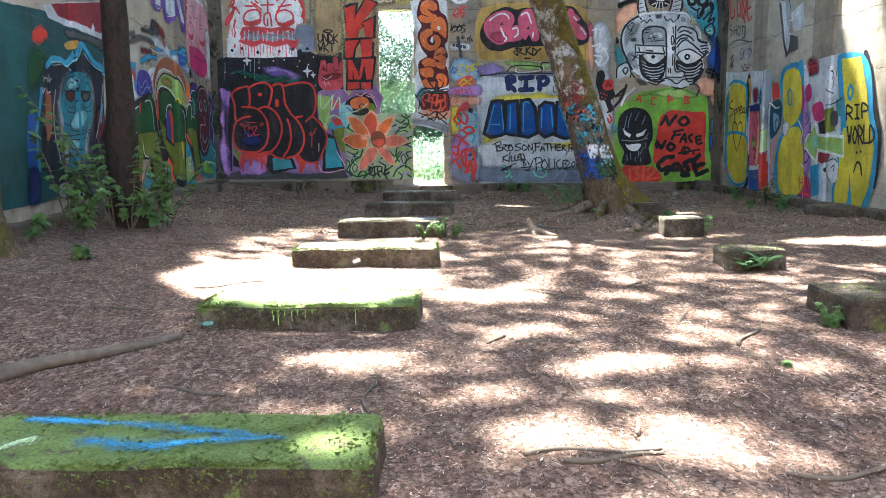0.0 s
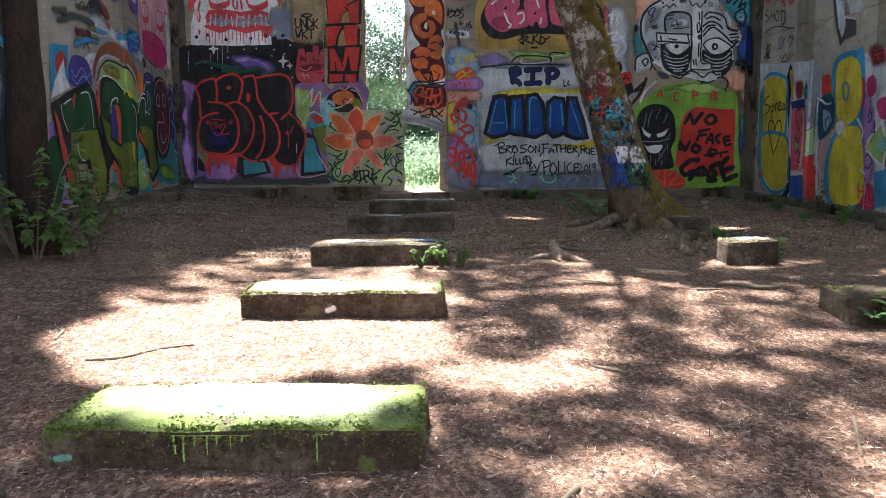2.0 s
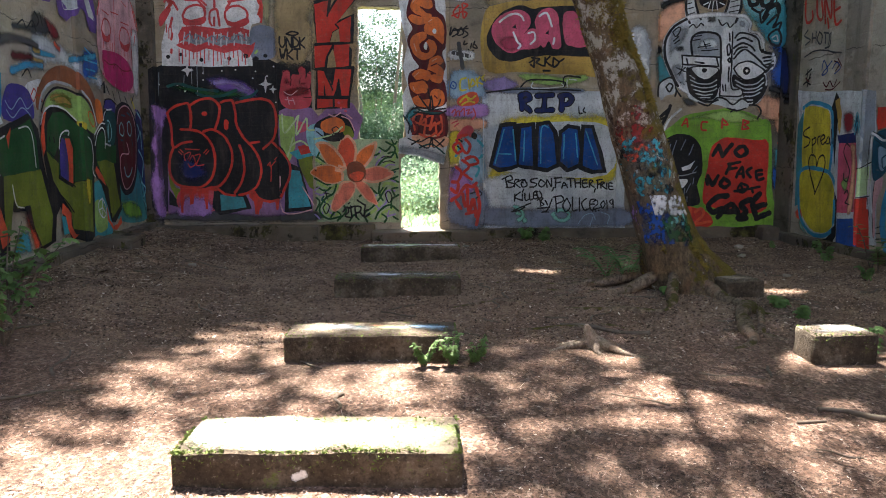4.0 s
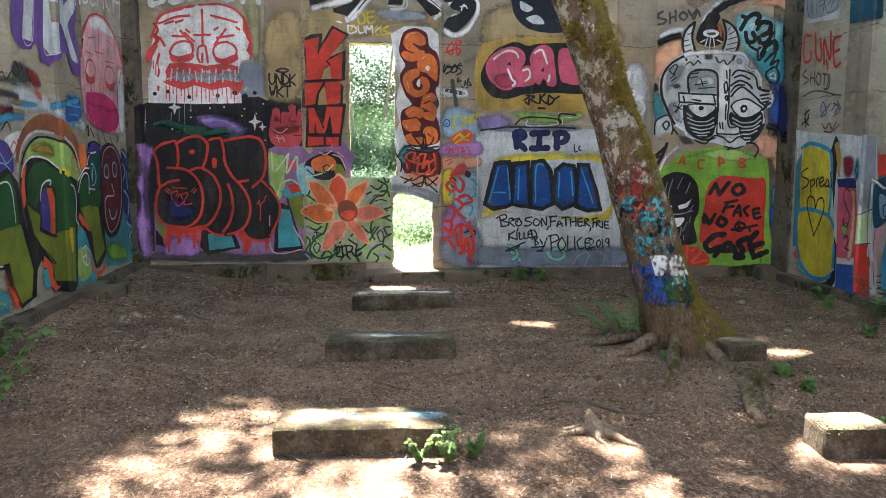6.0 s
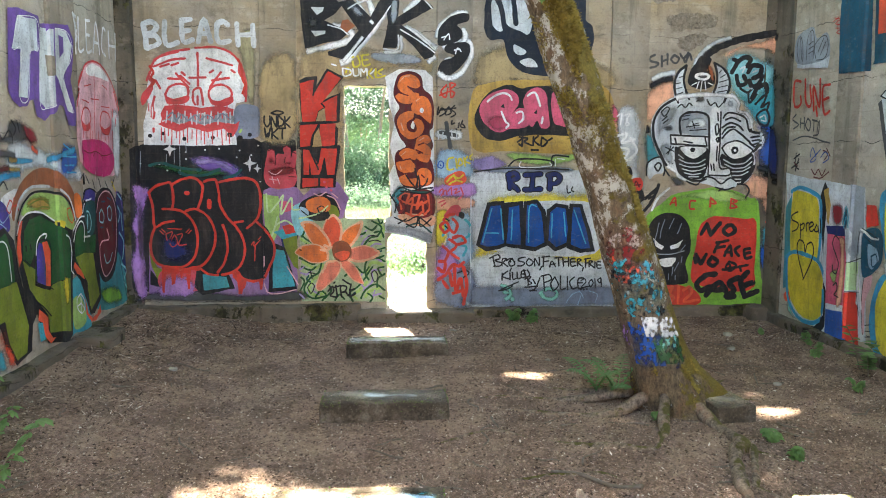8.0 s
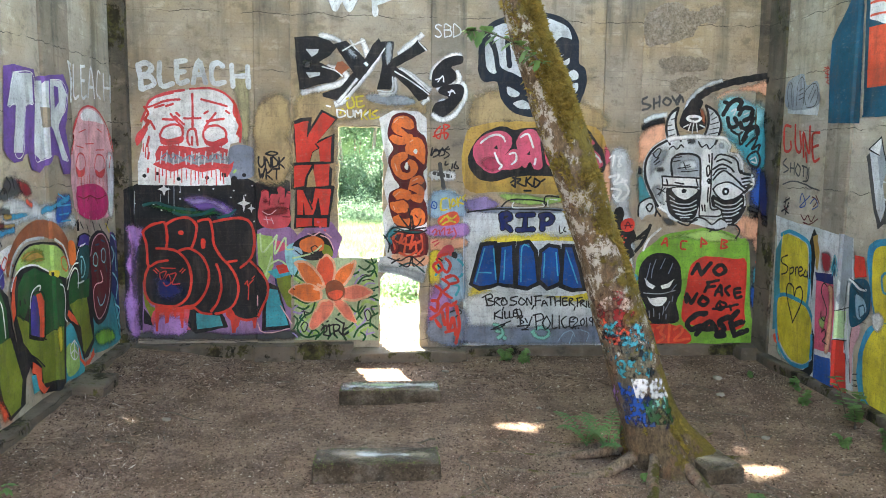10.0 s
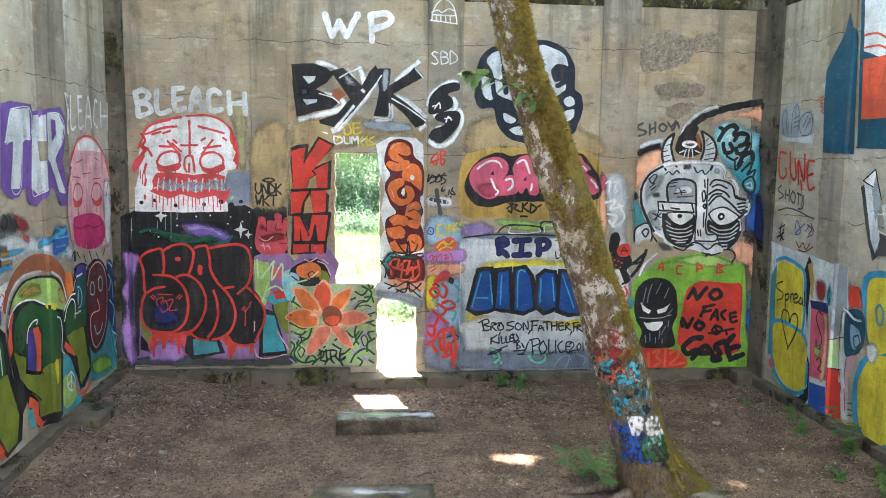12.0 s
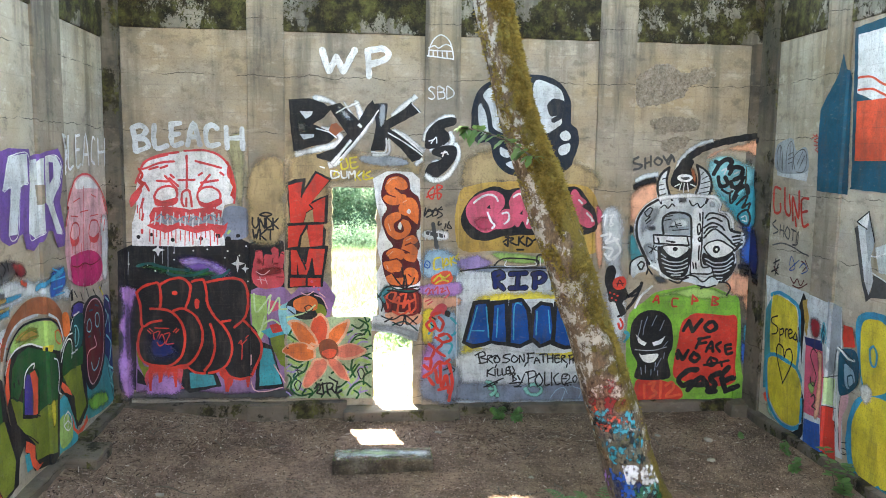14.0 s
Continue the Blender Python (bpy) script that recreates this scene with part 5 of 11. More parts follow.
# hand lettering: each letter as pen strokes on a grid of 6 by 9
LETTERS = {
    "A": "00 15 39 54 60|13 53", "B": "00 09 48 57 45 05|05 45 63 51 00", "C": "57 39 17 04 12 30 52", "D": "00 09 38 65 52 00", "E": "69 09 00 60|05 45",
    "F": "69 09 00|05 45", "G": "58 39 06 03 20 51 54 34", "H": "00 09|60 69|05 65", "I": "30 39|19 59|10 50", "J": "19 69|49 42 20 02", "K": "00 09|69 04 60", "L": "09 00 60",
    "M": "00 09 34 69 60", "N": "00 09 60 69", "O": "39 16 03 30 53 66 39", "P": "00 09 48 66 44 04", "R": "00 09 48 66 44 04|24 60", "S": "58 29 07 35 52 30 01",
    "T": "09 69|39 30", "U": "09 03 30 63 69", "W": "09 20 35 40 69", "Y": "09 35 69|35 20", "0": "39 16 03 30 53 66 39", "1": "17 39 30", "2": "07 39 67 44 00 60",
    "3": "08 39 57 35 53 30 01", "6": "58 26 03 30 53 35 14", "7": "09 69 20", "9": "54 35 17 39 57 53 20", ".": "20 21", ",": "21 0z",
}


def word(g, text, colour, layer, width, frame_text):
    """Letters between a start, an end and a height on the wall; every letter is a part."""
    a, b, c = points(frame_text)
    along, up = (b - a) / len(text), (c - a) / 9
    for i, ch in enumerate(text):
        if ch == " ":
            continue
        bm = bmesh.new()
        jig = 0.10 * noise.noise((i * 1.7, a.x * 3, a.y * 3))
        for k, s in enumerate(LETTERS[ch].split("|")):
            pts = [a + along * (i + 0.08 + int(q[0]) / 6 * 0.78) + up * ((-2 if q[1] == "z" else int(q[1])) + 9 * jig * 0.5) for q in s.split()]
            if ch in "BCDGJOPRSU02369" and len(pts) > 2:
                pts = smooth_loop(pts, False, 4)
            ribbon(bm, g, [unsteady(p, 0.003 + 0.09 * width) for p in finer(pts, False, 0.022)], width, layer, 0.6 * k)
        part("letter", bm, paint(colour), g)


# ---- painted walls ----

g = graffiti("galaxy_mural", "black starry painted field with purple haze and dots", "N")
fill(g, "backdrop", "black", 0, "-2.942,1.980 -2.855,2.031 -2.767,2.066 -2.633,2.035 -2.519,2.100 -2.397,2.062 -2.297,2.088 -2.198,2.044 -2.109,2.095 -1.985,2.070 -1.884,2.090 -1.808,2.142 -1.707,2.155 -1.620,2.117 -1.515,2.068 -1.414,2.107 -1.313,2.082 -1.211,2.108 -1.135,2.096 -1.123,1.509 -1.192,1.575 -1.371,1.562 -1.499,1.510 -1.505,0.382 -2.920,0.360 -2.973,0.427 -2.957,1.205", False)
fill(g, "haze", "lilac", 1, "-2.932,1.576 -2.820,1.585 -2.748,1.508 -2.829,1.313 -2.868,0.922 -2.825,0.326 -2.938,0.360 -2.976,0.688 -2.918,0.947 -2.960,1.141 -2.904,1.333")
fill(g, "haze", "purple", 1, "-2.327,1.882 -2.158,1.909 -1.951,1.896 -1.790,1.800 -1.741,1.689 -1.944,1.663 -2.132,1.702 -2.254,1.799")
fill(g, "haze", "ltpurple", 2, "-2.277,1.870 -2.127,1.889 -1.971,1.870 -1.828,1.780 -1.804,1.715 -1.910,1.754 -2.066,1.819 -2.223,1.805")
fill(g, "haze", "dkgreen", 1, "-2.782,1.804 -2.676,1.843 -2.441,1.818 -2.193,1.767 -2.004,1.780 -1.848,1.702 -2.070,1.663 -2.383,1.676 -2.537,1.714")
strokes(g, "stroke", "dkteal", 2, 0.0321, "-2.764,1.804 -2.627,1.830 -2.442,1.779 -2.206,1.754; -2.443,1.727 -2.320,1.689 -2.132,1.702 -1.992,1.767; -1.944,1.663 -1.817,1.702 -1.753,1.754")
fill(g, "star", "white", 2, "-2.533,2.061 -2.522,2.004 -2.461,1.985 -2.517,1.965 -2.538,1.907 -2.554,1.965 -2.603,1.984 -2.547,2.004", False)
fill(g, "star", "white", 2, "-1.655,1.923 -1.637,1.852 -1.574,1.833 -1.638,1.806 -1.658,1.728 -1.676,1.806 -1.732,1.832 -1.675,1.852", False)
fill(g, "star", "white", 2, "-1.568,1.826 -1.562,1.787 -1.524,1.774 -1.556,1.761 -1.570,1.722 -1.582,1.761 -1.613,1.774 -1.581,1.787", False)
strokes(g, "star", "white", 2, 0.0167, "-2.362,1.953 -2.359,1.953; -2.863,1.823 -2.860,1.823; -2.150,1.980 -2.147,1.980; -1.993,1.993 -1.990,1.993; -1.767,1.975 -1.764,1.975; -1.800,1.897 -1.797,1.897; -2.658,1.817 -2.655,1.817; -1.636,1.923 -1.633,1.923; -1.546,1.624 -1.543,1.624; -2.573,1.747 -2.570,1.747; -2.365,1.876 -2.361,1.876; -1.558,2.034 -1.555,2.034")
strokes(g, "drip", "grey", 2, 0.00639, "-2.422,2.036 -2.432,1.702; -2.485,2.010 -2.490,1.831; -2.574,1.927 -2.584,1.798; -2.857,1.958 -2.872,1.701; -2.359,2.062 -2.356,1.947")
strokes(g, "dot", "black", 3, 0.0447, "-2.747,2.130 -2.744,2.130; -2.598,2.163 -2.595,2.163; -2.371,2.100 -2.368,2.100; -2.059,2.115 -2.056,2.115; -1.651,2.149 -1.647,2.149")
strokes(g, "dot", "black", 3, 0.0642, "-1.864,2.154 -1.858,2.154; -1.758,2.110 -1.752,2.116")

g = graffiti("throwup_letters", "black bubble letters with thick red outlines on dark wall", "N")
fill(g, "base", "purplegrime", 1, "-2.805,0.921 -2.825,0.312 -2.294,0.284 -1.588,0.274 -1.143,0.309 -1.135,0.941", False)
fill(g, "shade", "dkgrey", 2, "-2.824,0.359 -2.292,0.385 -1.716,0.323 -1.142,0.377 -1.144,0.227 -2.828,0.246")
fill(g, "patch", "olive", 2, "-2.808,0.823 -2.726,0.643 -2.652,0.616 -2.684,0.390 -2.789,0.657", False)
fill(g, "arrow_edge", "black", 2, "-2.803,0.618 -2.682,0.444 -2.565,0.562 -2.526,0.601 -2.634,0.390 -2.808,0.445", False)
fill(g, "patch", "pinkred", 2, "-2.664,0.616 -2.254,0.612 -2.292,0.372 -2.684,0.390")
fill(g, "mist", "lilac", 3, "-2.680,0.510 -2.477,0.548 -2.322,0.452 -2.345,0.305 -2.725,0.297")
fill(g, "drip", "red", 3, "-2.675,0.669 -2.190,0.624 -2.273,0.599 -2.349,0.613 -2.368,0.386 -2.393,0.386 -2.401,0.573 -2.439,0.574 -2.454,0.481 -2.476,0.588 -2.515,0.561 -2.531,0.455 -2.569,0.442 -2.578,0.575 -2.628,0.563 -2.654,0.350 -2.679,0.350", False)
fill(g, "drip", "red", 3, "-1.890,0.621 -1.449,0.609 -1.533,0.496 -1.548,0.375 -1.573,0.375 -1.585,0.483 -1.649,0.457 -1.713,0.512 -1.741,0.404 -1.767,0.378 -1.781,0.324 -1.819,0.324 -1.829,0.473 -1.879,0.527", False)
fill(g, "arrow_edge", "black", 2, "-2.285,0.625 -1.930,0.581 -1.857,0.392 -2.230,0.317 -2.316,0.412", False)
fill(g, "arrow", "teal", 3, "-2.223,0.558 -1.956,0.528 -1.921,0.407 -2.215,0.370", False)
fill(g, "arrow_edge", "black", 2, "-1.432,0.930 -1.278,0.875 -1.142,0.377 -1.480,0.341", False)
fill(g, "arrow", "turq", 3, "-1.407,0.849 -1.292,0.835 -1.167,0.417 -1.427,0.394", False)
fill(g, "arrow", "olive", 3, "-1.302,0.982 -1.135,1.014 -1.126,0.619 -1.178,0.647 -1.266,0.822", False)
strokes(g, "line", "ltpink", 4, 0.0132, "-1.510,0.837 -1.492,0.354 -1.155,0.377; -1.255,0.647 -1.128,0.430")
fill(g, "letter", "black", 4, "-2.786,1.508 -2.696,1.585 -2.509,1.624 -2.320,1.663 -2.234,1.624 -2.183,1.650 -2.033,1.637 -1.970,1.624 -1.691,1.663 -1.578,1.624 -1.536,1.473 -1.545,1.276 -1.598,1.177 -1.493,1.115 -1.418,0.983 -1.395,0.816 -1.449,0.650 -1.502,0.529 -1.611,0.470 -1.726,0.498 -1.815,0.553 -1.872,0.594 -2.032,0.556 -2.160,0.571 -2.247,0.625 -2.361,0.639 -2.507,0.628 -2.663,0.656 -2.755,0.723 -2.789,0.855 -2.777,1.019 -2.724,1.117 -2.743,1.281 -2.765,1.391")
fill(g, "shade", "navy", 5, "-2.652,1.019 -2.466,0.952 -2.343,0.818 -2.473,0.707 -2.673,0.755")
strokes(g, "outline", "red", 5, 0.0284, "-2.786,1.495 -2.722,1.560 -2.603,1.605 -2.534,1.598 -2.514,1.443 -2.530,1.332; -2.780,1.482 -2.748,1.346 -2.730,1.117 -2.635,1.156 -2.522,1.175; -2.724,1.117 -2.772,0.987 -2.783,0.822 -2.725,0.696 -2.601,0.649 -2.443,0.647 -2.333,0.719 -2.273,0.851 -2.262,1.016 -2.297,1.148 -2.382,1.260 -2.487,1.306 -2.637,1.313; -2.522,1.585 -2.414,1.650 -2.289,1.663 -2.209,1.611 -2.186,1.540 -2.214,1.409 -2.242,1.324; -2.381,1.292 -2.267,1.311 -2.143,1.232 -2.071,1.081 -2.069,0.915 -2.129,0.770 -2.221,0.665 -2.361,0.633")
strokes(g, "outline", "red", 5, 0.0287, "-2.171,1.624 -2.102,1.644 -2.033,1.637 -2.011,1.507 -2.001,1.376 -1.941,1.245 -1.841,1.126 -1.755,0.979 -1.733,0.813 -1.787,0.660 -1.891,0.581 -1.994,0.555; -1.995,1.618 -1.850,1.650 -1.691,1.663 -1.584,1.611 -1.543,1.441 -1.558,1.276 -1.605,1.177 -1.702,1.092; -1.841,1.159 -1.751,1.171; -1.592,1.164 -1.475,1.049 -1.400,0.916 -1.402,0.769 -1.462,0.630 -1.515,0.516; -1.975,1.126 -1.939,1.014 -1.930,0.848 -1.965,0.702 -2.045,0.583; -2.247,0.632 -2.160,0.564 -2.045,0.549; -1.827,0.593 -1.764,0.512 -1.649,0.477 -1.546,0.496")
strokes(g, "mark", "red", 5, 0.0517, "-2.363,1.494 -2.350,1.494; -2.120,1.403 -2.114,1.389; -2.120,1.389 -2.122,1.337")
strokes(g, "mark", "red", 5, 0.0117, "-2.614,1.025 -2.538,1.051 -2.592,0.946 -2.614,1.025; -2.573,0.919 -2.514,1.018 -2.492,0.919 -2.543,0.880 -2.573,0.919; -2.489,1.018 -2.426,1.024 -2.480,0.906 -2.391,0.905; -2.593,1.090 -2.437,1.083; -2.570,0.834 -2.418,0.852; -2.545,0.807 -2.432,0.806; -2.676,1.065 -2.639,1.025; -2.656,1.084 -2.620,1.045; -2.388,1.043 -2.349,1.082; -2.363,1.030 -2.330,1.069; -1.661,0.899 -1.628,0.939 -1.629,0.885 -1.564,0.951; -1.616,0.899 -1.626,0.712; -1.576,0.965 -1.550,0.991")

g = graffiti("hand_graffiti", "small pink painted fist shape beside the red letters", "N")
fill(g, "fist", "pinkred", 3, "-1.496,1.673 -1.482,1.803 -1.454,1.933 -1.441,1.985 -1.378,1.985 -1.366,1.888 -1.340,1.940 -1.264,1.940 -1.276,1.992 -1.237,2.024 -1.193,2.005 -1.188,1.888 -1.162,1.966 -1.124,1.953 -1.139,1.771 -1.127,1.641 -1.180,1.562 -1.371,1.549 -1.460,1.588")
fill(g, "shade", "dkred", 4, "-1.457,1.758 -1.368,1.797 -1.177,1.810 -1.152,1.719 -1.306,1.680 -1.433,1.680")
fill(g, "shade", "maroon", 4, "-1.416,1.933 -1.367,1.868 -1.304,1.836 -1.201,1.862 -1.177,1.810 -1.367,1.810 -1.456,1.836")
strokes(g, "line", "ltpink", 5, 0.00906, "-1.445,1.745 -1.369,1.706 -1.292,1.758; -1.433,1.654 -1.332,1.641; -1.407,1.680 -1.383,1.601; -1.344,1.667 -1.320,1.601")
strokes(g, "line", "maroon", 5, 0.0103, "-1.441,1.972 -1.403,1.991 -1.371,1.972; -1.276,2.011 -1.237,2.031 -1.199,2.011; -1.162,1.960 -1.130,1.940; -1.228,1.745 -1.139,1.784; -1.216,1.680 -1.140,1.680; -1.354,1.888 -1.367,1.810; -1.252,1.901 -1.265,1.836")

g = graffiti("character_letters", "pastel lettering patch with arrows and pale highlights", "N")
fill(g, "base", "purplegrime", 1, "-1.505,1.523 -1.422,1.562 -1.333,1.536 -1.231,1.575 -1.128,1.562 -1.055,1.466 -0.873,1.637 -0.666,1.624 -0.537,1.438 -0.616,1.206 -0.799,1.173 -1.058,1.228 -1.135,1.014 -1.381,0.916 -1.496,0.943 -1.526,1.309", False)
fill(g, "letter", "ltgreen", 3, "-1.512,1.484 -1.334,1.457 -1.326,1.115 -1.406,0.929 -1.494,1.049", False)
fill(g, "letter", "turq", 3, "-1.404,1.049 -1.185,1.114 -1.083,1.274 -1.047,1.041 -1.154,1.007 -1.303,0.968", False)
fill(g, "patch", "red", 3, "-1.301,1.114 -1.146,1.153 -1.147,1.047 -1.263,1.021", False)
fill(g, "patch", "navy", 2, "-1.328,1.015 -1.121,1.047 -1.136,0.914 -1.304,0.875", False)
fill(g, "patch", "pink", 3, "-1.309,1.405 -1.156,1.352 -1.273,1.273")
fill(g, "patch", "cyan", 3, "-1.195,1.312 -1.043,1.373 -0.955,1.174 -1.060,1.008 -1.154,1.047")
fill(g, "edge", "black", 3, "-1.082,1.387 -0.874,1.492 -0.719,1.452 -0.655,1.226 -0.929,1.174 -1.096,1.274")
fill(g, "patch", "orange", 4, "-1.017,1.400 -0.874,1.459 -0.758,1.399 -0.772,1.293 -0.928,1.267 -1.018,1.307")
fill(g, "patch", "olive", 4, "-0.784,1.359 -0.681,1.332 -0.655,1.226 -0.759,1.240")
fill(g, "patch", "ltblue", 4, "-1.108,1.334 -1.018,1.307 -1.006,1.227 -1.096,1.241")
strokes(g, "line", "palegreen", 5, 0.0196, "-1.474,1.484 -1.452,1.274 -1.348,1.379 -1.296,1.457; -1.283,1.470 -1.312,1.247 -1.194,1.444 -1.183,1.312 -1.108,1.307; -1.350,1.220 -1.418,1.009; -1.390,1.115 -1.274,1.180 -1.185,1.127; -1.110,1.201 -0.993,1.227 -0.876,1.267 -0.784,1.346")
strokes(g, "line", "ltpink", 5, 0.0131, "-0.939,1.492 -0.874,1.466 -0.796,1.505; -0.784,1.465 -0.700,1.425 -0.642,1.306; -0.732,1.492 -0.667,1.439")
strokes(g, "line", "black", 5, 0.0131, "-0.901,1.320 -0.849,1.346 -0.811,1.293 -0.876,1.267 -0.901,1.320; -1.083,1.294 -0.993,1.227 -0.895,1.253; -0.850,1.253 -0.799,1.200 -0.759,1.240")
strokes(g, "spot", "pink", 5, 0.0262, "-0.821,1.624 -0.815,1.617; -0.744,1.531 -0.738,1.525; -0.796,1.558 -0.793,1.558")

g = graffiti("stacked_letters", "tall red block shapes outlined in black beside the window", "N")
fill(g, "edge", "black", 1, "-1.105,2.756 -1.003,2.802 -0.882,2.817 -0.890,2.708 -0.774,2.901 -0.583,2.808 -0.814,2.548 -0.622,2.634 -0.637,2.304 -0.714,2.304 -0.650,2.226 -0.664,2.044 -0.625,2.031 -0.679,1.703 -0.692,1.558 -1.093,1.545 -1.075,1.990 -1.123,1.999 -1.107,2.290 -1.059,2.301", False)
fill(g, "block", "red", 2, "-1.080,2.731 -0.908,2.778 -0.929,2.598 -0.761,2.869 -0.615,2.794 -0.840,2.509 -0.661,2.601 -0.675,2.317 -0.791,2.316 -0.802,2.471 -0.879,2.419 -0.906,2.309 -1.053,2.301", False)
fill(g, "block", "red", 2, "-1.085,2.262 -0.881,2.277 -0.946,2.147 -0.966,2.030 -1.088,2.016", False)
fill(g, "block", "red", 2, "-0.855,2.277 -0.682,2.291 -0.696,2.044 -0.844,2.017 -0.883,2.030", False)
fill(g, "gap", "tan", 3, "-0.868,2.238 -0.838,2.030 -0.947,2.017 -0.926,2.147", False)
fill(g, "gap", "ochre2", 3, "-0.802,2.458 -0.791,2.316 -0.899,2.309 -0.873,2.413", False)
fill(g, "block", "red", 2, "-1.056,1.990 -0.973,1.978 -0.891,1.834 -0.857,2.004 -0.664,2.005 -0.704,1.703 -0.795,1.703 -0.819,1.887 -0.872,1.703 -0.963,1.703 -0.987,1.867 -0.988,1.703 -1.053,1.703", False)
fill(g, "block", "red", 2, "-1.066,1.663 -0.886,1.663 -0.893,1.571 -1.067,1.558", False)
fill(g, "block", "red", 2, "-0.860,1.663 -0.718,1.663 -0.718,1.558 -0.867,1.571", False)
strokes(g, "line", "black", 3, 0.0195, "-1.097,2.288 -0.649,2.304; -1.081,2.003 -0.638,2.031; -1.072,1.683 -0.698,1.683; -0.908,2.778 -0.929,2.598; -0.840,2.509 -0.802,2.471; -0.868,2.277 -0.946,2.134 -0.966,2.017; -0.973,1.978 -0.885,1.769; -0.891,1.834 -0.857,2.004; -0.813,1.887 -0.795,1.703")

g = graffiti("script_graffiti", "small yellow and white spray words above the window", "N")
strokes(g, "letter", "yellow", 1, 0.0207, "-0.486,3.026 -0.467,2.924 -0.403,2.951 -0.429,3.040 -0.486,3.026; -0.377,3.047 -0.365,2.939 -0.288,2.952; -0.377,2.996 -0.313,3.003; -0.384,3.047 -0.307,3.061; -0.557,2.859 -0.531,2.911 -0.506,2.860; -0.326,2.888 -0.314,2.798; -0.268,2.901 -0.301,2.850 -0.256,2.799; -0.230,2.864 -0.210,2.806 -0.120,2.826; -0.223,2.902 -0.223,2.812; -0.146,2.903 -0.198,2.864 -0.159,2.839")
strokes(g, "letter", "white", 1, 0.0168, "-0.595,2.903 -0.583,2.820 -0.512,2.834 -0.506,2.885 -0.595,2.903; -0.480,2.899 -0.468,2.828 -0.416,2.835 -0.416,2.899; -0.391,2.823 -0.390,2.900 -0.358,2.862 -0.326,2.907 -0.320,2.824; -0.716,2.946 -0.672,2.934; -0.288,2.843 -0.236,2.889")

g = graffiti("flower_mural", "big orange star flower on a swirling green ground", "N")
fill(g, "ground", "sage", 0, "-1.109,1.228 -0.799,1.173 -0.570,1.205 -0.130,1.197 -0.116,0.217 -1.094,0.232", False)
strokes(g, "swirl", "dkgreen", 2, 0.0226, "-1.109,1.014 -0.996,0.940 -0.879,0.906 -0.800,0.959; -1.112,0.746 -0.966,0.671 -0.867,0.704 -0.901,0.569 -1.000,0.503 -1.067,0.368 -0.969,0.265 -0.805,0.296; -0.275,1.170 -0.170,1.103 -0.209,1.002 -0.302,0.969 -0.374,0.868 -0.276,0.820 -0.130,0.859; -0.354,1.104 -0.275,1.063 -0.223,1.116; -0.130,0.697 -0.242,0.732 -0.342,0.699 -0.375,0.563 -0.461,0.632; -0.409,0.256 -0.355,0.358 -0.242,0.425 -0.129,0.355; -0.502,0.223 -0.541,0.327 -0.461,0.387 -0.375,0.481 -0.276,0.630; -0.129,0.547 -0.209,0.493 -0.222,0.391; -1.090,0.639 -0.999,0.597 -0.933,0.637; -0.831,0.262 -0.752,0.364 -0.804,0.466 -0.724,0.533")
strokes(g, "swirl", "ltgreen", 1, 0.0332, "-1.093,0.961 -0.983,0.893 -0.866,0.859; -1.076,0.693 -0.947,0.624 -0.855,0.663 -0.869,0.542 -0.961,0.489 -1.014,0.367 -0.936,0.298 -0.831,0.331; -0.242,1.157 -0.144,1.089 -0.183,0.968 -0.275,0.928 -0.328,0.861; -0.156,0.656 -0.276,0.684 -0.315,0.631 -0.342,0.529; -0.355,0.276 -0.302,0.344 -0.196,0.383; -0.462,0.257 -0.501,0.305 -0.422,0.359 -0.342,0.454")
strokes(g, "swirl", "ltpurple", 1, 0.0232, "-1.100,0.874 -0.964,0.813 -0.880,0.825; -1.104,0.572 -1.039,0.544 -0.986,0.584; -0.302,1.003 -0.374,0.936 -0.407,0.862; -0.176,0.595 -0.276,0.589 -0.276,0.460 -0.375,0.358; -1.088,0.807 -0.997,0.759; -0.276,0.288 -0.176,0.314; -1.001,0.435 -1.028,0.333")
strokes(g, "swirl", "black", 2, 0.0133, "-1.072,1.108 -0.995,1.041 -0.898,1.007; -1.012,0.571 -0.934,0.556; -0.999,0.611 -0.974,0.502; -0.328,0.983 -0.275,1.002 -0.209,0.988; -0.315,0.929 -0.242,0.948 -0.176,0.927; -0.289,0.549 -0.249,0.589 -0.209,0.520 -0.249,0.452 -0.289,0.549; -1.027,0.395 -0.987,0.448 -0.948,0.407 -0.988,0.326 -1.027,0.395; -1.111,0.847 -1.036,0.786")
strokes(g, "rim", "peach", 3, 0.0297, "-0.827,0.892 -0.852,0.986 -0.825,1.106 -0.779,1.200 -0.720,1.239 -0.655,1.172 -0.630,1.072 -0.643,0.958 -0.670,0.891 -0.749,0.865 -0.827,0.892")
strokes(g, "rim", "peach", 3, 0.0296, "-0.866,0.839 -0.944,0.907 -1.014,1.007 -1.059,1.108 -1.084,1.148 -0.994,1.161 -0.897,1.107 -0.813,1.006 -0.761,0.905 -0.788,0.838 -0.866,0.839")
strokes(g, "rim", "peach", 3, 0.0298, "-0.670,0.891 -0.637,0.985 -0.551,1.078 -0.440,1.144 -0.394,1.158 -0.420,1.037 -0.486,0.930 -0.565,0.850 -0.631,0.837 -0.670,0.891")
strokes(g, "rim", "peach", 3, 0.0299, "-0.592,0.836 -0.500,0.849 -0.374,0.875 -0.242,0.833 -0.196,0.792 -0.276,0.739 -0.408,0.699 -0.513,0.714 -0.605,0.769 -0.592,0.836")
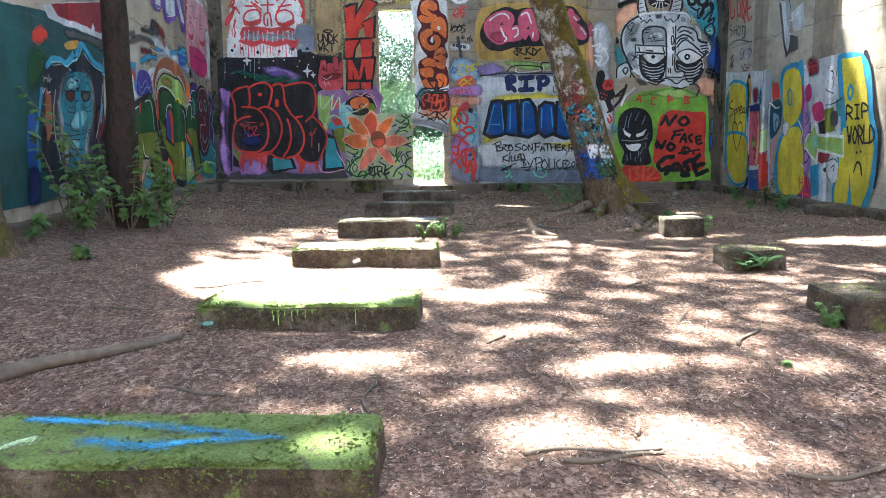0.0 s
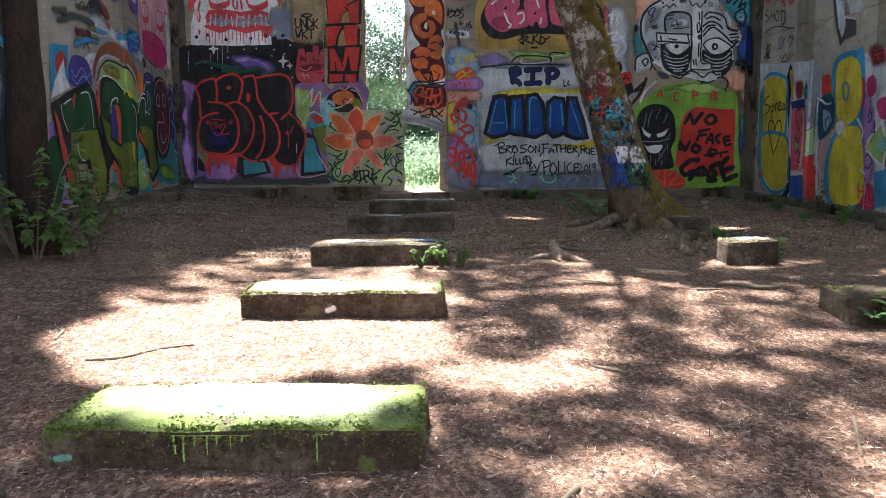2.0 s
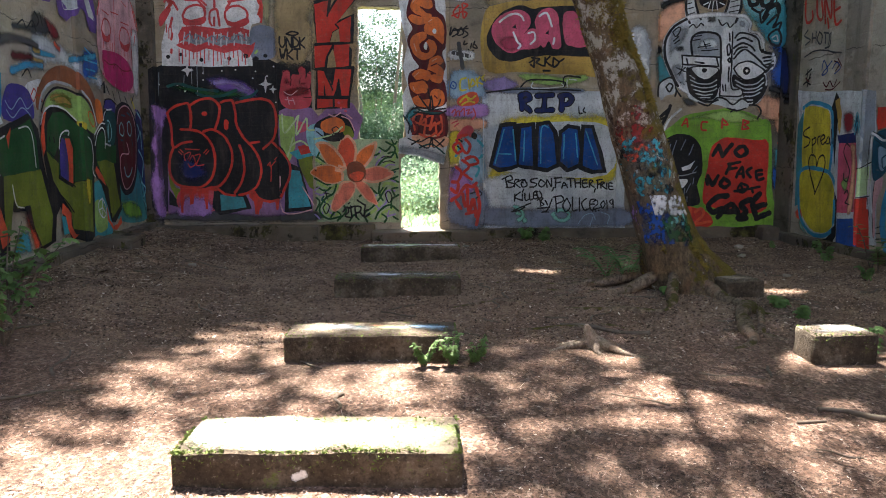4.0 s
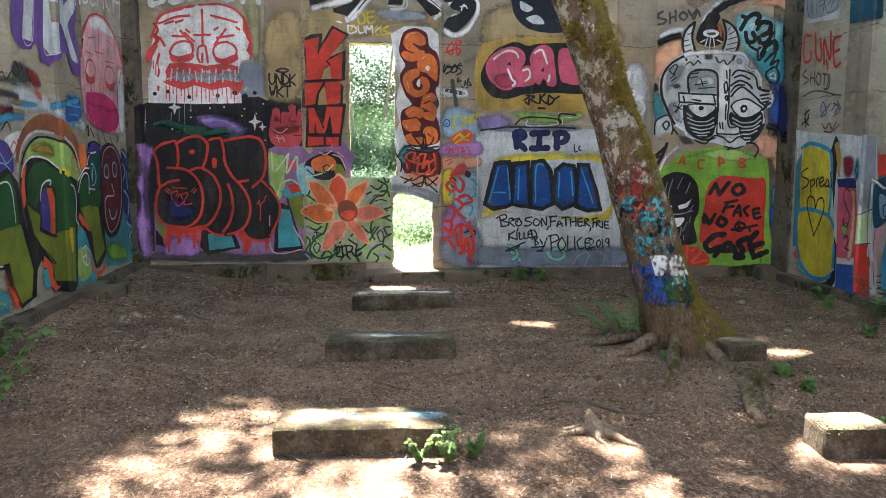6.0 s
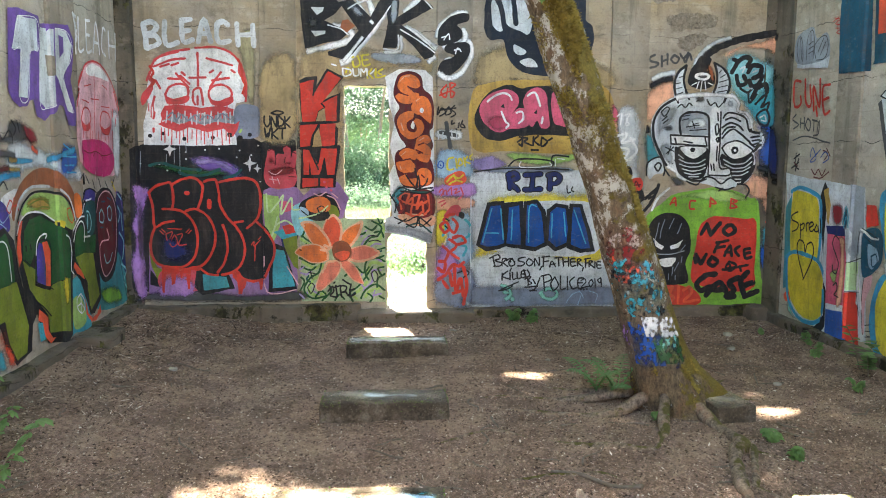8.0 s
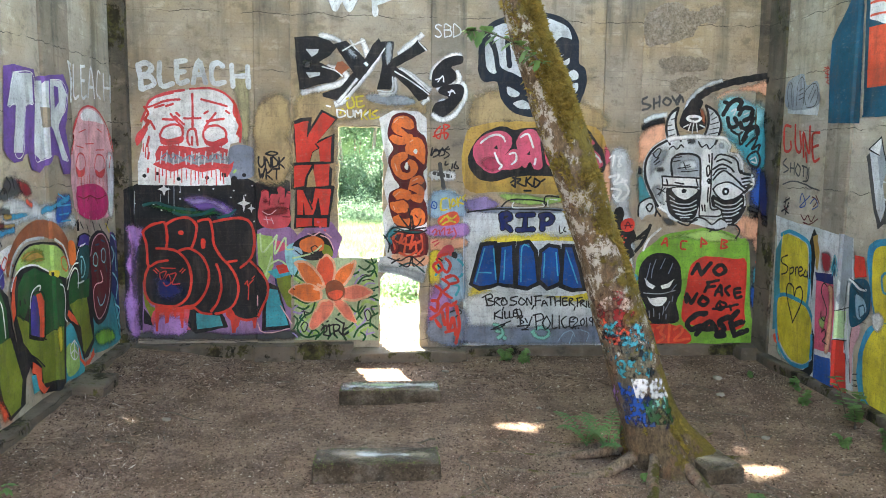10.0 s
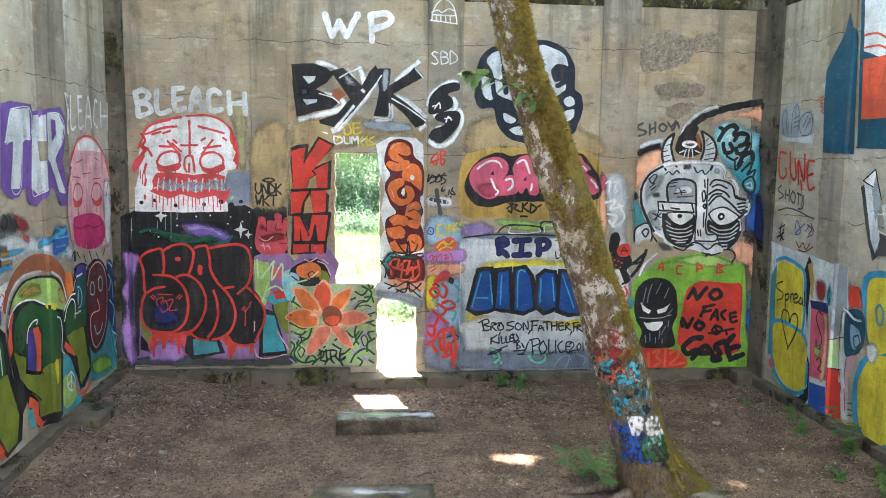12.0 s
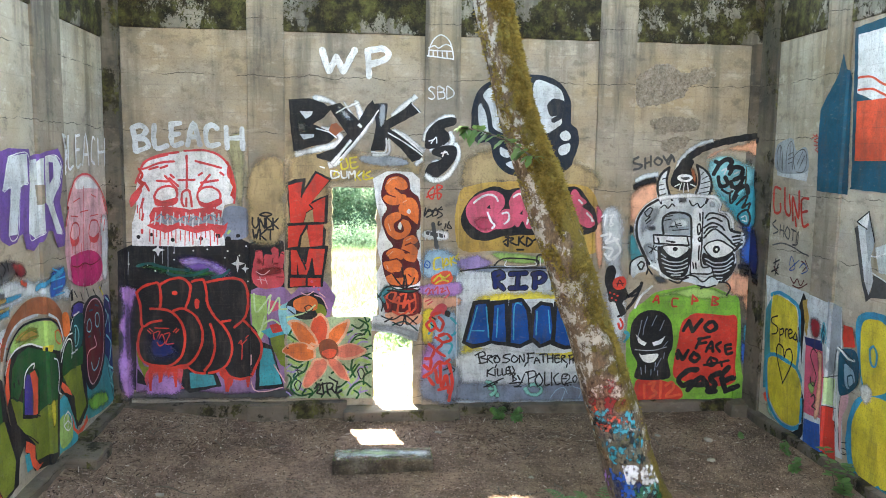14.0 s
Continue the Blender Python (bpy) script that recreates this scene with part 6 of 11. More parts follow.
strokes(g, "rim", "peach", 3, 0.0299, "-0.618,0.729 -0.540,0.687 -0.461,0.605 -0.408,0.482 -0.395,0.441 -0.501,0.497 -0.593,0.606 -0.658,0.688 -0.618,0.729")
strokes(g, "rim", "peach", 3, 0.0298, "-0.723,0.703 -0.658,0.675 -0.672,0.567 -0.764,0.459 -0.883,0.365 -0.922,0.393 -0.895,0.501 -0.829,0.623 -0.789,0.690 -0.723,0.703")
strokes(g, "rim", "peach", 3, 0.0297, "-0.789,0.730 -0.881,0.691 -0.998,0.705 -1.111,0.780 -1.150,0.820 -1.061,0.881 -0.931,0.893 -0.827,0.852 -0.788,0.798 -0.789,0.730")
fill(g, "petal", "orangered", 4, "-0.827,0.892 -0.852,0.986 -0.825,1.106 -0.779,1.200 -0.720,1.239 -0.655,1.172 -0.630,1.072 -0.643,0.958 -0.670,0.891 -0.749,0.865")
fill(g, "petal", "orange", 4, "-0.866,0.839 -0.944,0.907 -1.014,1.007 -1.059,1.108 -1.084,1.148 -0.994,1.161 -0.897,1.107 -0.813,1.006 -0.761,0.905 -0.788,0.838")
fill(g, "petal", "orange", 4, "-0.670,0.891 -0.637,0.985 -0.551,1.078 -0.440,1.144 -0.394,1.158 -0.420,1.037 -0.486,0.930 -0.565,0.850 -0.631,0.837")
fill(g, "petal", "salmon", 4, "-0.592,0.836 -0.500,0.849 -0.374,0.875 -0.242,0.833 -0.196,0.792 -0.276,0.739 -0.408,0.699 -0.513,0.714 -0.605,0.769")
fill(g, "petal", "salmon", 4, "-0.618,0.729 -0.540,0.687 -0.461,0.605 -0.408,0.482 -0.395,0.441 -0.501,0.497 -0.593,0.606 -0.658,0.688")
fill(g, "petal", "salmon", 4, "-0.723,0.703 -0.658,0.675 -0.672,0.567 -0.764,0.459 -0.883,0.365 -0.922,0.393 -0.895,0.501 -0.829,0.623 -0.789,0.690")
fill(g, "petal", "orange", 4, "-0.789,0.730 -0.881,0.691 -0.998,0.705 -1.111,0.780 -1.150,0.820 -1.061,0.881 -0.931,0.893 -0.827,0.852 -0.788,0.798")
fill(g, "glow", "peach", 5, "-0.605,0.863 -0.526,0.822 -0.513,0.755 -0.579,0.701 -0.631,0.769")
fill(g, "heart", "brown", 6, "-0.742,0.824 -0.722,0.905 -0.643,0.944 -0.565,0.917 -0.519,0.849 -0.526,0.768 -0.579,0.708 -0.658,0.702 -0.717,0.743")
fill(g, "heart_shade", "orangered", 7, "-0.710,0.783 -0.631,0.823 -0.539,0.809 -0.566,0.735 -0.645,0.715")
strokes(g, "letter", "black", 6, 0.02, "-0.791,0.351 -0.738,0.404 -0.726,0.350 -0.765,0.296 -0.700,0.281; -0.699,0.417 -0.686,0.281; -0.725,0.391 -0.646,0.417; -0.634,0.280 -0.646,0.403 -0.580,0.402 -0.594,0.348 -0.633,0.335; -0.594,0.348 -0.554,0.293; -0.527,0.429 -0.541,0.292 -0.475,0.319; -0.541,0.361 -0.488,0.374; -0.725,0.445 -0.712,0.458; -0.619,0.484 -0.541,0.429")
strokes(g, "swirl", "dkgreen", 3, 0.0213, "-1.084,1.188 -1.046,1.081 -1.086,0.988; -1.035,0.907 -1.088,0.827; -1.104,0.518 -1.066,0.463 -1.106,0.369; -0.936,0.284 -0.883,0.352 -0.818,0.310 -0.858,0.242; -0.713,0.240 -0.660,0.308 -0.607,0.252; -0.210,1.197 -0.177,1.143 -0.144,1.170; -0.249,1.036 -0.170,1.049 -0.143,0.981; -0.394,0.821 -0.315,0.780 -0.223,0.738 -0.143,0.765; -0.143,0.629 -0.209,0.616 -0.176,0.547; -0.315,0.631 -0.355,0.549 -0.315,0.481; -0.196,0.287 -0.142,0.252; -0.329,0.317 -0.276,0.275 -0.302,0.220; -0.763,0.595 -0.803,0.514; -0.540,0.579 -0.593,0.525; -0.486,1.037 -0.420,1.010 -0.354,1.037")
strokes(g, "swirl", "ltpurple", 2, 0.0173, "-1.064,0.639 -1.113,0.606; -0.896,0.461 -0.962,0.367 -0.897,0.311; -0.341,1.063 -0.407,0.983; -0.170,0.900 -0.249,0.901 -0.315,0.847; -0.262,0.752 -0.170,0.697; -0.395,0.550 -0.435,0.468 -0.369,0.386; -0.249,0.357 -0.276,0.254; -1.068,0.266 -1.117,0.322")
strokes(g, "swirl", "dkteal", 2, 0.0199, "-1.013,0.530 -1.039,0.490 -1.000,0.462; -0.209,0.806 -0.170,0.819; -0.541,0.279 -0.475,0.332")

g = graffiti("bubble_letters", "vertical stack of orange bubble letters outlined in dark red", "N")
fill(g, "ground", "white", 0, "-0.120,2.814 0.048,2.906 0.340,2.897 0.426,2.821 0.448,1.771 0.438,1.503 -0.065,1.504 -0.079,1.704 -0.014,1.836 -0.067,2.034 -0.015,2.296 -0.068,2.491", False)
fill(g, "edge", "maroon", 1, "-0.010,2.738 0.048,2.854 0.178,2.882 0.295,2.819 0.322,2.690 0.415,2.600 0.442,2.430 0.431,2.266 0.392,2.194 0.433,2.036 0.394,1.936 0.435,1.804 0.423,1.604 0.119,1.557 0.026,1.704 -0.007,1.836 0.012,1.968 0.117,2.034 0.051,2.133 -0.009,2.296 -0.002,2.394 0.049,2.479 -0.016,2.589")
fill(g, "letter", "orange", 2, "0.023,2.719 0.061,2.816 0.165,2.849 0.256,2.805 0.283,2.728 0.231,2.689 0.140,2.713 0.218,2.650 0.270,2.624 0.232,2.546 0.128,2.512 0.036,2.544 -0.003,2.595 0.049,2.635 0.127,2.610 0.062,2.648")
fill(g, "letter", "orange", 2, "0.193,2.526 0.245,2.591 0.336,2.599 0.402,2.528 0.416,2.397 0.404,2.299 0.351,2.331 0.285,2.390 0.213,2.409 0.180,2.461")
fill(g, "gap", "white", 3, "0.272,2.442 0.298,2.475 0.324,2.449 0.305,2.416")
fill(g, "letter", "orange", 2, "0.115,2.427 0.193,2.428 0.207,2.363 0.129,2.297 0.142,2.218 0.208,2.193 0.247,2.232 0.220,2.298 0.168,2.297 0.220,2.350 0.299,2.324 0.326,2.233 0.261,2.140 0.156,2.114 0.064,2.179 0.018,2.283 0.037,2.375")
fill(g, "gap", "white", 3, "0.194,2.317 0.220,2.285 0.208,2.232 0.175,2.258")
fill(g, "letter", "orange", 2, "0.261,2.134 0.353,2.167 0.406,2.102 0.367,2.062 0.327,2.075 0.407,1.996 0.394,1.890 0.355,1.850 0.262,1.876 0.236,1.936 0.301,1.956 0.222,1.995 0.235,2.074")
fill(g, "letter", "orange", 2, "0.038,1.955 0.117,2.008 0.222,1.995 0.262,1.936 0.223,1.876 0.157,1.889 0.223,1.823 0.211,1.744 0.131,1.730 0.158,1.664 0.264,1.664 0.291,1.597 0.185,1.571 0.079,1.597 0.040,1.677 0.105,1.717 0.026,1.770 0.013,1.849 0.091,1.876")
fill(g, "letter", "orange", 2, "0.250,1.730 0.303,1.784 0.382,1.770 0.423,1.691 0.397,1.597 0.304,1.584 0.264,1.637")
strokes(g, "line", "maroon", 3, 0.0158, "0.049,2.635 0.140,2.610; 0.140,2.713 0.218,2.650; 0.272,2.390 0.325,2.331; 0.220,2.350 0.168,2.297; 0.327,2.075 0.261,2.048; 0.235,1.995 0.315,1.956; 0.091,1.876 0.170,1.889; 0.105,1.717 0.158,1.730; 0.303,1.704 0.330,1.677")
strokes(g, "shine", "peach", 3, 0.0105, "0.048,2.764 0.100,2.816 0.165,2.830; 0.232,2.546 0.271,2.572; 0.063,2.297 0.090,2.218; 0.274,2.101 0.326,2.134; 0.065,1.929 0.117,1.975; 0.052,1.810 0.065,1.770")

g = graffiti("tag_scribble", "tangled dark and red tags over whitewash beside the doorway", "N")
fill(g, "ground", "ltgrey", 0, "-0.065,1.517 0.437,1.517 0.454,1.167 0.403,0.896 0.122,1.000 -0.130,1.035 -0.117,1.203 -0.038,1.223", False)
fill(g, "patch", "maroon", 1, "0.053,1.504 0.418,1.517 0.440,1.221 0.254,1.195 0.054,1.250 0.001,1.370")
fill(g, "patch", "peach", 1, "0.054,1.250 0.440,1.234 0.428,1.113 0.221,1.114 0.068,1.169")
fill(g, "haze", "teal", 1, "-0.039,1.491 0.053,1.604 0.119,1.504 0.015,1.303")
strokes(g, "scrawl", "orangered", 2, 0.0265, "0.067,1.303 0.054,1.464 0.153,1.490 0.120,1.370 0.199,1.437 0.174,1.262; 0.212,1.464 0.278,1.477 0.240,1.303 0.306,1.396 0.320,1.275; 0.067,1.397 0.253,1.356 0.385,1.410; 0.121,1.263 0.220,1.222 0.306,1.275; 0.371,1.477 0.399,1.329 0.333,1.248")
strokes(g, "scrawl", "dkred", 2, 0.0265, "0.027,1.437 0.094,1.330 0.041,1.263; 0.278,1.504 0.398,1.477 0.413,1.302; 0.319,1.437 0.413,1.262 0.254,1.208")
strokes(g, "scrawl", "black", 3, 0.0166, "-0.026,1.451 0.014,1.531 0.119,1.571 0.265,1.544 0.424,1.557; -0.065,1.477 0.001,1.370 -0.012,1.270; 0.223,1.783 0.251,1.637 0.238,1.504; 0.118,1.704 0.225,1.570 0.264,1.704 0.278,1.530; 0.199,1.517 0.331,1.584 0.370,1.664; -0.012,1.209 0.121,1.168 0.254,1.222 0.401,1.113; 0.028,1.142 0.121,1.195; 0.121,1.135 0.228,1.100 0.267,1.222 0.294,1.100 0.414,1.201; 0.053,1.517 0.318,1.490 0.437,1.530")
strokes(g, "scrawl", "dkteal", 3, 0.0199, "-0.052,1.437 0.053,1.557 0.199,1.517 0.384,1.503; 0.014,1.451 0.119,1.531; 0.121,1.101 0.267,1.141 0.415,1.032")
fill(g, "wash", "grey", 1, "-0.117,1.143 0.121,1.115 0.428,1.032 0.403,0.882 0.122,1.000 -0.117,1.028")

g = graffiti("block_letters", "large black shaded capital letters with white highlights", "N")
strokes(g, "halo", "white", 1, 0.0515, "-0.806,3.726 -0.592,3.681 -0.504,3.570; -0.720,3.389 -0.555,3.342 -0.479,3.268 -0.581,3.190 -1.000,3.082; -0.325,3.712 -0.249,3.512 -0.198,3.437; -0.070,3.592 -0.211,3.387 -0.364,3.181 -0.531,3.000 -0.627,2.960; 0.084,3.519 0.206,3.623 0.334,3.727 0.378,3.765; 0.432,3.577 0.354,3.613; 0.097,3.380 0.253,3.293 0.473,3.130; 0.463,3.066 0.359,2.975; 0.046,3.290 0.060,3.111 -0.146,3.095")
strokes(g, "halo", "white", 2, 0.0257, "-0.504,3.570 -0.275,3.688; -0.465,3.709 -0.300,3.461 -0.243,3.399; -0.134,3.578 -0.275,3.373 -0.454,3.141 -0.595,2.974; 0.110,3.380 0.279,3.268 0.462,3.105; 0.021,3.264 0.034,3.111")
fill(g, "shade", "grey", 0, "-0.275,3.093 0.047,3.111 0.307,3.038 0.242,2.947 -0.211,2.966")
fill(g, "letter", "black", 2, "-1.063,3.695 -0.831,3.713 -0.668,3.666 -0.592,3.593 -0.668,3.504 -0.795,3.426 -0.619,3.354 -0.543,3.279 -0.619,3.215 -0.810,3.173 -1.013,3.113 -1.053,3.433", False)
fill(g, "gap", "ltgrey", 4, "-0.939,3.567 -0.794,3.570 -0.807,3.526 -0.877,3.481", False)
fill(g, "gap", "ltgrey", 4, "-0.941,3.310 -0.783,3.313 -0.784,3.281 -0.898,3.248", False)
fill(g, "letter", "black", 2, "-0.630,3.630 -0.491,3.670 -0.364,3.560 -0.275,3.474 -0.198,3.627 -0.122,3.704 -0.058,3.592 -0.172,3.438 -0.313,3.258 -0.454,3.090 -0.582,2.999 -0.754,3.047 -0.760,3.085 -0.556,3.152 -0.415,3.319 -0.491,3.432", False)
fill(g, "gap", "rust", 4, "-0.593,3.430 -0.529,3.443 -0.453,3.369 -0.543,3.292 -0.619,3.354", False)
fill(g, "letter", "black", 2, "-0.109,3.666 0.045,3.676 0.033,3.480 0.238,3.611 0.315,3.701 0.432,3.590 0.239,3.484 0.072,3.392 0.253,3.268 0.462,3.105 0.424,3.040 0.333,3.013 0.189,3.177 0.059,3.290 0.008,3.136 -0.146,3.140 -0.083,3.414", False)
fill(g, "mist", "grey", 4, "-0.529,3.644 -0.402,3.572 -0.364,3.472 -0.466,3.508")
fill(g, "mist", "grey", 4, "-0.045,3.642 0.032,3.657 0.020,3.454 -0.044,3.415")
fill(g, "mist", "dkgrey", 4, "-0.971,3.466 -0.858,3.437 -0.878,3.336 -0.985,3.347")
strokes(g, "line", "white", 4, 0.0142, "-0.529,3.557 -0.402,3.635; -0.058,3.592 -0.172,3.425 -0.326,3.232 -0.531,3.000; 0.059,3.341 0.253,3.230 0.449,3.092; 0.033,3.277 0.021,3.123 -0.134,3.127; -0.758,3.376 -0.619,3.341 -0.530,3.273; 0.419,3.577 0.328,3.676")

g = graffiti("numeral_graffiti", "black curling numeral shape with soft white glow", "N")
strokes(g, "halo", "white", 1, 0.0454, "0.832,3.532 0.676,3.516 0.522,3.411 0.461,3.246; 0.756,3.377 0.797,3.276 0.746,3.198 0.525,3.156; 0.563,3.182 0.798,3.225 0.864,3.174 0.853,3.020 0.724,2.850 0.581,2.809 0.475,2.873; 0.656,3.043 0.552,2.990")
fill(g, "curl", "black", 2, "0.478,3.232 0.497,3.360 0.599,3.476 0.741,3.530 0.833,3.519 0.821,3.442 0.704,3.402 0.757,3.339 0.745,3.249 0.615,3.183 0.499,3.168")
fill(g, "curl", "black", 2, "0.577,3.170 0.732,3.211 0.837,3.187 0.839,3.071 0.736,2.928 0.606,2.836 0.488,2.886 0.526,2.989 0.669,3.056 0.564,3.105")
strokes(g, "mark", "white", 3, 0.0143, "0.524,3.258 0.575,3.272; 0.550,3.233 0.601,3.298 0.615,3.234; 0.668,3.120 0.733,3.134; 0.682,3.082 0.707,3.146 0.747,3.108")

g = graffiti("white_capitals", "two large white brushed capital letters high on the wall", "N")
strokes(g, "letter", "white", 2, 0.0699, "-0.689,4.249 -0.652,4.127 -0.615,4.016; -0.615,4.016 -0.527,4.179; -0.527,4.179 -0.452,4.020; -0.452,4.020 -0.325,4.259; -0.180,4.251 -0.173,4.115 -0.160,3.966; -0.180,4.251 -0.021,4.280 0.055,4.233 0.005,4.157 -0.160,4.103")
strokes(g, "mist", "white", 1, 0.0508, "-0.689,4.249 -0.615,4.016 -0.527,4.179 -0.452,4.020 -0.325,4.259; -0.180,4.251 -0.160,3.966")

g = graffiti("dome_tag", "thin white outline of a small dome on the pier", "N")
strokes(g, "line", "white", 1, 0.014, "0.507,4.213 0.519,4.308 0.57,4.403 0.634,4.449 0.712,4.42 0.765,4.334 0.793,4.189; 0.494,4.213 0.793,4.183; 0.506,4.301 0.571,4.328 0.623,4.304 0.7,4.344 0.765,4.321; 0.507,4.276 0.779,4.271; 0.558,4.277 0.559,4.208; 0.61,4.279 0.611,4.203; 0.662,4.274 0.669,4.199; 0.714,4.269 0.721,4.194")
word(g, "SBD", "white", 1, 0.014, "0.507,3.731 0.82,3.738 0.505,3.871")

g = graffiti("round_head_letters", "bold black and white rounded cartoon shapes behind the trunk", "N")
fill(g, "outline", "petrolblack", 1, "1.013,3.474 1.023,3.666 1.092,3.845 1.241,3.957 1.437,4.006 1.733,4.039 1.967,3.994 2.110,3.882 2.189,3.723 2.190,3.497 2.266,3.421 2.292,3.271 2.244,3.094 2.180,2.962 2.000,2.880 1.664,2.850 1.428,2.912 1.292,3.053 1.235,3.246 1.090,3.244 1.022,3.333")
fill(g, "area", "ltgrey", 2, "1.152,3.796 1.223,3.874 1.373,3.916 1.572,3.870 1.551,3.355 1.418,3.353 1.271,3.428 1.228,3.606 1.173,3.720")
fill(g, "area", "ltgrey", 2, "1.095,3.667 1.148,3.681 1.190,3.542 1.233,3.375 1.167,3.348 1.099,3.444")
fill(g, "area", "ltgrey", 2, "1.736,3.937 1.922,3.942 2.057,3.868 2.101,3.754 2.047,3.765 1.967,3.763 1.902,3.685 1.946,3.570 2.053,3.572 2.082,3.495 2.017,3.429 1.885,3.362 1.749,3.424")
fill(g, "area", "ltgrey", 2, "2.060,3.352 2.125,3.405 2.181,3.367 2.183,3.302 2.102,3.288")
fill(g, "area", "ltgrey", 2, "2.077,3.222 2.184,3.250 2.174,3.158 2.094,3.118 2.052,3.156")
fill(g, "area", "ltgrey", 2, "1.355,3.197 1.449,3.159 1.503,3.121 1.451,3.082 1.371,3.106")
fill(g, "area", "ltgrey", 2, "1.426,3.010 1.559,3.044 1.641,2.954 1.507,2.952")
strokes(g, "line", "petrolblack", 3, 0.059, "1.133,3.732 1.202,3.606 1.246,3.382; 1.344,3.724 1.377,3.430; 1.998,3.610 1.956,3.673 2.008,3.726 2.077,3.676 2.066,3.572 1.981,3.519; 1.965,3.363 2.057,3.430")

g = graffiti("pink_throwup", "fat pink bubble letters with black shadow on an ochre patch", "N")
fill(g, "ground", "ochre", 0, "0.872,2.631 1.098,2.764 1.431,2.801 2.172,2.790 2.510,2.649 2.548,1.980 1.857,1.961 1.314,1.986 0.884,2.024")
fill(g, "shadow", "black", 1, "0.913,2.336 0.957,2.500 1.067,2.646 1.219,2.726 1.352,2.741 1.466,2.703 1.600,2.731 2.106,2.750 2.310,2.739 2.438,2.581 2.517,2.463 2.512,2.215 2.124,2.164 1.783,2.175 1.445,2.160 1.244,2.106 1.077,2.118 0.962,2.204")
fill(g, "letter", "pink", 2, "0.977,2.514 1.068,2.620 1.220,2.687 1.353,2.675 1.422,2.597 1.417,2.505 1.345,2.412 1.425,2.478 1.519,2.466 1.575,2.374 1.537,2.281 1.430,2.240 1.322,2.239 1.229,2.199 1.121,2.225 1.027,2.303 0.978,2.402")
fill(g, "letter", "pink", 2, "1.476,2.571 1.528,2.664 1.634,2.718 1.729,2.679 1.759,2.574 1.776,2.442 1.794,2.276 1.699,2.255 1.643,2.334 1.591,2.268 1.550,2.294 1.521,2.387 1.491,2.492")
fill(g, "letter", "pink", 2, "1.811,2.641 1.931,2.682 2.007,2.630 2.108,2.670 2.165,2.578 2.159,2.345 2.052,2.271 1.916,2.283 1.833,2.343")
fill(g, "letter", "pink", 2, "2.217,2.672 2.284,2.712 2.341,2.633 2.412,2.567 2.359,2.513 2.471,2.434 2.508,2.316 2.464,2.260 2.352,2.300 2.281,2.379 2.230,2.279 2.185,2.379")
fill(g, "shade", "dkpink", 3, "1.053,2.337 1.145,2.397 1.266,2.371 1.335,2.292 1.229,2.225 1.121,2.238")
fill(g, "gap", "black", 3, "1.210,2.490 1.249,2.529 1.264,2.477", False)
fill(g, "gap", "black", 3, "1.601,2.427 1.640,2.467 1.641,2.414", False)
fill(g, "wash", "pink", 1, "2.513,2.549 2.598,2.483 2.603,2.350 2.536,2.302")
strokes(g, "shine", "white", 4, 0.0239, "1.062,2.554 1.141,2.614 1.234,2.648 1.314,2.622 1.342,2.570; 1.224,2.437 1.267,2.338 1.308,2.292 1.282,2.252; 1.399,2.425 1.466,2.439 1.481,2.360 1.428,2.306; 1.529,2.624 1.608,2.658 1.651,2.586 1.679,2.507; 1.710,2.375 1.698,2.308; 2.315,2.593 2.357,2.553; 2.416,2.434 2.473,2.381 2.488,2.341")
strokes(g, "letter", "black", 3, 0.0227, "1.445,2.147 1.540,2.134 1.501,2.094 1.583,2.054; 1.479,2.160 1.475,2.040; 1.607,2.148 1.603,2.054; 1.661,2.161 1.615,2.108 1.678,2.055; 1.702,2.148 1.705,2.041 1.771,2.095 1.702,2.148; 1.420,2.093 1.479,2.134; 1.434,2.067 1.475,2.040; 1.785,2.109 1.825,2.136; 1.584,2.001 1.665,2.001")

g = graffiti("small_tags", "cluster of little red black and orange tags on the pier", "N")
strokes(g, "letter", "red", 1, 0.0196, "0.581,2.732 0.517,2.653 0.570,2.589 0.595,2.693; 0.504,2.614 0.635,2.667; 0.621,2.745 0.635,2.589 0.674,2.642 0.621,2.680 0.686,2.733 0.633,2.758")
strokes(g, "letter", "black", 1, 0.0171, "0.492,2.484 0.480,2.392 0.532,2.471 0.572,2.419 0.506,2.380; 0.597,2.472 0.572,2.393 0.637,2.420 0.610,2.485; 0.676,2.499 0.637,2.459 0.690,2.407 0.638,2.368; 0.506,2.445 0.690,2.473; 0.652,2.328 0.639,2.289 0.678,2.302; 0.731,2.303 0.719,2.250; 0.771,2.329 0.745,2.263 0.798,2.251 0.771,2.290; 0.692,2.237 0.699,2.230; 0.746,2.224 0.752,2.224")
strokes(g, "cross", "dkgrey", 1, 0.046, "0.580,2.302 0.629,2.026; 0.521,2.196 0.707,2.158")
fill(g, "wash", "white", 0, "0.468,2.235 0.746,2.224 0.747,2.105 0.470,2.117")
strokes(g, "letter", "ltgrey", 1, 0.0131, "0.482,2.209 0.496,2.117; 0.548,2.196 0.535,2.118 0.575,2.144; 0.640,2.210 0.654,2.131; 0.706,2.197 0.707,2.118")
fill(g, "wash", "ltblue", 0, "0.460,2.003 0.775,2.013 0.926,1.891 0.917,1.664 0.463,1.664")
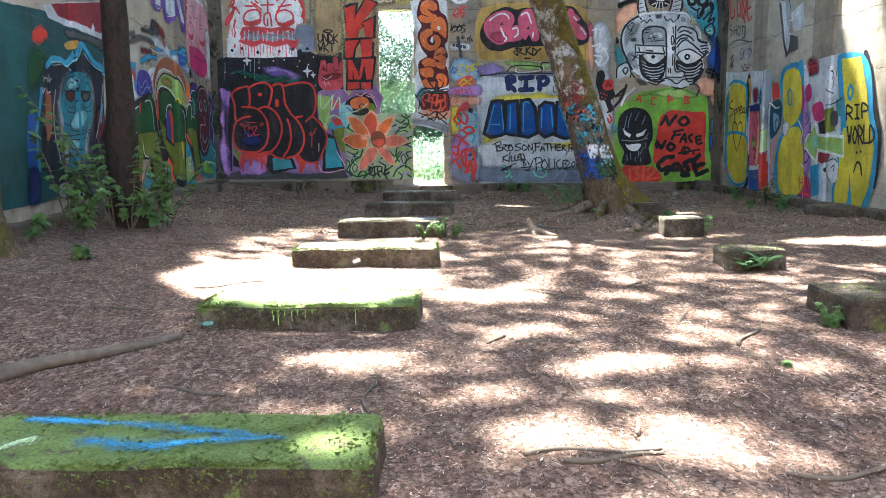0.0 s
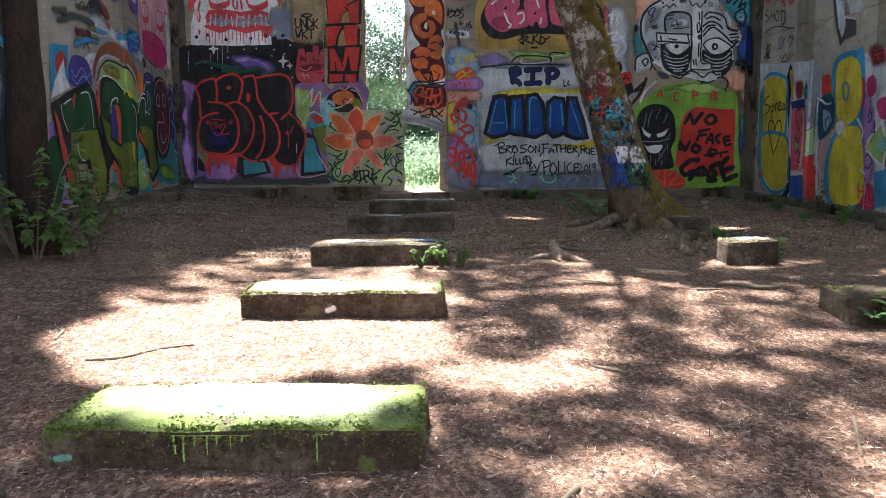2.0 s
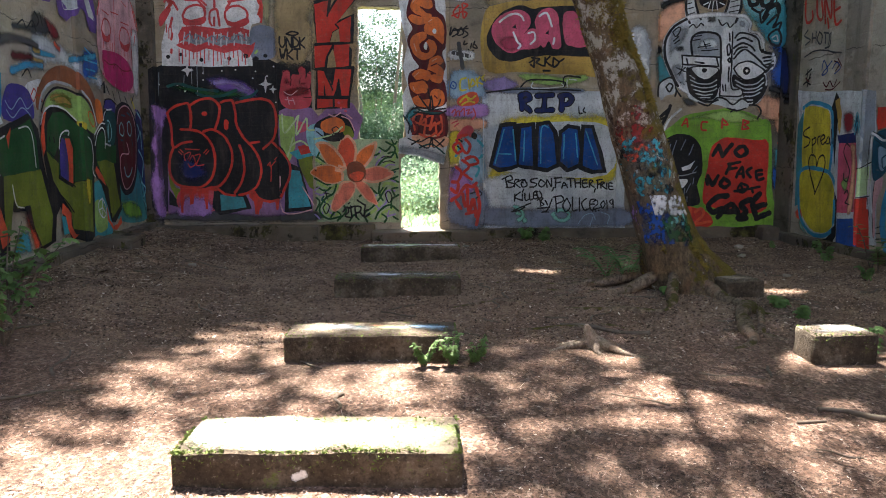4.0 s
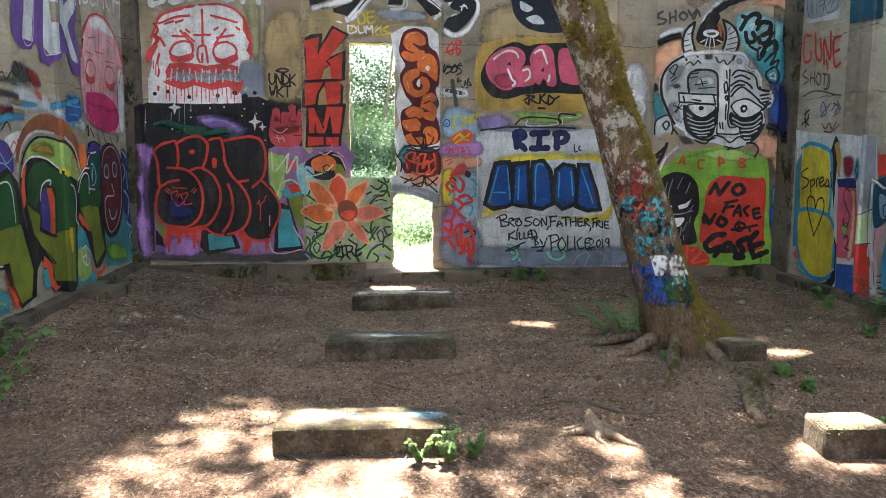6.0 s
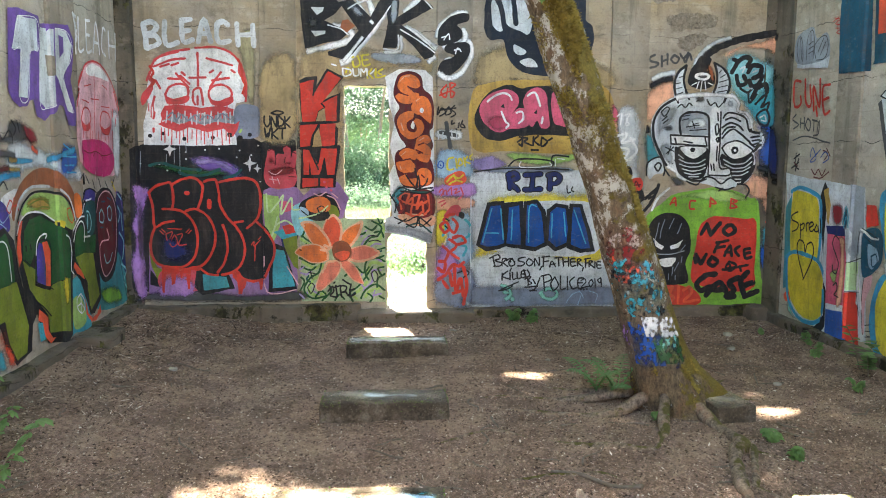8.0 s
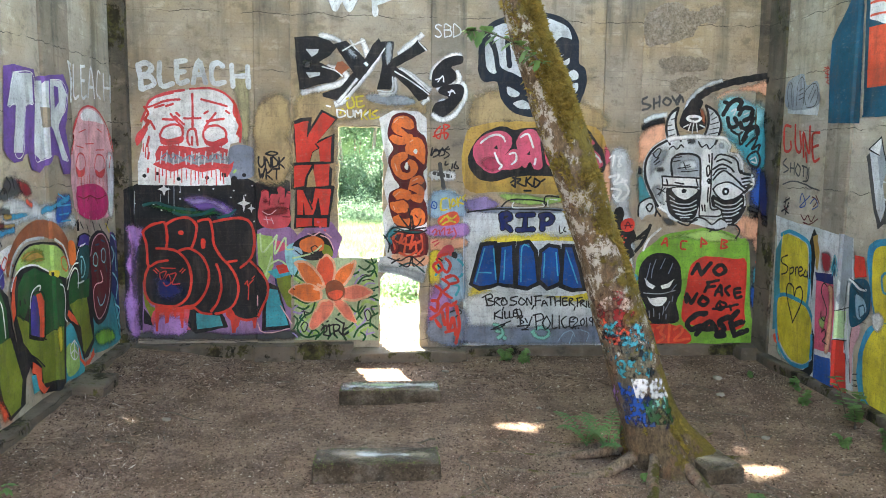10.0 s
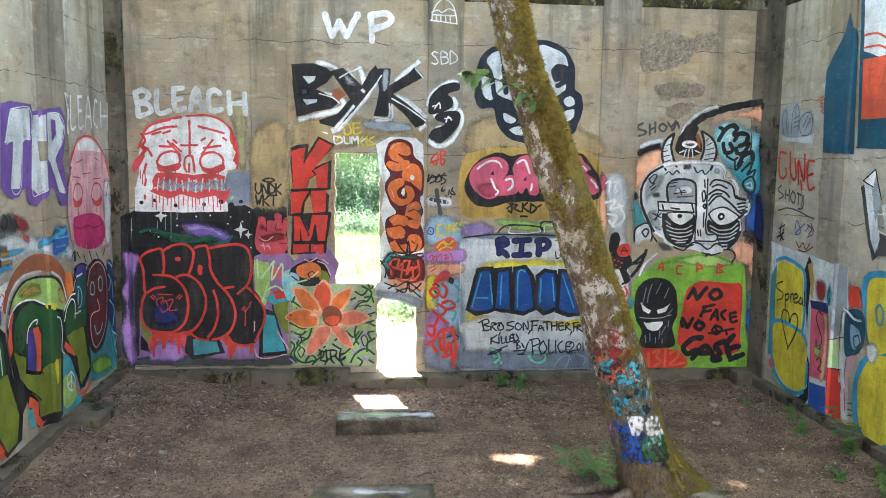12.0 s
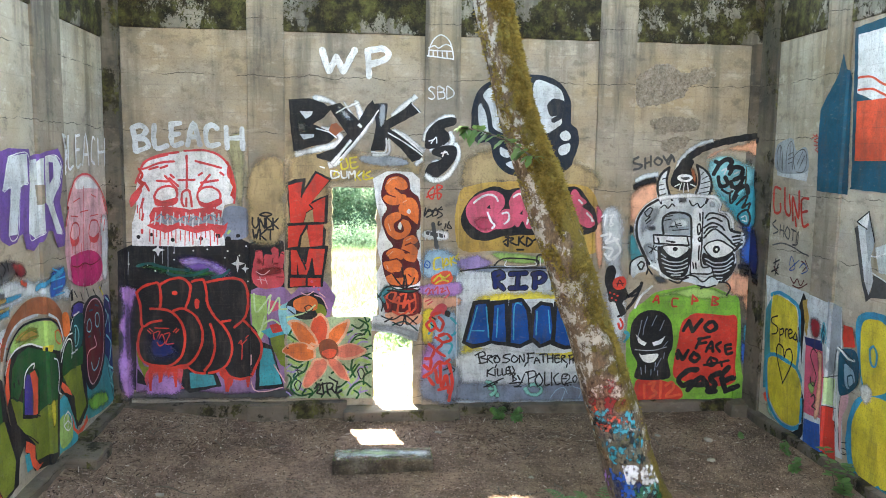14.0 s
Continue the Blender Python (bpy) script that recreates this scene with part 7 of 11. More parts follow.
strokes(g, "letter", "yellow", 1, 0.0212, "0.670,1.907 0.604,1.880 0.605,1.774 0.672,1.774; 0.697,1.894 0.711,1.787; 0.737,1.894 0.724,1.814 0.777,1.841 0.750,1.894; 0.790,1.907 0.804,1.814; 0.829,1.920 0.803,1.867 0.857,1.841; 0.886,1.945 0.856,1.907 0.900,1.878")
strokes(g, "ring", "blue", 1, 0.0132, "0.486,1.827 0.512,1.867 0.552,1.840 0.539,1.787 0.492,1.800 0.486,1.827; 0.512,1.827 0.525,1.814")
fill(g, "wash", "lilac", 0, "0.463,1.584 0.890,1.624 0.920,1.449 0.465,1.450")
fill(g, "patch", "orangered", 1, "0.567,1.667 0.672,1.734 0.778,1.747 0.820,1.667 0.767,1.601 0.594,1.587")
strokes(g, "mark", "yellow", 2, 0.0199, "0.594,1.627 0.659,1.694 0.726,1.667 0.779,1.707; 0.621,1.601 0.700,1.641 0.767,1.627; 0.672,1.707 0.700,1.654")
strokes(g, "letter", "pinkred", 2, 0.0159, "0.502,1.507 0.541,1.547 0.555,1.480; 0.529,1.467 0.581,1.534 0.595,1.480; 0.608,1.520 0.648,1.561 0.649,1.480; 0.675,1.534 0.714,1.547 0.688,1.494 0.741,1.520; 0.754,1.560 0.782,1.480 0.729,1.426; 0.503,1.387 0.569,1.413; 0.530,1.346 0.583,1.387")
fill(g, "wash", "peach", 0, "0.465,1.450 0.893,1.449 0.909,1.300 0.466,1.268")
fill(g, "wash", "yellow", 0, "0.466,1.268 0.617,1.286 0.622,0.900 0.468,0.867")
fill(g, "wash", "ltblue", 0, "0.618,1.272 0.909,1.266 0.918,0.686 0.591,0.696")
fill(g, "wash", "lilac", 0, "0.468,0.867 0.622,0.900 0.794,0.625 0.730,0.351 0.473,0.354")
fill(g, "wash", "slate", 0, "0.472,0.505 0.919,0.617 0.940,0.145 0.475,0.161")
fill(g, "blob", "pinkred", 2, "0.571,1.266 0.624,1.319 0.650,1.346 0.717,1.359 0.757,1.319 0.745,1.265 0.719,1.224 0.664,1.265 0.598,1.198 0.558,1.225")
fill(g, "blob", "black", 3, "0.745,1.278 0.799,1.251 0.786,1.197 0.732,1.224")
strokes(g, "scrawl", "turq", 1, 0.0301, "0.519,1.117 0.559,1.158 0.586,1.070 0.547,1.002; 0.813,1.184 0.868,1.116 0.856,1.000 0.776,0.953; 0.723,0.899 0.824,0.864 0.792,0.762")
strokes(g, "scrawl", "red", 3, 0.0334, "0.559,1.185 0.611,1.238 0.678,1.252; 0.546,1.063 0.519,1.117 0.586,1.158 0.626,1.090 0.573,1.036 0.546,1.063; 0.665,1.198 0.720,1.130 0.681,1.035 0.627,1.076; 0.721,1.001 0.655,0.968 0.762,0.994 0.817,0.926 0.723,0.899; 0.548,0.873 0.616,0.805 0.577,0.696; 0.628,0.954 0.709,0.886 0.643,0.798 0.738,0.728")
strokes(g, "scrawl", "red", 3, 0.0403, "0.510,0.697 0.577,0.682 0.565,0.573 0.497,0.615; 0.605,0.572 0.672,0.654 0.739,0.639 0.793,0.680; 0.592,0.545 0.499,0.478; 0.686,0.626 0.703,0.351 0.755,0.488; 0.633,0.558 0.661,0.407; 0.768,0.488 0.798,0.281; 0.608,0.380 0.553,0.463; 0.794,0.625 0.837,0.418 0.800,0.184; 0.676,0.317 0.797,0.350")
strokes(g, "scrawl", "black", 3, 0.0174, "0.585,1.198 0.625,1.171; 0.573,1.117 0.613,1.076; 0.794,0.598 0.862,0.556 0.795,0.501; 0.727,0.557 0.794,0.584")

g = graffiti("memorial_panel", "white panel with bold blue lettering and black handwriting", "N")
fill(g, "ground", "ltgrey", 0, "0.859,1.721 1.116,1.772 2.528,1.763 2.617,0.127 0.885,0.146", False)
fill(g, "haze", "ltpurple", 0, "0.856,1.907 1.113,1.945 1.317,1.839 1.117,1.731 0.858,1.761")
fill(g, "haze", "ltgreen", 1, "1.261,1.959 1.517,1.987 1.857,1.948 2.061,1.976 2.132,1.895 1.861,1.813 1.452,1.839")
fill(g, "haze", "slate", 1, "1.250,1.812 1.998,1.813 2.034,1.732 1.117,1.731")
strokes(g, "line", "black", 2, 0.0201, "1.318,1.812 1.438,1.893 1.825,1.874 1.834,1.813; 1.834,1.813 1.844,1.934 2.029,1.922; 0.915,1.744 1.318,1.785 2.033,1.773")
strokes(g, "line", "white", 3, 0.0107, "1.465,1.866 1.467,1.799 1.806,1.813 1.805,1.854; 1.872,1.894 1.875,1.813; 1.899,1.901 1.982,1.894")
fill(g, "foot", "slate", 1, "0.881,0.396 1.209,0.420 1.762,0.385 2.592,0.409 2.617,0.127 0.885,0.146")
strokes(g, "splash", "mint", 2, 0.0477, "1.237,0.406 1.334,0.363 1.363,0.279 1.295,0.224; 1.363,0.279 1.406,0.194; 1.252,0.322 1.376,0.306; 1.763,0.329 1.832,0.356 1.930,0.312 1.891,0.229 1.779,0.244 1.721,0.329")
strokes(g, "line", "ltblue", 2, 0.0103, "2.046,0.184 2.113,0.282 2.210,0.309 2.254,0.237; 2.187,0.154 2.225,0.266; 2.322,0.321 2.422,0.277 2.397,0.179")
fill(g, "glow", "yellow", 1, "0.955,0.891 0.931,0.720 1.203,0.766 1.476,0.777 2.450,0.670 2.466,1.432 1.870,1.501 1.460,1.488 1.122,1.448 1.044,1.300")
fill(g, "clear", "ltgrey", 2, "1.070,1.313 1.036,0.925 1.270,0.806 2.377,0.776 2.385,1.350 1.462,1.393")
strokes(g, "letter", "black", 2, 0.0738, "1.320,1.678 1.336,1.556; 1.313,1.705 1.387,1.732 1.429,1.678 1.349,1.624 1.432,1.529; 1.510,1.705 1.700,1.718; 1.605,1.705 1.602,1.556; 1.513,1.536 1.704,1.542; 1.810,1.691 1.814,1.542; 1.782,1.705 1.891,1.719 1.934,1.664 1.880,1.610 1.812,1.610")
strokes(g, "letter", "navy", 4, 0.047, "1.320,1.678 1.336,1.556; 1.313,1.705 1.387,1.732 1.429,1.678 1.349,1.624 1.432,1.529; 1.510,1.705 1.700,1.718; 1.605,1.705 1.602,1.556; 1.513,1.536 1.704,1.542; 1.810,1.691 1.814,1.542; 1.782,1.705 1.891,1.719 1.934,1.664 1.880,1.610 1.812,1.610")
fill(g, "bar", "black", 3, "0.942,0.878 1.069,1.388 1.272,1.407 1.337,0.875 1.215,0.834 1.065,0.808", False)
fill(g, "bar", "black", 3, "1.255,0.875 1.272,1.380 1.496,1.407 1.530,0.832 1.392,0.847", False)
fill(g, "bar", "black", 3, "1.489,0.832 1.503,1.400 1.666,1.420 1.765,1.297 1.818,0.885 1.654,0.803", False)
fill(g, "bar", "black", 3, "1.762,0.913 1.779,1.297 1.887,1.379 2.039,1.351 2.088,1.090 2.067,0.869 1.889,0.801", False)
fill(g, "bar", "black", 3, "2.026,0.841 2.052,1.378 2.204,1.364 2.327,1.019 2.376,0.797 2.195,0.784", False)
fill(g, "bar", "deepblue", 4, "0.996,0.891 1.104,1.340 1.232,1.353 1.282,0.903 1.187,0.876 1.078,0.863", False)
fill(g, "bar", "deepblue", 4, "1.309,0.902 1.328,1.326 1.450,1.353 1.480,0.887 1.405,0.888", False)
fill(g, "bar", "deepblue", 4, "1.536,0.873 1.545,1.352 1.654,1.373 1.718,1.270 1.762,0.913 1.653,0.858", False)
fill(g, "bar", "deepblue", 4, "1.809,0.940 1.821,1.270 1.902,1.331 2.006,1.310 2.040,1.090 2.024,0.911 1.901,0.856", False)
fill(g, "bar", "deepblue", 4, "2.081,0.883 2.095,1.330 2.178,1.323 2.278,1.006 2.319,0.839 2.207,0.833", False)
strokes(g, "shine", "skyblue", 5, 0.0162, "1.023,0.918 1.124,1.313; 1.233,1.313 1.267,0.944; 1.363,0.943 1.369,1.299; 1.569,0.914 1.573,1.325 1.655,1.338; 1.843,0.967 1.849,1.256; 1.986,1.269 2.015,0.987; 2.110,1.296 2.261,0.895; 1.062,1.027 1.211,1.026")
strokes(g, "handwriting", "black", 2, 0.0176, "1.148,0.739 1.171,0.635; 1.108,0.725 1.203,0.766 1.231,0.724 1.176,0.697 1.259,0.669 1.232,0.634 1.157,0.628; 1.260,0.634 1.265,0.717 1.313,0.716 1.273,0.675 1.328,0.626; 1.362,0.681 1.354,0.723 1.313,0.696; 1.381,0.723 1.341,0.682 1.356,0.633 1.410,0.653 1.381,0.723; 1.367,0.723 1.410,0.681; 1.370,0.605 1.357,0.571; 1.532,0.735 1.464,0.722 1.457,0.694 1.527,0.666 1.493,0.632 1.445,0.632; 1.574,0.721 1.547,0.666 1.589,0.631 1.630,0.679 1.574,0.721; 1.652,0.630 1.649,0.720 1.707,0.636 1.704,0.733; 1.735,0.622 1.715,0.581; 1.755,0.622 1.759,0.740")
strokes(g, "handwriting", "black", 2, 0.0177, "1.739,0.733 1.828,0.746; 1.754,0.677 1.816,0.691; 1.832,0.621 1.857,0.690 1.901,0.620; 1.845,0.649 1.893,0.655; 1.891,0.725 1.974,0.731; 1.933,0.724 1.942,0.627; 1.988,0.724 1.998,0.626; 2.058,0.730 2.061,0.626; 1.997,0.675 2.059,0.681; 2.141,0.715 2.086,0.702 2.095,0.625 2.151,0.632; 2.094,0.674 2.143,0.674; 2.172,0.624 2.170,0.708 2.212,0.701 2.178,0.666 2.228,0.624; 2.242,0.610 2.230,0.568; 2.270,0.609 2.267,0.714; 2.253,0.707 2.323,0.721; 2.269,0.658 2.310,0.672")
strokes(g, "handwriting", "black", 2, 0.0177, "2.312,0.616 2.310,0.686 2.352,0.678 2.318,0.651 2.369,0.608; 2.383,0.601 2.380,0.671; 2.450,0.670 2.408,0.671 2.411,0.601 2.460,0.600; 2.410,0.636 2.452,0.635; 1.261,0.544 1.263,0.461; 1.330,0.571 1.262,0.509 1.345,0.474; 1.359,0.467 1.357,0.550; 1.385,0.557 1.393,0.473 1.428,0.480; 1.440,0.556 1.448,0.479 1.483,0.486; 1.543,0.576 1.495,0.562 1.496,0.493 1.544,0.499; 1.495,0.534 1.537,0.534; 1.522,0.583 1.552,0.485; 1.563,0.582 1.592,0.526 1.538,0.471; 1.252,0.350 1.456,0.438; 1.224,0.336 1.307,0.349 1.388,0.390; 1.565,0.499 1.581,0.408")
strokes(g, "handwriting", "black", 2, 0.0178, "1.551,0.499 1.606,0.498 1.580,0.457 1.622,0.422 1.574,0.401; 1.635,0.470 1.664,0.414; 1.717,0.483 1.665,0.358 1.610,0.331; 1.540,0.374 1.692,0.386; 1.597,0.331 1.680,0.330; 1.758,0.511 1.777,0.329; 1.731,0.504 1.827,0.524 1.857,0.467 1.774,0.427; 1.897,0.495 1.851,0.412 1.888,0.334 1.942,0.396 1.897,0.495; 1.967,0.508 1.971,0.347 2.027,0.353; 2.050,0.500 2.055,0.339; 2.134,0.492 2.080,0.437 2.111,0.352 2.166,0.365; 2.247,0.477 2.184,0.470 2.188,0.358 2.251,0.357; 2.186,0.421 2.235,0.421; 2.216,0.337 2.223,0.337; 2.251,0.336 2.258,0.336; 2.286,0.343 2.293,0.343")
strokes(g, "handwriting", "black", 2, 0.015, "2.220,0.449 2.261,0.469 2.276,0.427 2.222,0.365 2.306,0.378; 2.345,0.461 2.312,0.420 2.334,0.370 2.368,0.419 2.345,0.461; 2.387,0.468 2.398,0.369; 2.457,0.481 2.423,0.453 2.452,0.418 2.464,0.474 2.468,0.375; 2.018,1.583 2.028,1.501 2.062,1.508; 2.087,1.569 2.075,1.528 2.103,1.515")

g = graffiti("red_black_tag", "small black and red spiky tag beside the tree", "N")
fill(g, "wash", "ltgrey", 0, "2.572,2.450 2.847,2.452 2.919,1.709 2.940,0.882 2.765,1.022 2.655,1.709")
fill(g, "wash", "peach", 0, "2.498,2.448 2.586,2.450 2.636,1.845 2.554,1.817")
strokes(g, "letter", "white", 1, 0.0174, "2.588,2.396 2.642,2.424 2.632,2.303; 2.683,2.411 2.738,2.424 2.700,2.344 2.743,2.304 2.688,2.290 2.713,2.357")
strokes(g, "scrawl", "white", 1, 0.0269, "2.596,2.169 2.719,2.196 2.654,2.088 2.805,2.129; 2.629,2.034 2.740,2.008 2.702,1.926; 2.749,2.143 2.837,2.008 2.759,1.886; 2.646,1.953 2.718,1.886 2.825,1.967")
fill(g, "mass", "black", 2, "2.658,1.627 2.680,1.777 2.748,1.818 2.792,1.750 2.783,1.641 2.827,1.572 2.912,1.559 2.955,1.431 2.892,1.367 2.924,1.263 2.885,1.187 2.824,1.298 2.794,1.367 2.723,1.381 2.690,1.532")
strokes(g, "line", "black", 2, 0.0273, "2.879,1.339 2.925,1.242 2.843,1.194; 3.011,1.431 3.066,1.458")
fill(g, "spot", "red", 3, "2.757,1.600 2.796,1.668 2.879,1.682 2.923,1.627 2.912,1.545 2.830,1.518 2.773,1.545")
strokes(g, "spot", "maroon", 4, 0.0149, "2.814,1.559 2.839,1.641 2.883,1.572; 2.806,1.593 2.896,1.600")
strokes(g, "spot", "red", 3, 0.0204, "2.726,1.484 2.733,1.484; 2.776,1.470 2.783,1.470; 2.750,1.422 2.757,1.422; 2.818,1.449 2.825,1.449; 2.800,1.394 2.807,1.394")
strokes(g, "scrawl", "red", 2, 0.0273, "2.872,1.160 2.903,1.090 2.877,1.035 2.846,1.104")
strokes(g, "scrawl", "turq", 2, 0.0411, "2.935,1.000 2.989,0.959 2.940,0.882")

g = graffiti("mask_mural", "big grey carved mask shape with black stripes and blue surround", "N")
fill(g, "warm", "peach", -1, "2.921,2.653 3.131,2.822 3.256,2.823 3.295,2.589 3.083,2.352 2.934,2.352")
fill(g, "haze", "teal", 0, "2.914,2.170 3.049,2.183 3.176,1.843 2.967,1.808")
fill(g, "surround", "cyan", -1, "3.871,3.099 4.162,3.164 4.440,3.087 4.546,2.927 4.562,2.670 4.204,2.463 4.054,2.597 3.929,2.798")
fill(g, "surround", "turq", 0, "3.976,2.731 4.263,2.667 4.482,2.973 4.576,2.670 4.593,2.192 4.240,2.327 4.131,2.496")
fill(g, "deep", "blue", 0, "4.255,2.313 4.572,2.288 4.663,1.777 4.419,1.806 4.318,1.984 4.382,2.178")
fill(g, "warm", "peach", 0, "3.815,3.098 3.984,3.201 4.295,3.299 4.550,3.310 4.565,3.076 4.365,3.153 4.090,3.189 3.899,3.093")
fill(g, "warm", "peach", -1, "4.179,1.665 4.352,1.737 4.631,1.596 4.644,1.392 4.265,1.428")
strokes(g, "arc", "black", 1, 0.0808, "3.572,2.914 3.594,3.035 3.686,3.143 3.836,3.225 4.083,3.309 4.457,3.381")
strokes(g, "glow", "ltgrey", 2, 0.0471, "3.496,2.913 3.537,3.061 3.628,3.182 3.777,3.277 3.942,3.320")
strokes(g, "smear", "black", 1, 0.0613, "2.969,2.733 3.091,2.801 3.255,2.843; 2.960,2.304 2.978,2.196; 4.464,2.926 4.544,2.954 4.538,2.833 4.469,2.845; 4.464,3.368 4.550,3.304; 4.328,1.818 4.479,1.765 4.652,1.721; 4.396,1.723 4.643,1.637")
strokes(g, "glow", "ltgrey", 0, 0.047, "2.993,2.813 3.129,2.882 3.280,2.910")
strokes(g, "halo", "white", 1, 0.0409, "3.294,2.610 3.145,2.521 3.060,2.406 3.030,2.277 3.050,2.142 3.112,2.000 3.211,1.843 3.334,1.761 3.394,1.686 3.538,1.644 3.821,1.658 3.980,1.637 4.145,1.624 4.234,1.707 4.283,1.846 4.267,1.990 4.356,2.067 4.367,2.192 4.253,2.238 4.224,2.361 4.162,2.449 4.061,2.475 4.063,2.556 3.995,2.637 3.895,2.650 3.613,2.660 3.349,2.630 3.294,2.610")
fill(g, "area", "ltgrey", 3, "3.294,2.610 3.145,2.521 3.060,2.406 3.030,2.277 3.050,2.142 3.112,2.000 3.211,1.843 3.334,1.761 3.394,1.686 3.538,1.644 3.821,1.658 3.980,1.637 4.145,1.624 4.234,1.707 4.283,1.846 4.267,1.990 4.356,2.067 4.367,2.192 4.253,2.238 4.224,2.361 4.162,2.449 4.061,2.475 4.063,2.556 3.995,2.637 3.895,2.650 3.613,2.660 3.349,2.630", False)
strokes(g, "outline", "black", 4, 0.0314, "3.294,2.610 3.145,2.521 3.060,2.406 3.030,2.277 3.050,2.142 3.112,2.000 3.211,1.829; 3.923,2.657 4.010,2.630 4.071,2.550 4.061,2.475 4.162,2.442 4.224,2.354 4.238,2.238 4.367,2.199 4.352,2.082 4.274,1.997; 4.282,1.984 4.298,1.846 4.248,1.721 4.153,1.624; 3.321,2.035 3.346,1.809 3.421,1.706 3.537,1.651 3.651,1.644")
fill(g, "shade", "grey", 4, "3.080,2.419 3.187,2.508 3.327,2.509 3.292,2.354 3.159,2.217 3.078,2.149")
fill(g, "shade", "grey", 4, "3.110,2.047 3.234,2.089 3.288,1.843 3.187,1.898")
fill(g, "shade", "dkgrey", 4, "3.531,2.625 3.613,2.660 3.646,2.579 3.562,2.565")
fill(g, "shade", "dkgrey", 4, "3.156,2.285 3.252,2.306 3.284,2.238 3.186,2.224")
fill(g, "shade", "grey", 4, "3.927,2.596 3.998,2.583 4.002,2.515 3.930,2.528")
fill(g, "horn", "ltgrey", 3, "3.304,2.549 3.262,2.710 3.269,2.844 3.327,2.944 3.408,2.999 3.373,2.858 3.400,2.725 3.470,2.591")
fill(g, "horn", "ltgrey", 3, "3.726,2.648 3.775,2.783 3.775,2.917 3.741,3.030 3.835,2.985 3.918,2.885 3.946,2.758 3.924,2.650 3.872,2.555")
strokes(g, "outline", "black", 5, 0.0297, "3.324,2.563 3.276,2.697 3.277,2.830 3.328,2.931 3.408,2.992; 3.408,2.992 3.380,2.858 3.400,2.725 3.455,2.605; 3.740,2.661 3.782,2.796 3.775,2.917 3.742,3.024; 3.742,3.024 3.843,2.972 3.918,2.879 3.939,2.758 3.879,2.568")
strokes(g, "stripe", "black", 5, 0.0122, "3.286,2.777 3.341,2.791; 3.289,2.717 3.358,2.738; 3.306,2.657 3.375,2.678; 3.325,2.851 3.366,2.865; 3.329,2.603 3.405,2.631; 3.804,2.911 3.837,2.945; 3.821,2.857 3.882,2.892; 3.809,2.803 3.914,2.832; 3.806,2.743 3.917,2.771; 3.795,2.689 3.906,2.710; 3.776,2.642 3.881,2.656")
fill(g, "dark", "black", 4, "3.447,2.913 3.512,3.014 3.577,3.101 3.704,3.076 3.675,2.956 3.741,2.903 3.748,2.769 3.596,2.720 3.439,2.779")
fill(g, "glow", "rust", 5, "3.652,2.996 3.722,2.997 3.759,2.830 3.719,2.796")
fill(g, "disc", "white", 5, "3.505,2.867 3.552,2.907 3.643,2.909 3.700,2.876 3.654,2.828 3.556,2.827")
fill(g, "disc", "dkgrey", 6, "3.547,2.867 3.588,2.881 3.644,2.882 3.659,2.862 3.604,2.848")
strokes(g, "line", "white", 6, 0.0135, "3.564,2.807 3.540,2.726; 3.599,2.808 3.590,2.700; 3.634,2.808 3.653,2.714; 3.482,2.766 3.537,2.793; 3.677,2.795 3.734,2.769")
strokes(g, "line", "black", 5, 0.0162, "3.320,2.509 3.367,2.543 3.411,2.503 3.457,2.557 3.494,2.531; 3.673,2.600 3.718,2.533 3.773,2.567 3.811,2.513 3.858,2.555; 3.547,2.579 3.575,2.592; 3.120,2.453 3.187,2.508 3.216,2.481 3.164,2.400 3.120,2.453; 3.139,2.346 3.192,2.400; 3.154,2.319 3.208,2.360")
strokes(g, "mark", "black", 5, 0.0136, "3.188,2.041 3.295,1.994; 3.257,2.062 3.227,1.953; 3.205,1.966 3.292,2.048; 3.237,1.871 3.245,1.871; 3.281,1.850 3.288,1.850; 3.307,1.884 3.314,1.884")
fill(g, "area", "grey", 5, "3.369,2.212 3.348,2.347 3.401,2.429 3.539,2.457 3.667,2.431 3.700,2.336 3.708,2.187")
fill(g, "shade", "ltgrey", 6, "3.446,2.355 3.543,2.389 3.642,2.377 3.675,2.289 3.550,2.254 3.451,2.267")
strokes(g, "line", "black", 6, 0.0272, "3.370,2.198 3.348,2.347 3.401,2.429 3.539,2.457 3.667,2.431 3.708,2.336 3.726,1.982")
strokes(g, "stripe", "black", 6, 0.0136, "3.367,2.401 3.471,2.416; 3.376,2.361 3.459,2.375; 3.512,2.308 3.574,2.322; 3.436,2.280 3.590,2.302; 3.480,2.240 3.677,2.255; 3.503,2.348 3.535,2.267")
fill(g, "bar", "white", 6, "3.244,2.184 3.695,2.166 3.694,2.064 3.256,2.089", False)
strokes(g, "line", "black", 7, 0.0204, "3.244,2.184 3.695,2.166; 3.256,2.082 3.694,2.057; 3.244,2.184 3.256,2.075; 3.302,2.144 3.318,2.096; 3.667,2.159 3.694,2.064; 3.409,2.110 3.515,2.097")
fill(g, "oval", "black", 5, "3.328,2.042 3.702,2.036 3.708,1.775 3.636,1.665 3.508,1.679 3.391,1.747 3.343,1.871")
fill(g, "eye", "white", 6, "3.384,2.042 3.674,2.036 3.635,1.954 3.539,1.912 3.438,1.953")
fill(g, "eye", "black", 7, "3.491,2.015 3.518,2.042 3.554,2.022 3.542,1.988 3.507,1.988")
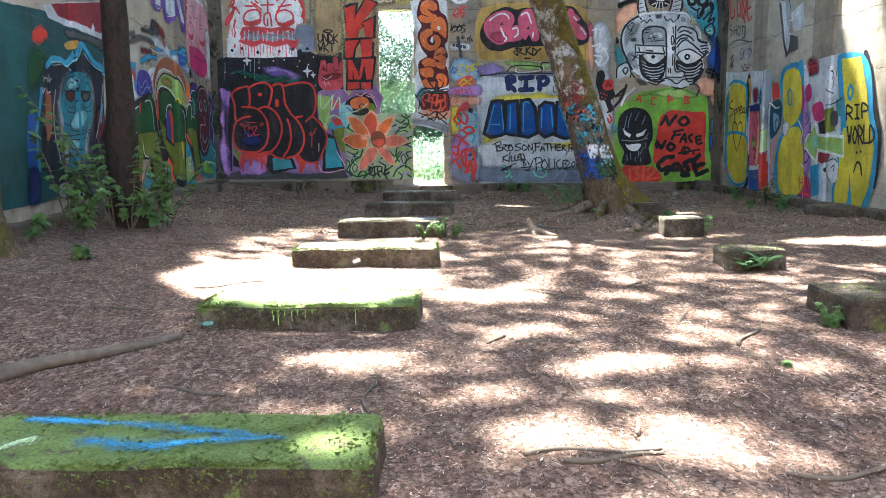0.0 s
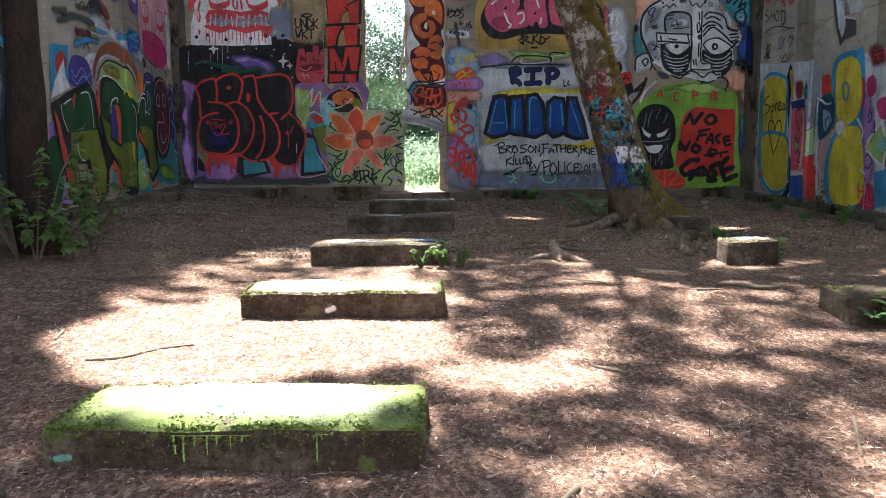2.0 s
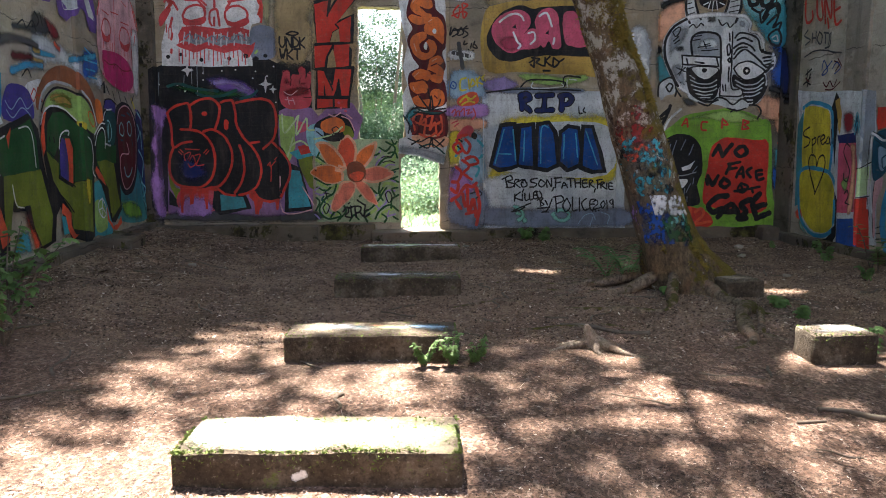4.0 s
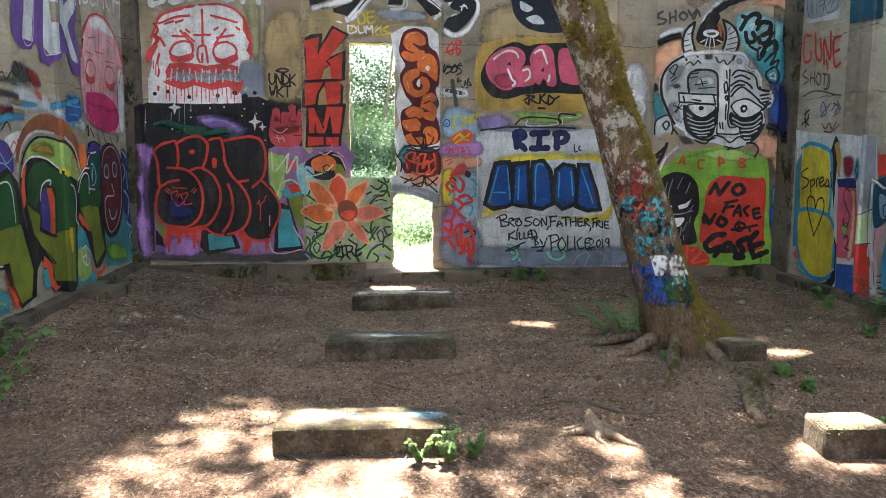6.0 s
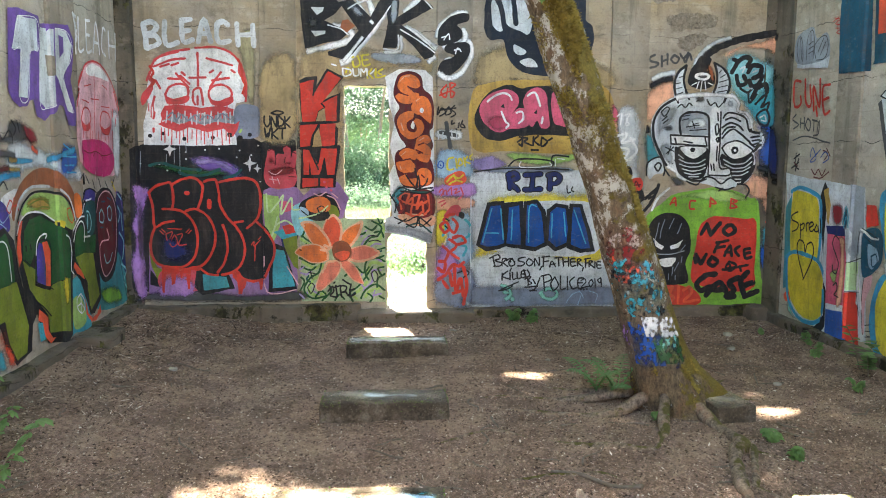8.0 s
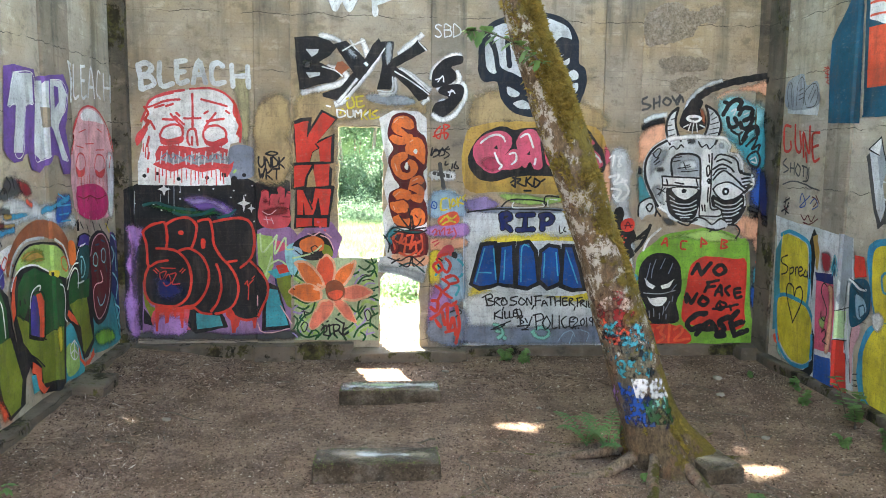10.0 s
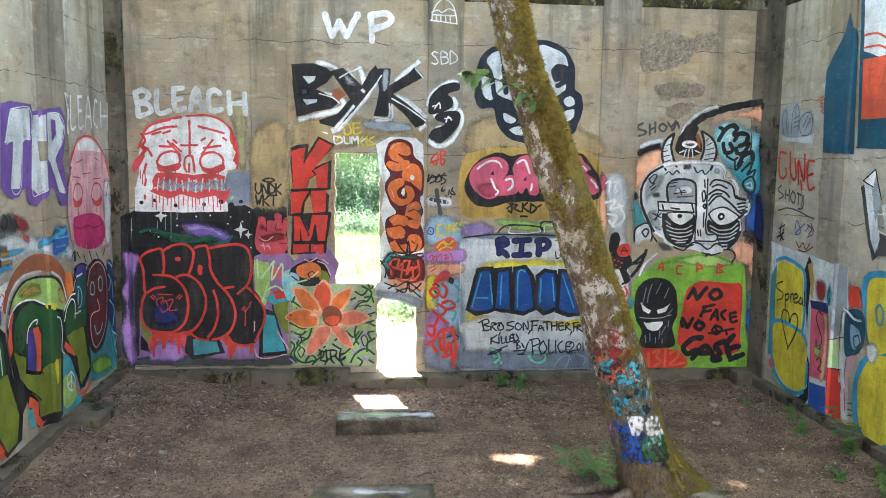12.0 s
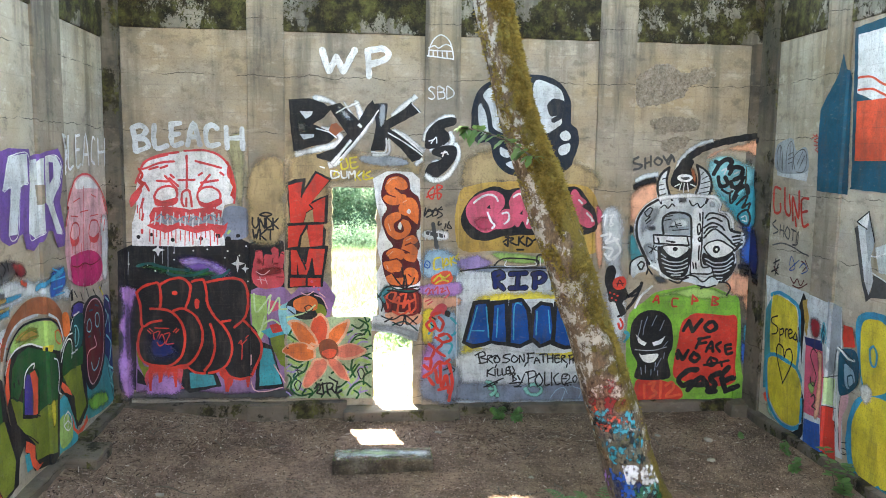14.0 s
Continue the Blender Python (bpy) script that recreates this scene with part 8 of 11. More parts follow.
strokes(g, "stripe", "ltgrey", 6, 0.0137, "3.363,1.898 3.471,1.857 3.598,1.858 3.681,1.899; 3.372,1.844 3.487,1.809 3.614,1.817 3.684,1.844; 3.403,1.789 3.518,1.761 3.630,1.775 3.686,1.803; 3.434,1.741 3.534,1.720 3.633,1.734; 3.353,1.953 3.411,1.912; 3.493,1.693 3.606,1.693")
fill(g, "nose", "white", 5, "3.716,2.445 3.849,2.460 3.863,1.817 3.978,1.803 3.975,1.721 3.726,1.720 3.733,1.982")
strokes(g, "line", "black", 6, 0.0191, "3.849,2.460 3.854,2.119 3.863,1.810 3.985,1.797 3.983,1.714 3.726,1.713; 3.726,1.982 3.726,1.720; 3.808,2.446 3.819,2.358; 3.788,2.282 3.814,2.324 3.833,2.242 3.807,2.187 3.788,2.282; 3.803,2.133 3.830,2.160 3.833,2.105 3.803,2.133; 3.822,2.051 3.824,1.879; 3.755,1.844 3.765,1.776; 3.790,1.844 3.794,1.769")
strokes(g, "brow", "black", 6, 0.0232, "3.881,2.392 3.935,2.447 4.063,2.434 4.159,2.381 4.194,2.272 4.217,2.231; 3.873,2.276 3.970,2.331 4.071,2.305 4.131,2.244; 3.880,2.147 3.947,2.229 4.016,2.257 4.105,2.203 4.225,2.107; 3.877,2.201 3.930,2.270 4.029,2.284; 3.911,2.365 3.995,2.393 4.096,2.353; 4.236,2.162 4.335,2.177; 4.253,2.121 4.338,2.135; 4.269,2.080 4.326,2.094; 4.226,2.094 4.300,2.053 4.353,2.122")
fill(g, "oval", "black", 5, "3.883,1.968 4.022,1.900 4.232,1.983 4.287,1.901 4.247,1.735 4.137,1.637 4.035,1.665 3.986,1.790 3.883,1.831")
fill(g, "eye", "white", 6, "3.879,2.037 3.955,2.092 4.082,2.113 4.199,2.052 4.252,2.004 4.164,1.928 4.037,1.900 3.934,1.955")
strokes(g, "line", "black", 7, 0.0206, "3.879,2.037 3.954,2.099 4.081,2.120 4.199,2.059 4.259,2.004 4.164,1.928 4.037,1.900 3.934,1.955 3.879,2.037")
fill(g, "eye", "black", 7, "3.995,2.010 4.021,2.051 4.071,2.045 4.088,1.997 4.054,1.962 4.011,1.969")
fill(g, "eye", "white", 8, "4.023,2.010 4.044,2.024 4.059,2.003 4.039,1.990")
strokes(g, "stripe", "ltgrey", 6, 0.0151, "3.908,1.900 4.025,1.845 4.168,1.859 4.250,1.928; 3.925,1.845 4.042,1.797 4.170,1.811 4.260,1.873; 4.016,1.755 4.145,1.762 4.242,1.811; 4.033,1.707 4.133,1.714 4.217,1.755; 4.064,1.665 4.136,1.665")
fill(g, "mouth", "ltgrey", 5, "3.624,1.624 3.692,1.686 3.792,1.679 3.880,1.624 3.977,1.679 4.065,1.651 4.083,1.582 3.985,1.540 3.870,1.554 3.753,1.596")
strokes(g, "line", "black", 6, 0.0206, "3.467,1.637 3.583,1.596 3.637,1.637 3.706,1.693 3.806,1.672 3.895,1.610 3.992,1.679 4.080,1.637; 3.826,1.568 3.942,1.540 4.055,1.568; 4.096,1.610 4.197,1.596 4.245,1.526 4.206,1.442; 3.665,1.651 3.707,1.665; 3.913,1.554 3.871,1.526")
fill(g, "arm", "ltgrey", 3, "2.974,1.815 3.033,1.897 3.144,1.925 3.191,1.816 3.166,1.733 3.083,1.720 3.015,1.665")
strokes(g, "line", "black", 5, 0.0204, "2.978,1.706 2.986,1.856 3.130,1.925 3.192,1.788 3.182,1.706; 3.065,1.815 3.105,1.857 3.148,1.829 3.109,1.761 3.065,1.815; 3.192,1.788 3.252,1.706")
fill(g, "smear", "dkgrey", 4, "3.252,1.706 3.395,1.672 3.469,1.596 3.328,1.582")
strokes(g, "letter", "black", 2, 0.0543, "3.965,2.920 4.029,3.034 4.110,3.096 4.182,3.070 4.144,2.989; 4.024,2.880 4.058,2.773 4.141,2.801 4.108,2.881; 4.162,2.922 4.214,3.004 4.314,2.992 4.306,2.897 4.223,2.856; 4.182,2.828 4.215,2.761 4.298,2.789 4.335,2.884; 4.273,2.735 4.223,2.626; 4.273,2.735 4.373,2.790 4.393,2.696")
strokes(g, "letter", "black", 2, 0.0273, "4.074,2.732 4.176,2.693 4.242,2.775; 4.176,2.693 4.197,2.571 4.277,2.667; 4.269,2.558 4.395,2.669 4.343,2.518; 4.343,2.518 4.429,2.574 4.406,2.492; 4.305,2.436 4.391,2.492 4.440,2.397 4.417,2.302 4.340,2.327 4.293,2.395 4.305,2.436")
strokes(g, "letter", "ltgrey", 3, 0.0163, "4.061,2.961 4.116,2.989 4.092,2.921; 4.068,2.840 4.112,2.814; 4.219,2.923 4.274,2.951; 4.254,2.816 4.295,2.843; 4.144,2.747 4.216,2.734; 4.336,2.396 4.381,2.424 4.400,2.356 4.352,2.368")
strokes(g, "dot", "black", 2, 0.0541, "3.978,3.067 3.999,3.061")
strokes(g, "letter", "dkgrey", 1, 0.0268, "3.022,3.106 2.968,3.079 2.970,3.039 3.068,3.014 3.028,2.973 2.973,2.959; 3.105,3.094 3.111,2.975; 3.173,3.121 3.179,3.002; 3.108,3.034 3.176,3.055; 3.257,3.109 3.218,3.056 3.275,3.017 3.314,3.071 3.257,3.109; 3.325,3.124 3.370,3.071 3.422,3.139; 3.370,3.071 3.385,3.032; 3.399,3.032 3.436,3.126 3.467,3.060")

g = graffiti("green_mural", "bright green patch with red letters and a plain black hooded shape", "N")
fill(g, "ground", "green", 0, "2.980,1.154 3.073,1.292 3.196,1.389 3.333,1.486 3.544,1.527 3.826,1.568 4.079,1.526 4.264,1.442 4.374,1.361 4.436,0.584 4.463,0.138 3.542,0.104 3.039,0.112 2.976,0.595")
fill(g, "haze", "ltgreen", 1, "3.195,1.403 3.544,1.513 3.971,1.540 4.265,1.428 3.979,1.387 3.548,1.430")
strokes(g, "curve", "white", 1, 0.0273, "3.059,1.293 3.124,1.431 3.204,1.513; 3.259,1.555 3.191,1.500")
strokes(g, "curve", "black", 1, 0.0409, "2.911,1.229 3.028,1.362 3.106,1.514 3.130,1.596; 2.969,1.431 3.118,1.555")
strokes(g, "letter", "red", 2, 0.0234, "3.282,1.361 3.335,1.444 3.354,1.347; 3.302,1.382 3.352,1.389; 3.592,1.402 3.528,1.402 3.525,1.319 3.583,1.305; 3.776,1.443 3.774,1.332; 3.776,1.443 3.851,1.373 3.779,1.374; 4.034,1.429 4.026,1.317; 4.034,1.429 4.108,1.401 4.052,1.373 4.112,1.331 4.026,1.317")
fill(g, "hood", "black", 2, "3.013,0.875 3.026,1.084 3.105,1.209 3.244,1.264 3.401,1.236 3.506,1.138 3.549,0.976 3.551,0.800 3.501,0.646 3.527,0.411 3.111,0.409 3.118,0.593 3.041,0.735")
strokes(g, "streak", "slate", 3, 0.011, "3.151,1.139 3.128,1.014 3.104,0.909; 3.220,1.181 3.183,1.056 3.173,0.958; 3.332,1.194 3.281,1.069; 3.435,1.138 3.384,1.012; 3.490,0.871 3.436,0.801; 3.346,0.605 3.336,0.506; 3.414,0.661 3.362,0.555; 3.454,0.731 3.443,0.660; 3.218,0.578 3.223,0.479; 3.162,0.550 3.173,0.465; 3.292,0.521 3.295,0.450; 3.379,0.505 3.381,0.449")
fill(g, "shape", "white", 3, "3.088,0.958 3.162,0.888 3.220,0.859 3.193,0.818 3.120,0.860", False)
fill(g, "shape", "white", 3, "3.458,0.942 3.375,0.886 3.291,0.859 3.307,0.817 3.406,0.844", False)
strokes(g, "line", "grey", 3, 0.011, "3.081,0.776 3.296,0.760 3.479,0.801")
fill(g, "shape", "white", 3, "3.126,0.734 3.170,0.705 3.369,0.718 3.344,0.633 3.274,0.606 3.187,0.635")
fill(g, "panel", "red", 2, "3.651,1.081 3.719,1.164 3.845,1.220 4.207,1.190 4.337,1.190 4.367,1.010 4.363,0.584 4.359,0.336 4.039,0.297 3.702,0.373 3.583,0.446 3.587,0.659 3.619,0.870")
strokes(g, "letter", "black", 3, 0.0519, "3.684,1.010 3.750,1.122; 3.750,1.122 3.799,0.996; 3.799,0.996 3.907,1.136; 4.009,1.107 3.955,1.051 4.015,0.994 4.100,1.036 4.067,1.107 4.009,1.107")
strokes(g, "letter", "black", 3, 0.0383, "3.877,0.897 4.019,0.924; 3.905,0.896 3.854,0.784; 3.894,0.840 3.980,0.853; 3.986,0.740 4.051,0.867 4.073,0.739; 3.998,0.782 4.071,0.782; 4.168,0.852 4.113,0.810 4.160,0.738; 4.301,0.822 4.229,0.809 4.249,0.709 4.321,0.723; 4.231,0.766 4.304,0.773")
strokes(g, "letter", "black", 3, 0.0486, "3.613,0.715 3.630,0.658; 3.625,0.757 3.688,0.644; 3.688,0.644 3.754,0.756; 3.828,0.727 3.788,0.657 3.848,0.614 3.903,0.670 3.828,0.727")
strokes(g, "letter", "black", 3, 0.0314, "4.048,0.668 4.008,0.598 4.069,0.554 4.138,0.625 4.048,0.668; 4.024,0.583 4.139,0.596; 4.050,0.640 4.083,0.568; 4.182,0.610 4.200,0.553; 4.154,0.596 4.283,0.623; 3.966,0.570 4.054,0.569")
strokes(g, "letter", "black", 3, 0.0699, "3.883,0.514 3.768,0.501 3.657,0.402 3.705,0.316 3.818,0.358; 3.780,0.258 3.931,0.413 4.025,0.298; 3.864,0.314 3.980,0.327; 4.176,0.467 4.062,0.412 4.126,0.310 4.028,0.240; 4.288,0.538 4.207,0.424 4.246,0.266; 4.254,0.366 4.354,0.408; 4.262,0.237 4.409,0.298; 4.043,0.225 4.130,0.239")
fill(g, "ground", "red", 1, "3.113,0.381 3.312,0.407 3.603,0.332 3.709,0.230 3.685,0.145 3.470,0.105 3.138,0.139")
strokes(g, "letter", "orangered", 3, 0.0348, "3.215,0.337 3.222,0.166; 3.272,0.336 3.357,0.364 3.318,0.279 3.378,0.221 3.294,0.165; 3.429,0.363 3.424,0.163; 3.488,0.319 3.558,0.361 3.591,0.289 3.495,0.176 3.682,0.202")
strokes(g, "letter", "rust", 1, 0.0277, "4.467,1.501 4.501,1.358; 4.467,1.501 4.536,1.484 4.486,1.431 4.559,1.358")
strokes(g, "scrawl", "red", 1, 0.0245, "4.518,1.315 4.553,1.217; 4.474,1.150 4.577,1.076; 4.564,0.577 4.552,0.290; 4.612,0.505 4.611,0.289")
fill(g, "wash", "teal", 0, "4.435,1.080 4.652,1.033 4.691,0.648 4.549,0.578 4.442,0.726")
fill(g, "wash", "blue", 1, "4.419,0.868 4.550,0.792 4.534,0.578 4.435,0.598")
fill(g, "wash", "peach", -1, "4.368,1.709 4.624,1.707 4.679,1.075 4.577,1.076 4.389,1.361")

g = graffiti("word_tag", "white block word above a pale painted dome", "N")
strokes(g, "letter", "ltgrey", 1, 0.0566, "-2.773,3.350 -2.758,3.264 -2.739,3.091; -2.773,3.350 -2.687,3.376 -2.628,3.328 -2.667,3.266 -2.740,3.240; -2.716,3.234 -2.632,3.217 -2.610,3.143 -2.733,3.091; -2.542,3.379 -2.531,3.138 -2.402,3.159; -2.359,3.395 -2.347,3.172 -2.242,3.186; -2.359,3.395 -2.261,3.409; -2.350,3.284 -2.276,3.291; -2.182,3.169 -2.114,3.412 -2.046,3.171; -2.155,3.256 -2.069,3.258; -1.857,3.355 -1.906,3.392 -1.968,3.365 -1.983,3.260 -1.948,3.167 -1.848,3.181; -1.758,3.369 -1.750,3.145; -1.585,3.360 -1.576,3.135; -1.754,3.245 -1.587,3.260")

g = graffiti("pale_skull_patch", "white painted dome shape with dripping red marks", "N")
fill(g, "dome", "white", 0, "-2.817,2.034 -2.809,2.289 -2.754,2.466 -2.760,2.654 -2.704,2.874 -2.639,3.000 -2.466,3.071 -2.159,3.101 -1.912,3.092 -1.777,3.019 -1.693,2.869 -1.672,2.667 -1.687,2.527 -1.788,2.500 -1.815,2.411 -1.797,2.039 -2.311,2.024", False)
fill(g, "patch", "slate", 1, "-1.789,2.462 -1.550,2.464 -1.529,2.272 -1.543,2.143 -1.683,2.104 -1.808,2.142")
strokes(g, "edge", "coral", 2, 0.0253, "-2.704,2.880 -2.640,2.981 -2.466,3.058 -2.282,3.086; -2.220,3.100 -2.035,3.115 -1.882,3.080 -1.790,3.019 -1.730,2.932 -1.694,2.819 -1.672,2.667 -1.681,2.527; -2.704,2.855 -2.732,2.768 -2.697,2.718 -2.748,2.642; -2.718,2.830 -2.757,2.742; -2.679,2.893 -2.469,2.971 -2.334,2.986; -2.409,2.934 -2.483,2.908; -2.606,2.894 -2.507,2.921; -2.100,2.989 -1.946,2.954 -1.823,2.918; -2.590,3.007 -2.405,3.059")
strokes(g, "edge", "red", 3, 0.0285, "-1.753,2.982 -1.718,2.881 -1.708,2.762 -1.684,2.698 -1.711,2.616; -2.715,2.893 -2.681,2.831 -2.707,2.768 -2.672,2.731 -2.723,2.667")
fill(g, "blot", "coral", 2, "-2.811,2.591 -2.760,2.654 -2.709,2.705 -2.687,2.655 -2.739,2.560 -2.803,2.465 -2.826,2.516")
fill(g, "blot", "coral", 2, "-1.742,2.944 -1.681,2.844 -1.665,2.699 -1.674,2.572 -1.711,2.603 -1.696,2.730 -1.756,2.843")
strokes(g, "mark", "coral", 2, 0.0254, "-2.197,3.050 -2.195,2.900 -2.200,2.692; -2.290,2.779 -2.117,2.782; -2.524,2.764 -2.401,2.759; -2.437,2.821 -2.305,2.672; -2.388,2.797 -2.292,2.710; -2.375,2.835 -2.339,2.804; -2.070,2.675 -2.006,2.764 -1.943,2.841; -2.044,2.751 -1.857,2.779; -2.705,2.466 -2.677,2.567; -2.659,2.743 -2.613,2.656; -2.067,2.833 -2.029,2.858; -1.830,2.867 -1.794,2.843; -2.697,2.327 -2.683,2.391; -2.702,2.175 -2.701,2.213")
strokes(g, "oval", "coral", 2, 0.0254, "-2.554,2.594 -2.515,2.670 -2.415,2.709 -2.330,2.685 -2.307,2.609 -2.358,2.545 -2.482,2.519 -2.543,2.544 -2.554,2.594; -2.084,2.637 -2.033,2.688 -1.933,2.702 -1.847,2.652 -1.836,2.576 -1.888,2.499 -2.000,2.486 -2.074,2.548 -2.084,2.637; -2.260,2.521 -2.257,2.622 -2.219,2.661 -2.170,2.649 -2.150,2.484; -2.212,2.484 -2.209,2.572; -2.260,2.521 -2.236,2.483")
fill(g, "blot", "coral", 3, "-2.555,2.569 -2.469,2.544 -2.308,2.584 -2.322,2.508 -2.446,2.481 -2.545,2.493")
fill(g, "blot", "coral", 3, "-2.074,2.548 -1.987,2.524 -1.836,2.576 -1.825,2.513 -1.939,2.461 -2.050,2.485")
fill(g, "band", "coral", 2, "-2.622,2.379 -2.570,2.468 -2.422,2.482 -2.175,2.446 -1.951,2.473 -1.814,2.436 -1.828,2.360 -1.927,2.410 -2.053,2.358 -2.177,2.395 -2.302,2.343 -2.424,2.393 -2.524,2.341 -2.600,2.303", False)
fill(g, "band", "coral", 2, "-2.650,2.264 -2.550,2.309 -2.428,2.266 -2.303,2.299 -2.149,2.255 -1.992,2.295 -1.805,2.270 -1.754,2.309 -1.781,2.206 -1.833,2.129 -1.932,2.218 -2.120,2.179 -2.305,2.228 -2.455,2.177 -2.577,2.227", False)
fill(g, "smear", "grey", 1, "-2.560,2.379 -2.424,2.418 -2.177,2.382 -1.927,2.410 -1.815,2.385 -1.830,2.270 -2.180,2.255 -2.551,2.278")
strokes(g, "tooth", "ltgrey", 3, 0.0153, "-2.547,2.405 -2.563,2.278; -2.485,2.418 -2.502,2.278; -2.424,2.393 -2.416,2.266; -2.350,2.406 -2.366,2.279; -2.289,2.381 -2.279,2.267; -2.214,2.407 -2.230,2.267; -2.139,2.395 -2.143,2.255; -2.064,2.409 -2.080,2.268; -1.990,2.397 -1.993,2.269; -1.915,2.410 -1.905,2.282; -1.853,2.398 -1.855,2.283")
strokes(g, "tooth", "coral", 3, 0.0127, "-2.522,2.430 -2.531,2.329; -2.454,2.431 -2.444,2.342; -2.387,2.419 -2.395,2.330; -2.313,2.407 -2.315,2.330; -2.250,2.420 -2.241,2.318; -2.176,2.408 -2.191,2.306; -2.102,2.408 -2.104,2.332; -2.027,2.409 -2.042,2.320; -1.952,2.422 -1.942,2.333; -1.877,2.410 -1.879,2.321; -2.584,2.404 -2.613,2.277")
strokes(g, "scrawl", "slate", 4, 0.0127, "-2.549,2.341 -2.486,2.392 -2.452,2.304 -2.388,2.368 -2.315,2.305 -2.239,2.369 -2.179,2.319 -2.103,2.370 -2.017,2.307 -1.940,2.384 -1.854,2.321")
strokes(g, "drip", "coral", 3, 0.0115, "-2.614,2.226 -2.619,2.086; -2.578,2.214 -2.582,2.061; -2.540,2.227 -2.543,2.138; -2.504,2.202 -2.509,2.036; -2.455,2.202 -2.457,2.113; -2.417,2.202 -2.422,2.049; -2.380,2.215 -2.376,2.126; -2.330,2.216 -2.335,2.062; -2.281,2.203 -2.284,2.101; -2.231,2.203 -2.236,2.037; -2.182,2.191 -2.184,2.089; -2.145,2.191 -2.148,2.050; -2.107,2.191 -2.103,2.115; -2.057,2.205 -2.061,2.051; -2.007,2.218 -2.009,2.128; -1.957,2.205 -1.954,2.038; -1.907,2.193 -1.909,2.090; -1.870,2.154 -1.873,2.051; -2.520,2.506 -2.522,2.430; -2.471,2.494 -2.473,2.418; -2.421,2.507 -2.423,2.431; -2.359,2.520 -2.355,2.444; -2.013,2.485 -2.014,2.422")
strokes(g, "drip", "coral", 3, 0.0114, "-1.951,2.473 -1.952,2.410; -1.888,2.499 -1.890,2.423; -2.718,2.454 -2.721,2.340; -2.741,2.491 -2.744,2.403; -2.692,2.479 -2.689,2.378")
strokes(g, "dot", "black", 2, 0.0384, "-1.864,2.154 -1.861,2.154; -2.059,2.115 -2.056,2.115; -2.371,2.107 -2.367,2.107; -2.598,2.163 -2.595,2.163; -2.747,2.130 -2.744,2.130; -1.651,2.149 -1.647,2.149")
strokes(g, "dot", "ltgreen", 3, 0.0257, "-1.738,2.207 -1.757,2.181")

g = graffiti("marker_tag", "thin black handwritten capitals on the pier", "N")
word(g, "UNDK", "black", 1, 0.019, "-1.484,2.239 -1.179,2.24 -1.482,2.355")
word(g, "WKT", "black", 1, 0.02, "-1.486,2.109 -1.238,2.11 -1.484,2.226")
strokes(g, "ring", "black", 1, 0.019, "-1.4,2.394 -1.336,2.421 -1.26,2.402 -1.324,2.375 -1.4,2.394")

g = graffiti("ochre_wash", "faded ochre wash with long cracks across bare concrete", "N")
fill(g, "wash", "ochre2", -1, "-1.077,2.976 -0.758,3.159 -0.375,3.178 0.077,3.088 0.429,3.126 0.458,2.801 0.078,2.888 -0.504,2.725 -0.568,2.66 -0.582,2.138 -0.701,1.61 -1.089,1.611")
fill(g, "wash", "ochre2", -1, "0.916,3.068 1.258,3.203 1.863,3.147 2.482,2.957 2.505,2.69 1.469,2.746 0.922,2.708")
fill(g, "wash", "ochre2", -1, "-1.519,2.906 -1.139,3.039 -1.136,2.103 -1.53,2.102")
fill(g, "wash", "greenish", -1, "-1.763,3.219 -1.563,3.286 -1.575,2.483 -1.663,2.521 -1.695,2.84")

g = graffiti("outline_letters", "large white letters outlined in purple on bare concrete", "W")
fill(g, "edge", "purple", 0, "9.237,3.054 9.431,3.087 9.783,3.080 9.799,3.024 10.008,3.058 10.332,3.095 10.449,2.976 10.398,2.766 10.328,2.611 10.424,2.293 10.384,2.189 10.227,2.190 10.144,2.350 10.047,2.365 9.992,2.308 9.794,2.213 9.642,2.244 9.594,2.379 9.529,2.364 9.482,2.320 9.339,2.302 9.211,2.355 9.162,2.410", False)
fill(g, "letter", "ltgrey", 1, "9.384,3.018 9.736,3.044 9.729,2.800 9.575,2.761 9.490,2.384 9.329,2.384 9.413,2.760 9.257,2.750", False)
fill(g, "letter", "ltgrey", 1, "9.795,2.991 10.002,3.009 9.980,2.616 9.974,2.359 9.829,2.318 9.701,2.373", False)
fill(g, "letter", "ltgrey", 1, "10.027,3.020 10.273,3.031 10.390,2.922 10.320,2.766 10.149,2.614 10.323,2.351 10.344,2.297 10.217,2.325 10.048,2.585 10.004,2.616", False)
fill(g, "gap", "purple", 2, "10.093,2.973 10.191,2.967 10.188,2.841 10.094,2.774", False)
fill(g, "gap", "scar", 2, "9.859,2.772 9.998,2.774 9.992,2.616 9.884,2.598", False)
strokes(g, "rim", "white", 2, 0.0077, "9.384,3.018 9.736,3.044 9.729,2.800 9.575,2.761 9.490,2.384 9.329,2.384 9.413,2.760 9.257,2.750 9.384,3.018; 9.795,2.991 9.701,2.373 9.829,2.318 9.974,2.359; 10.027,3.020 10.273,3.031 10.390,2.922 10.320,2.766 10.149,2.614 10.345,2.308")

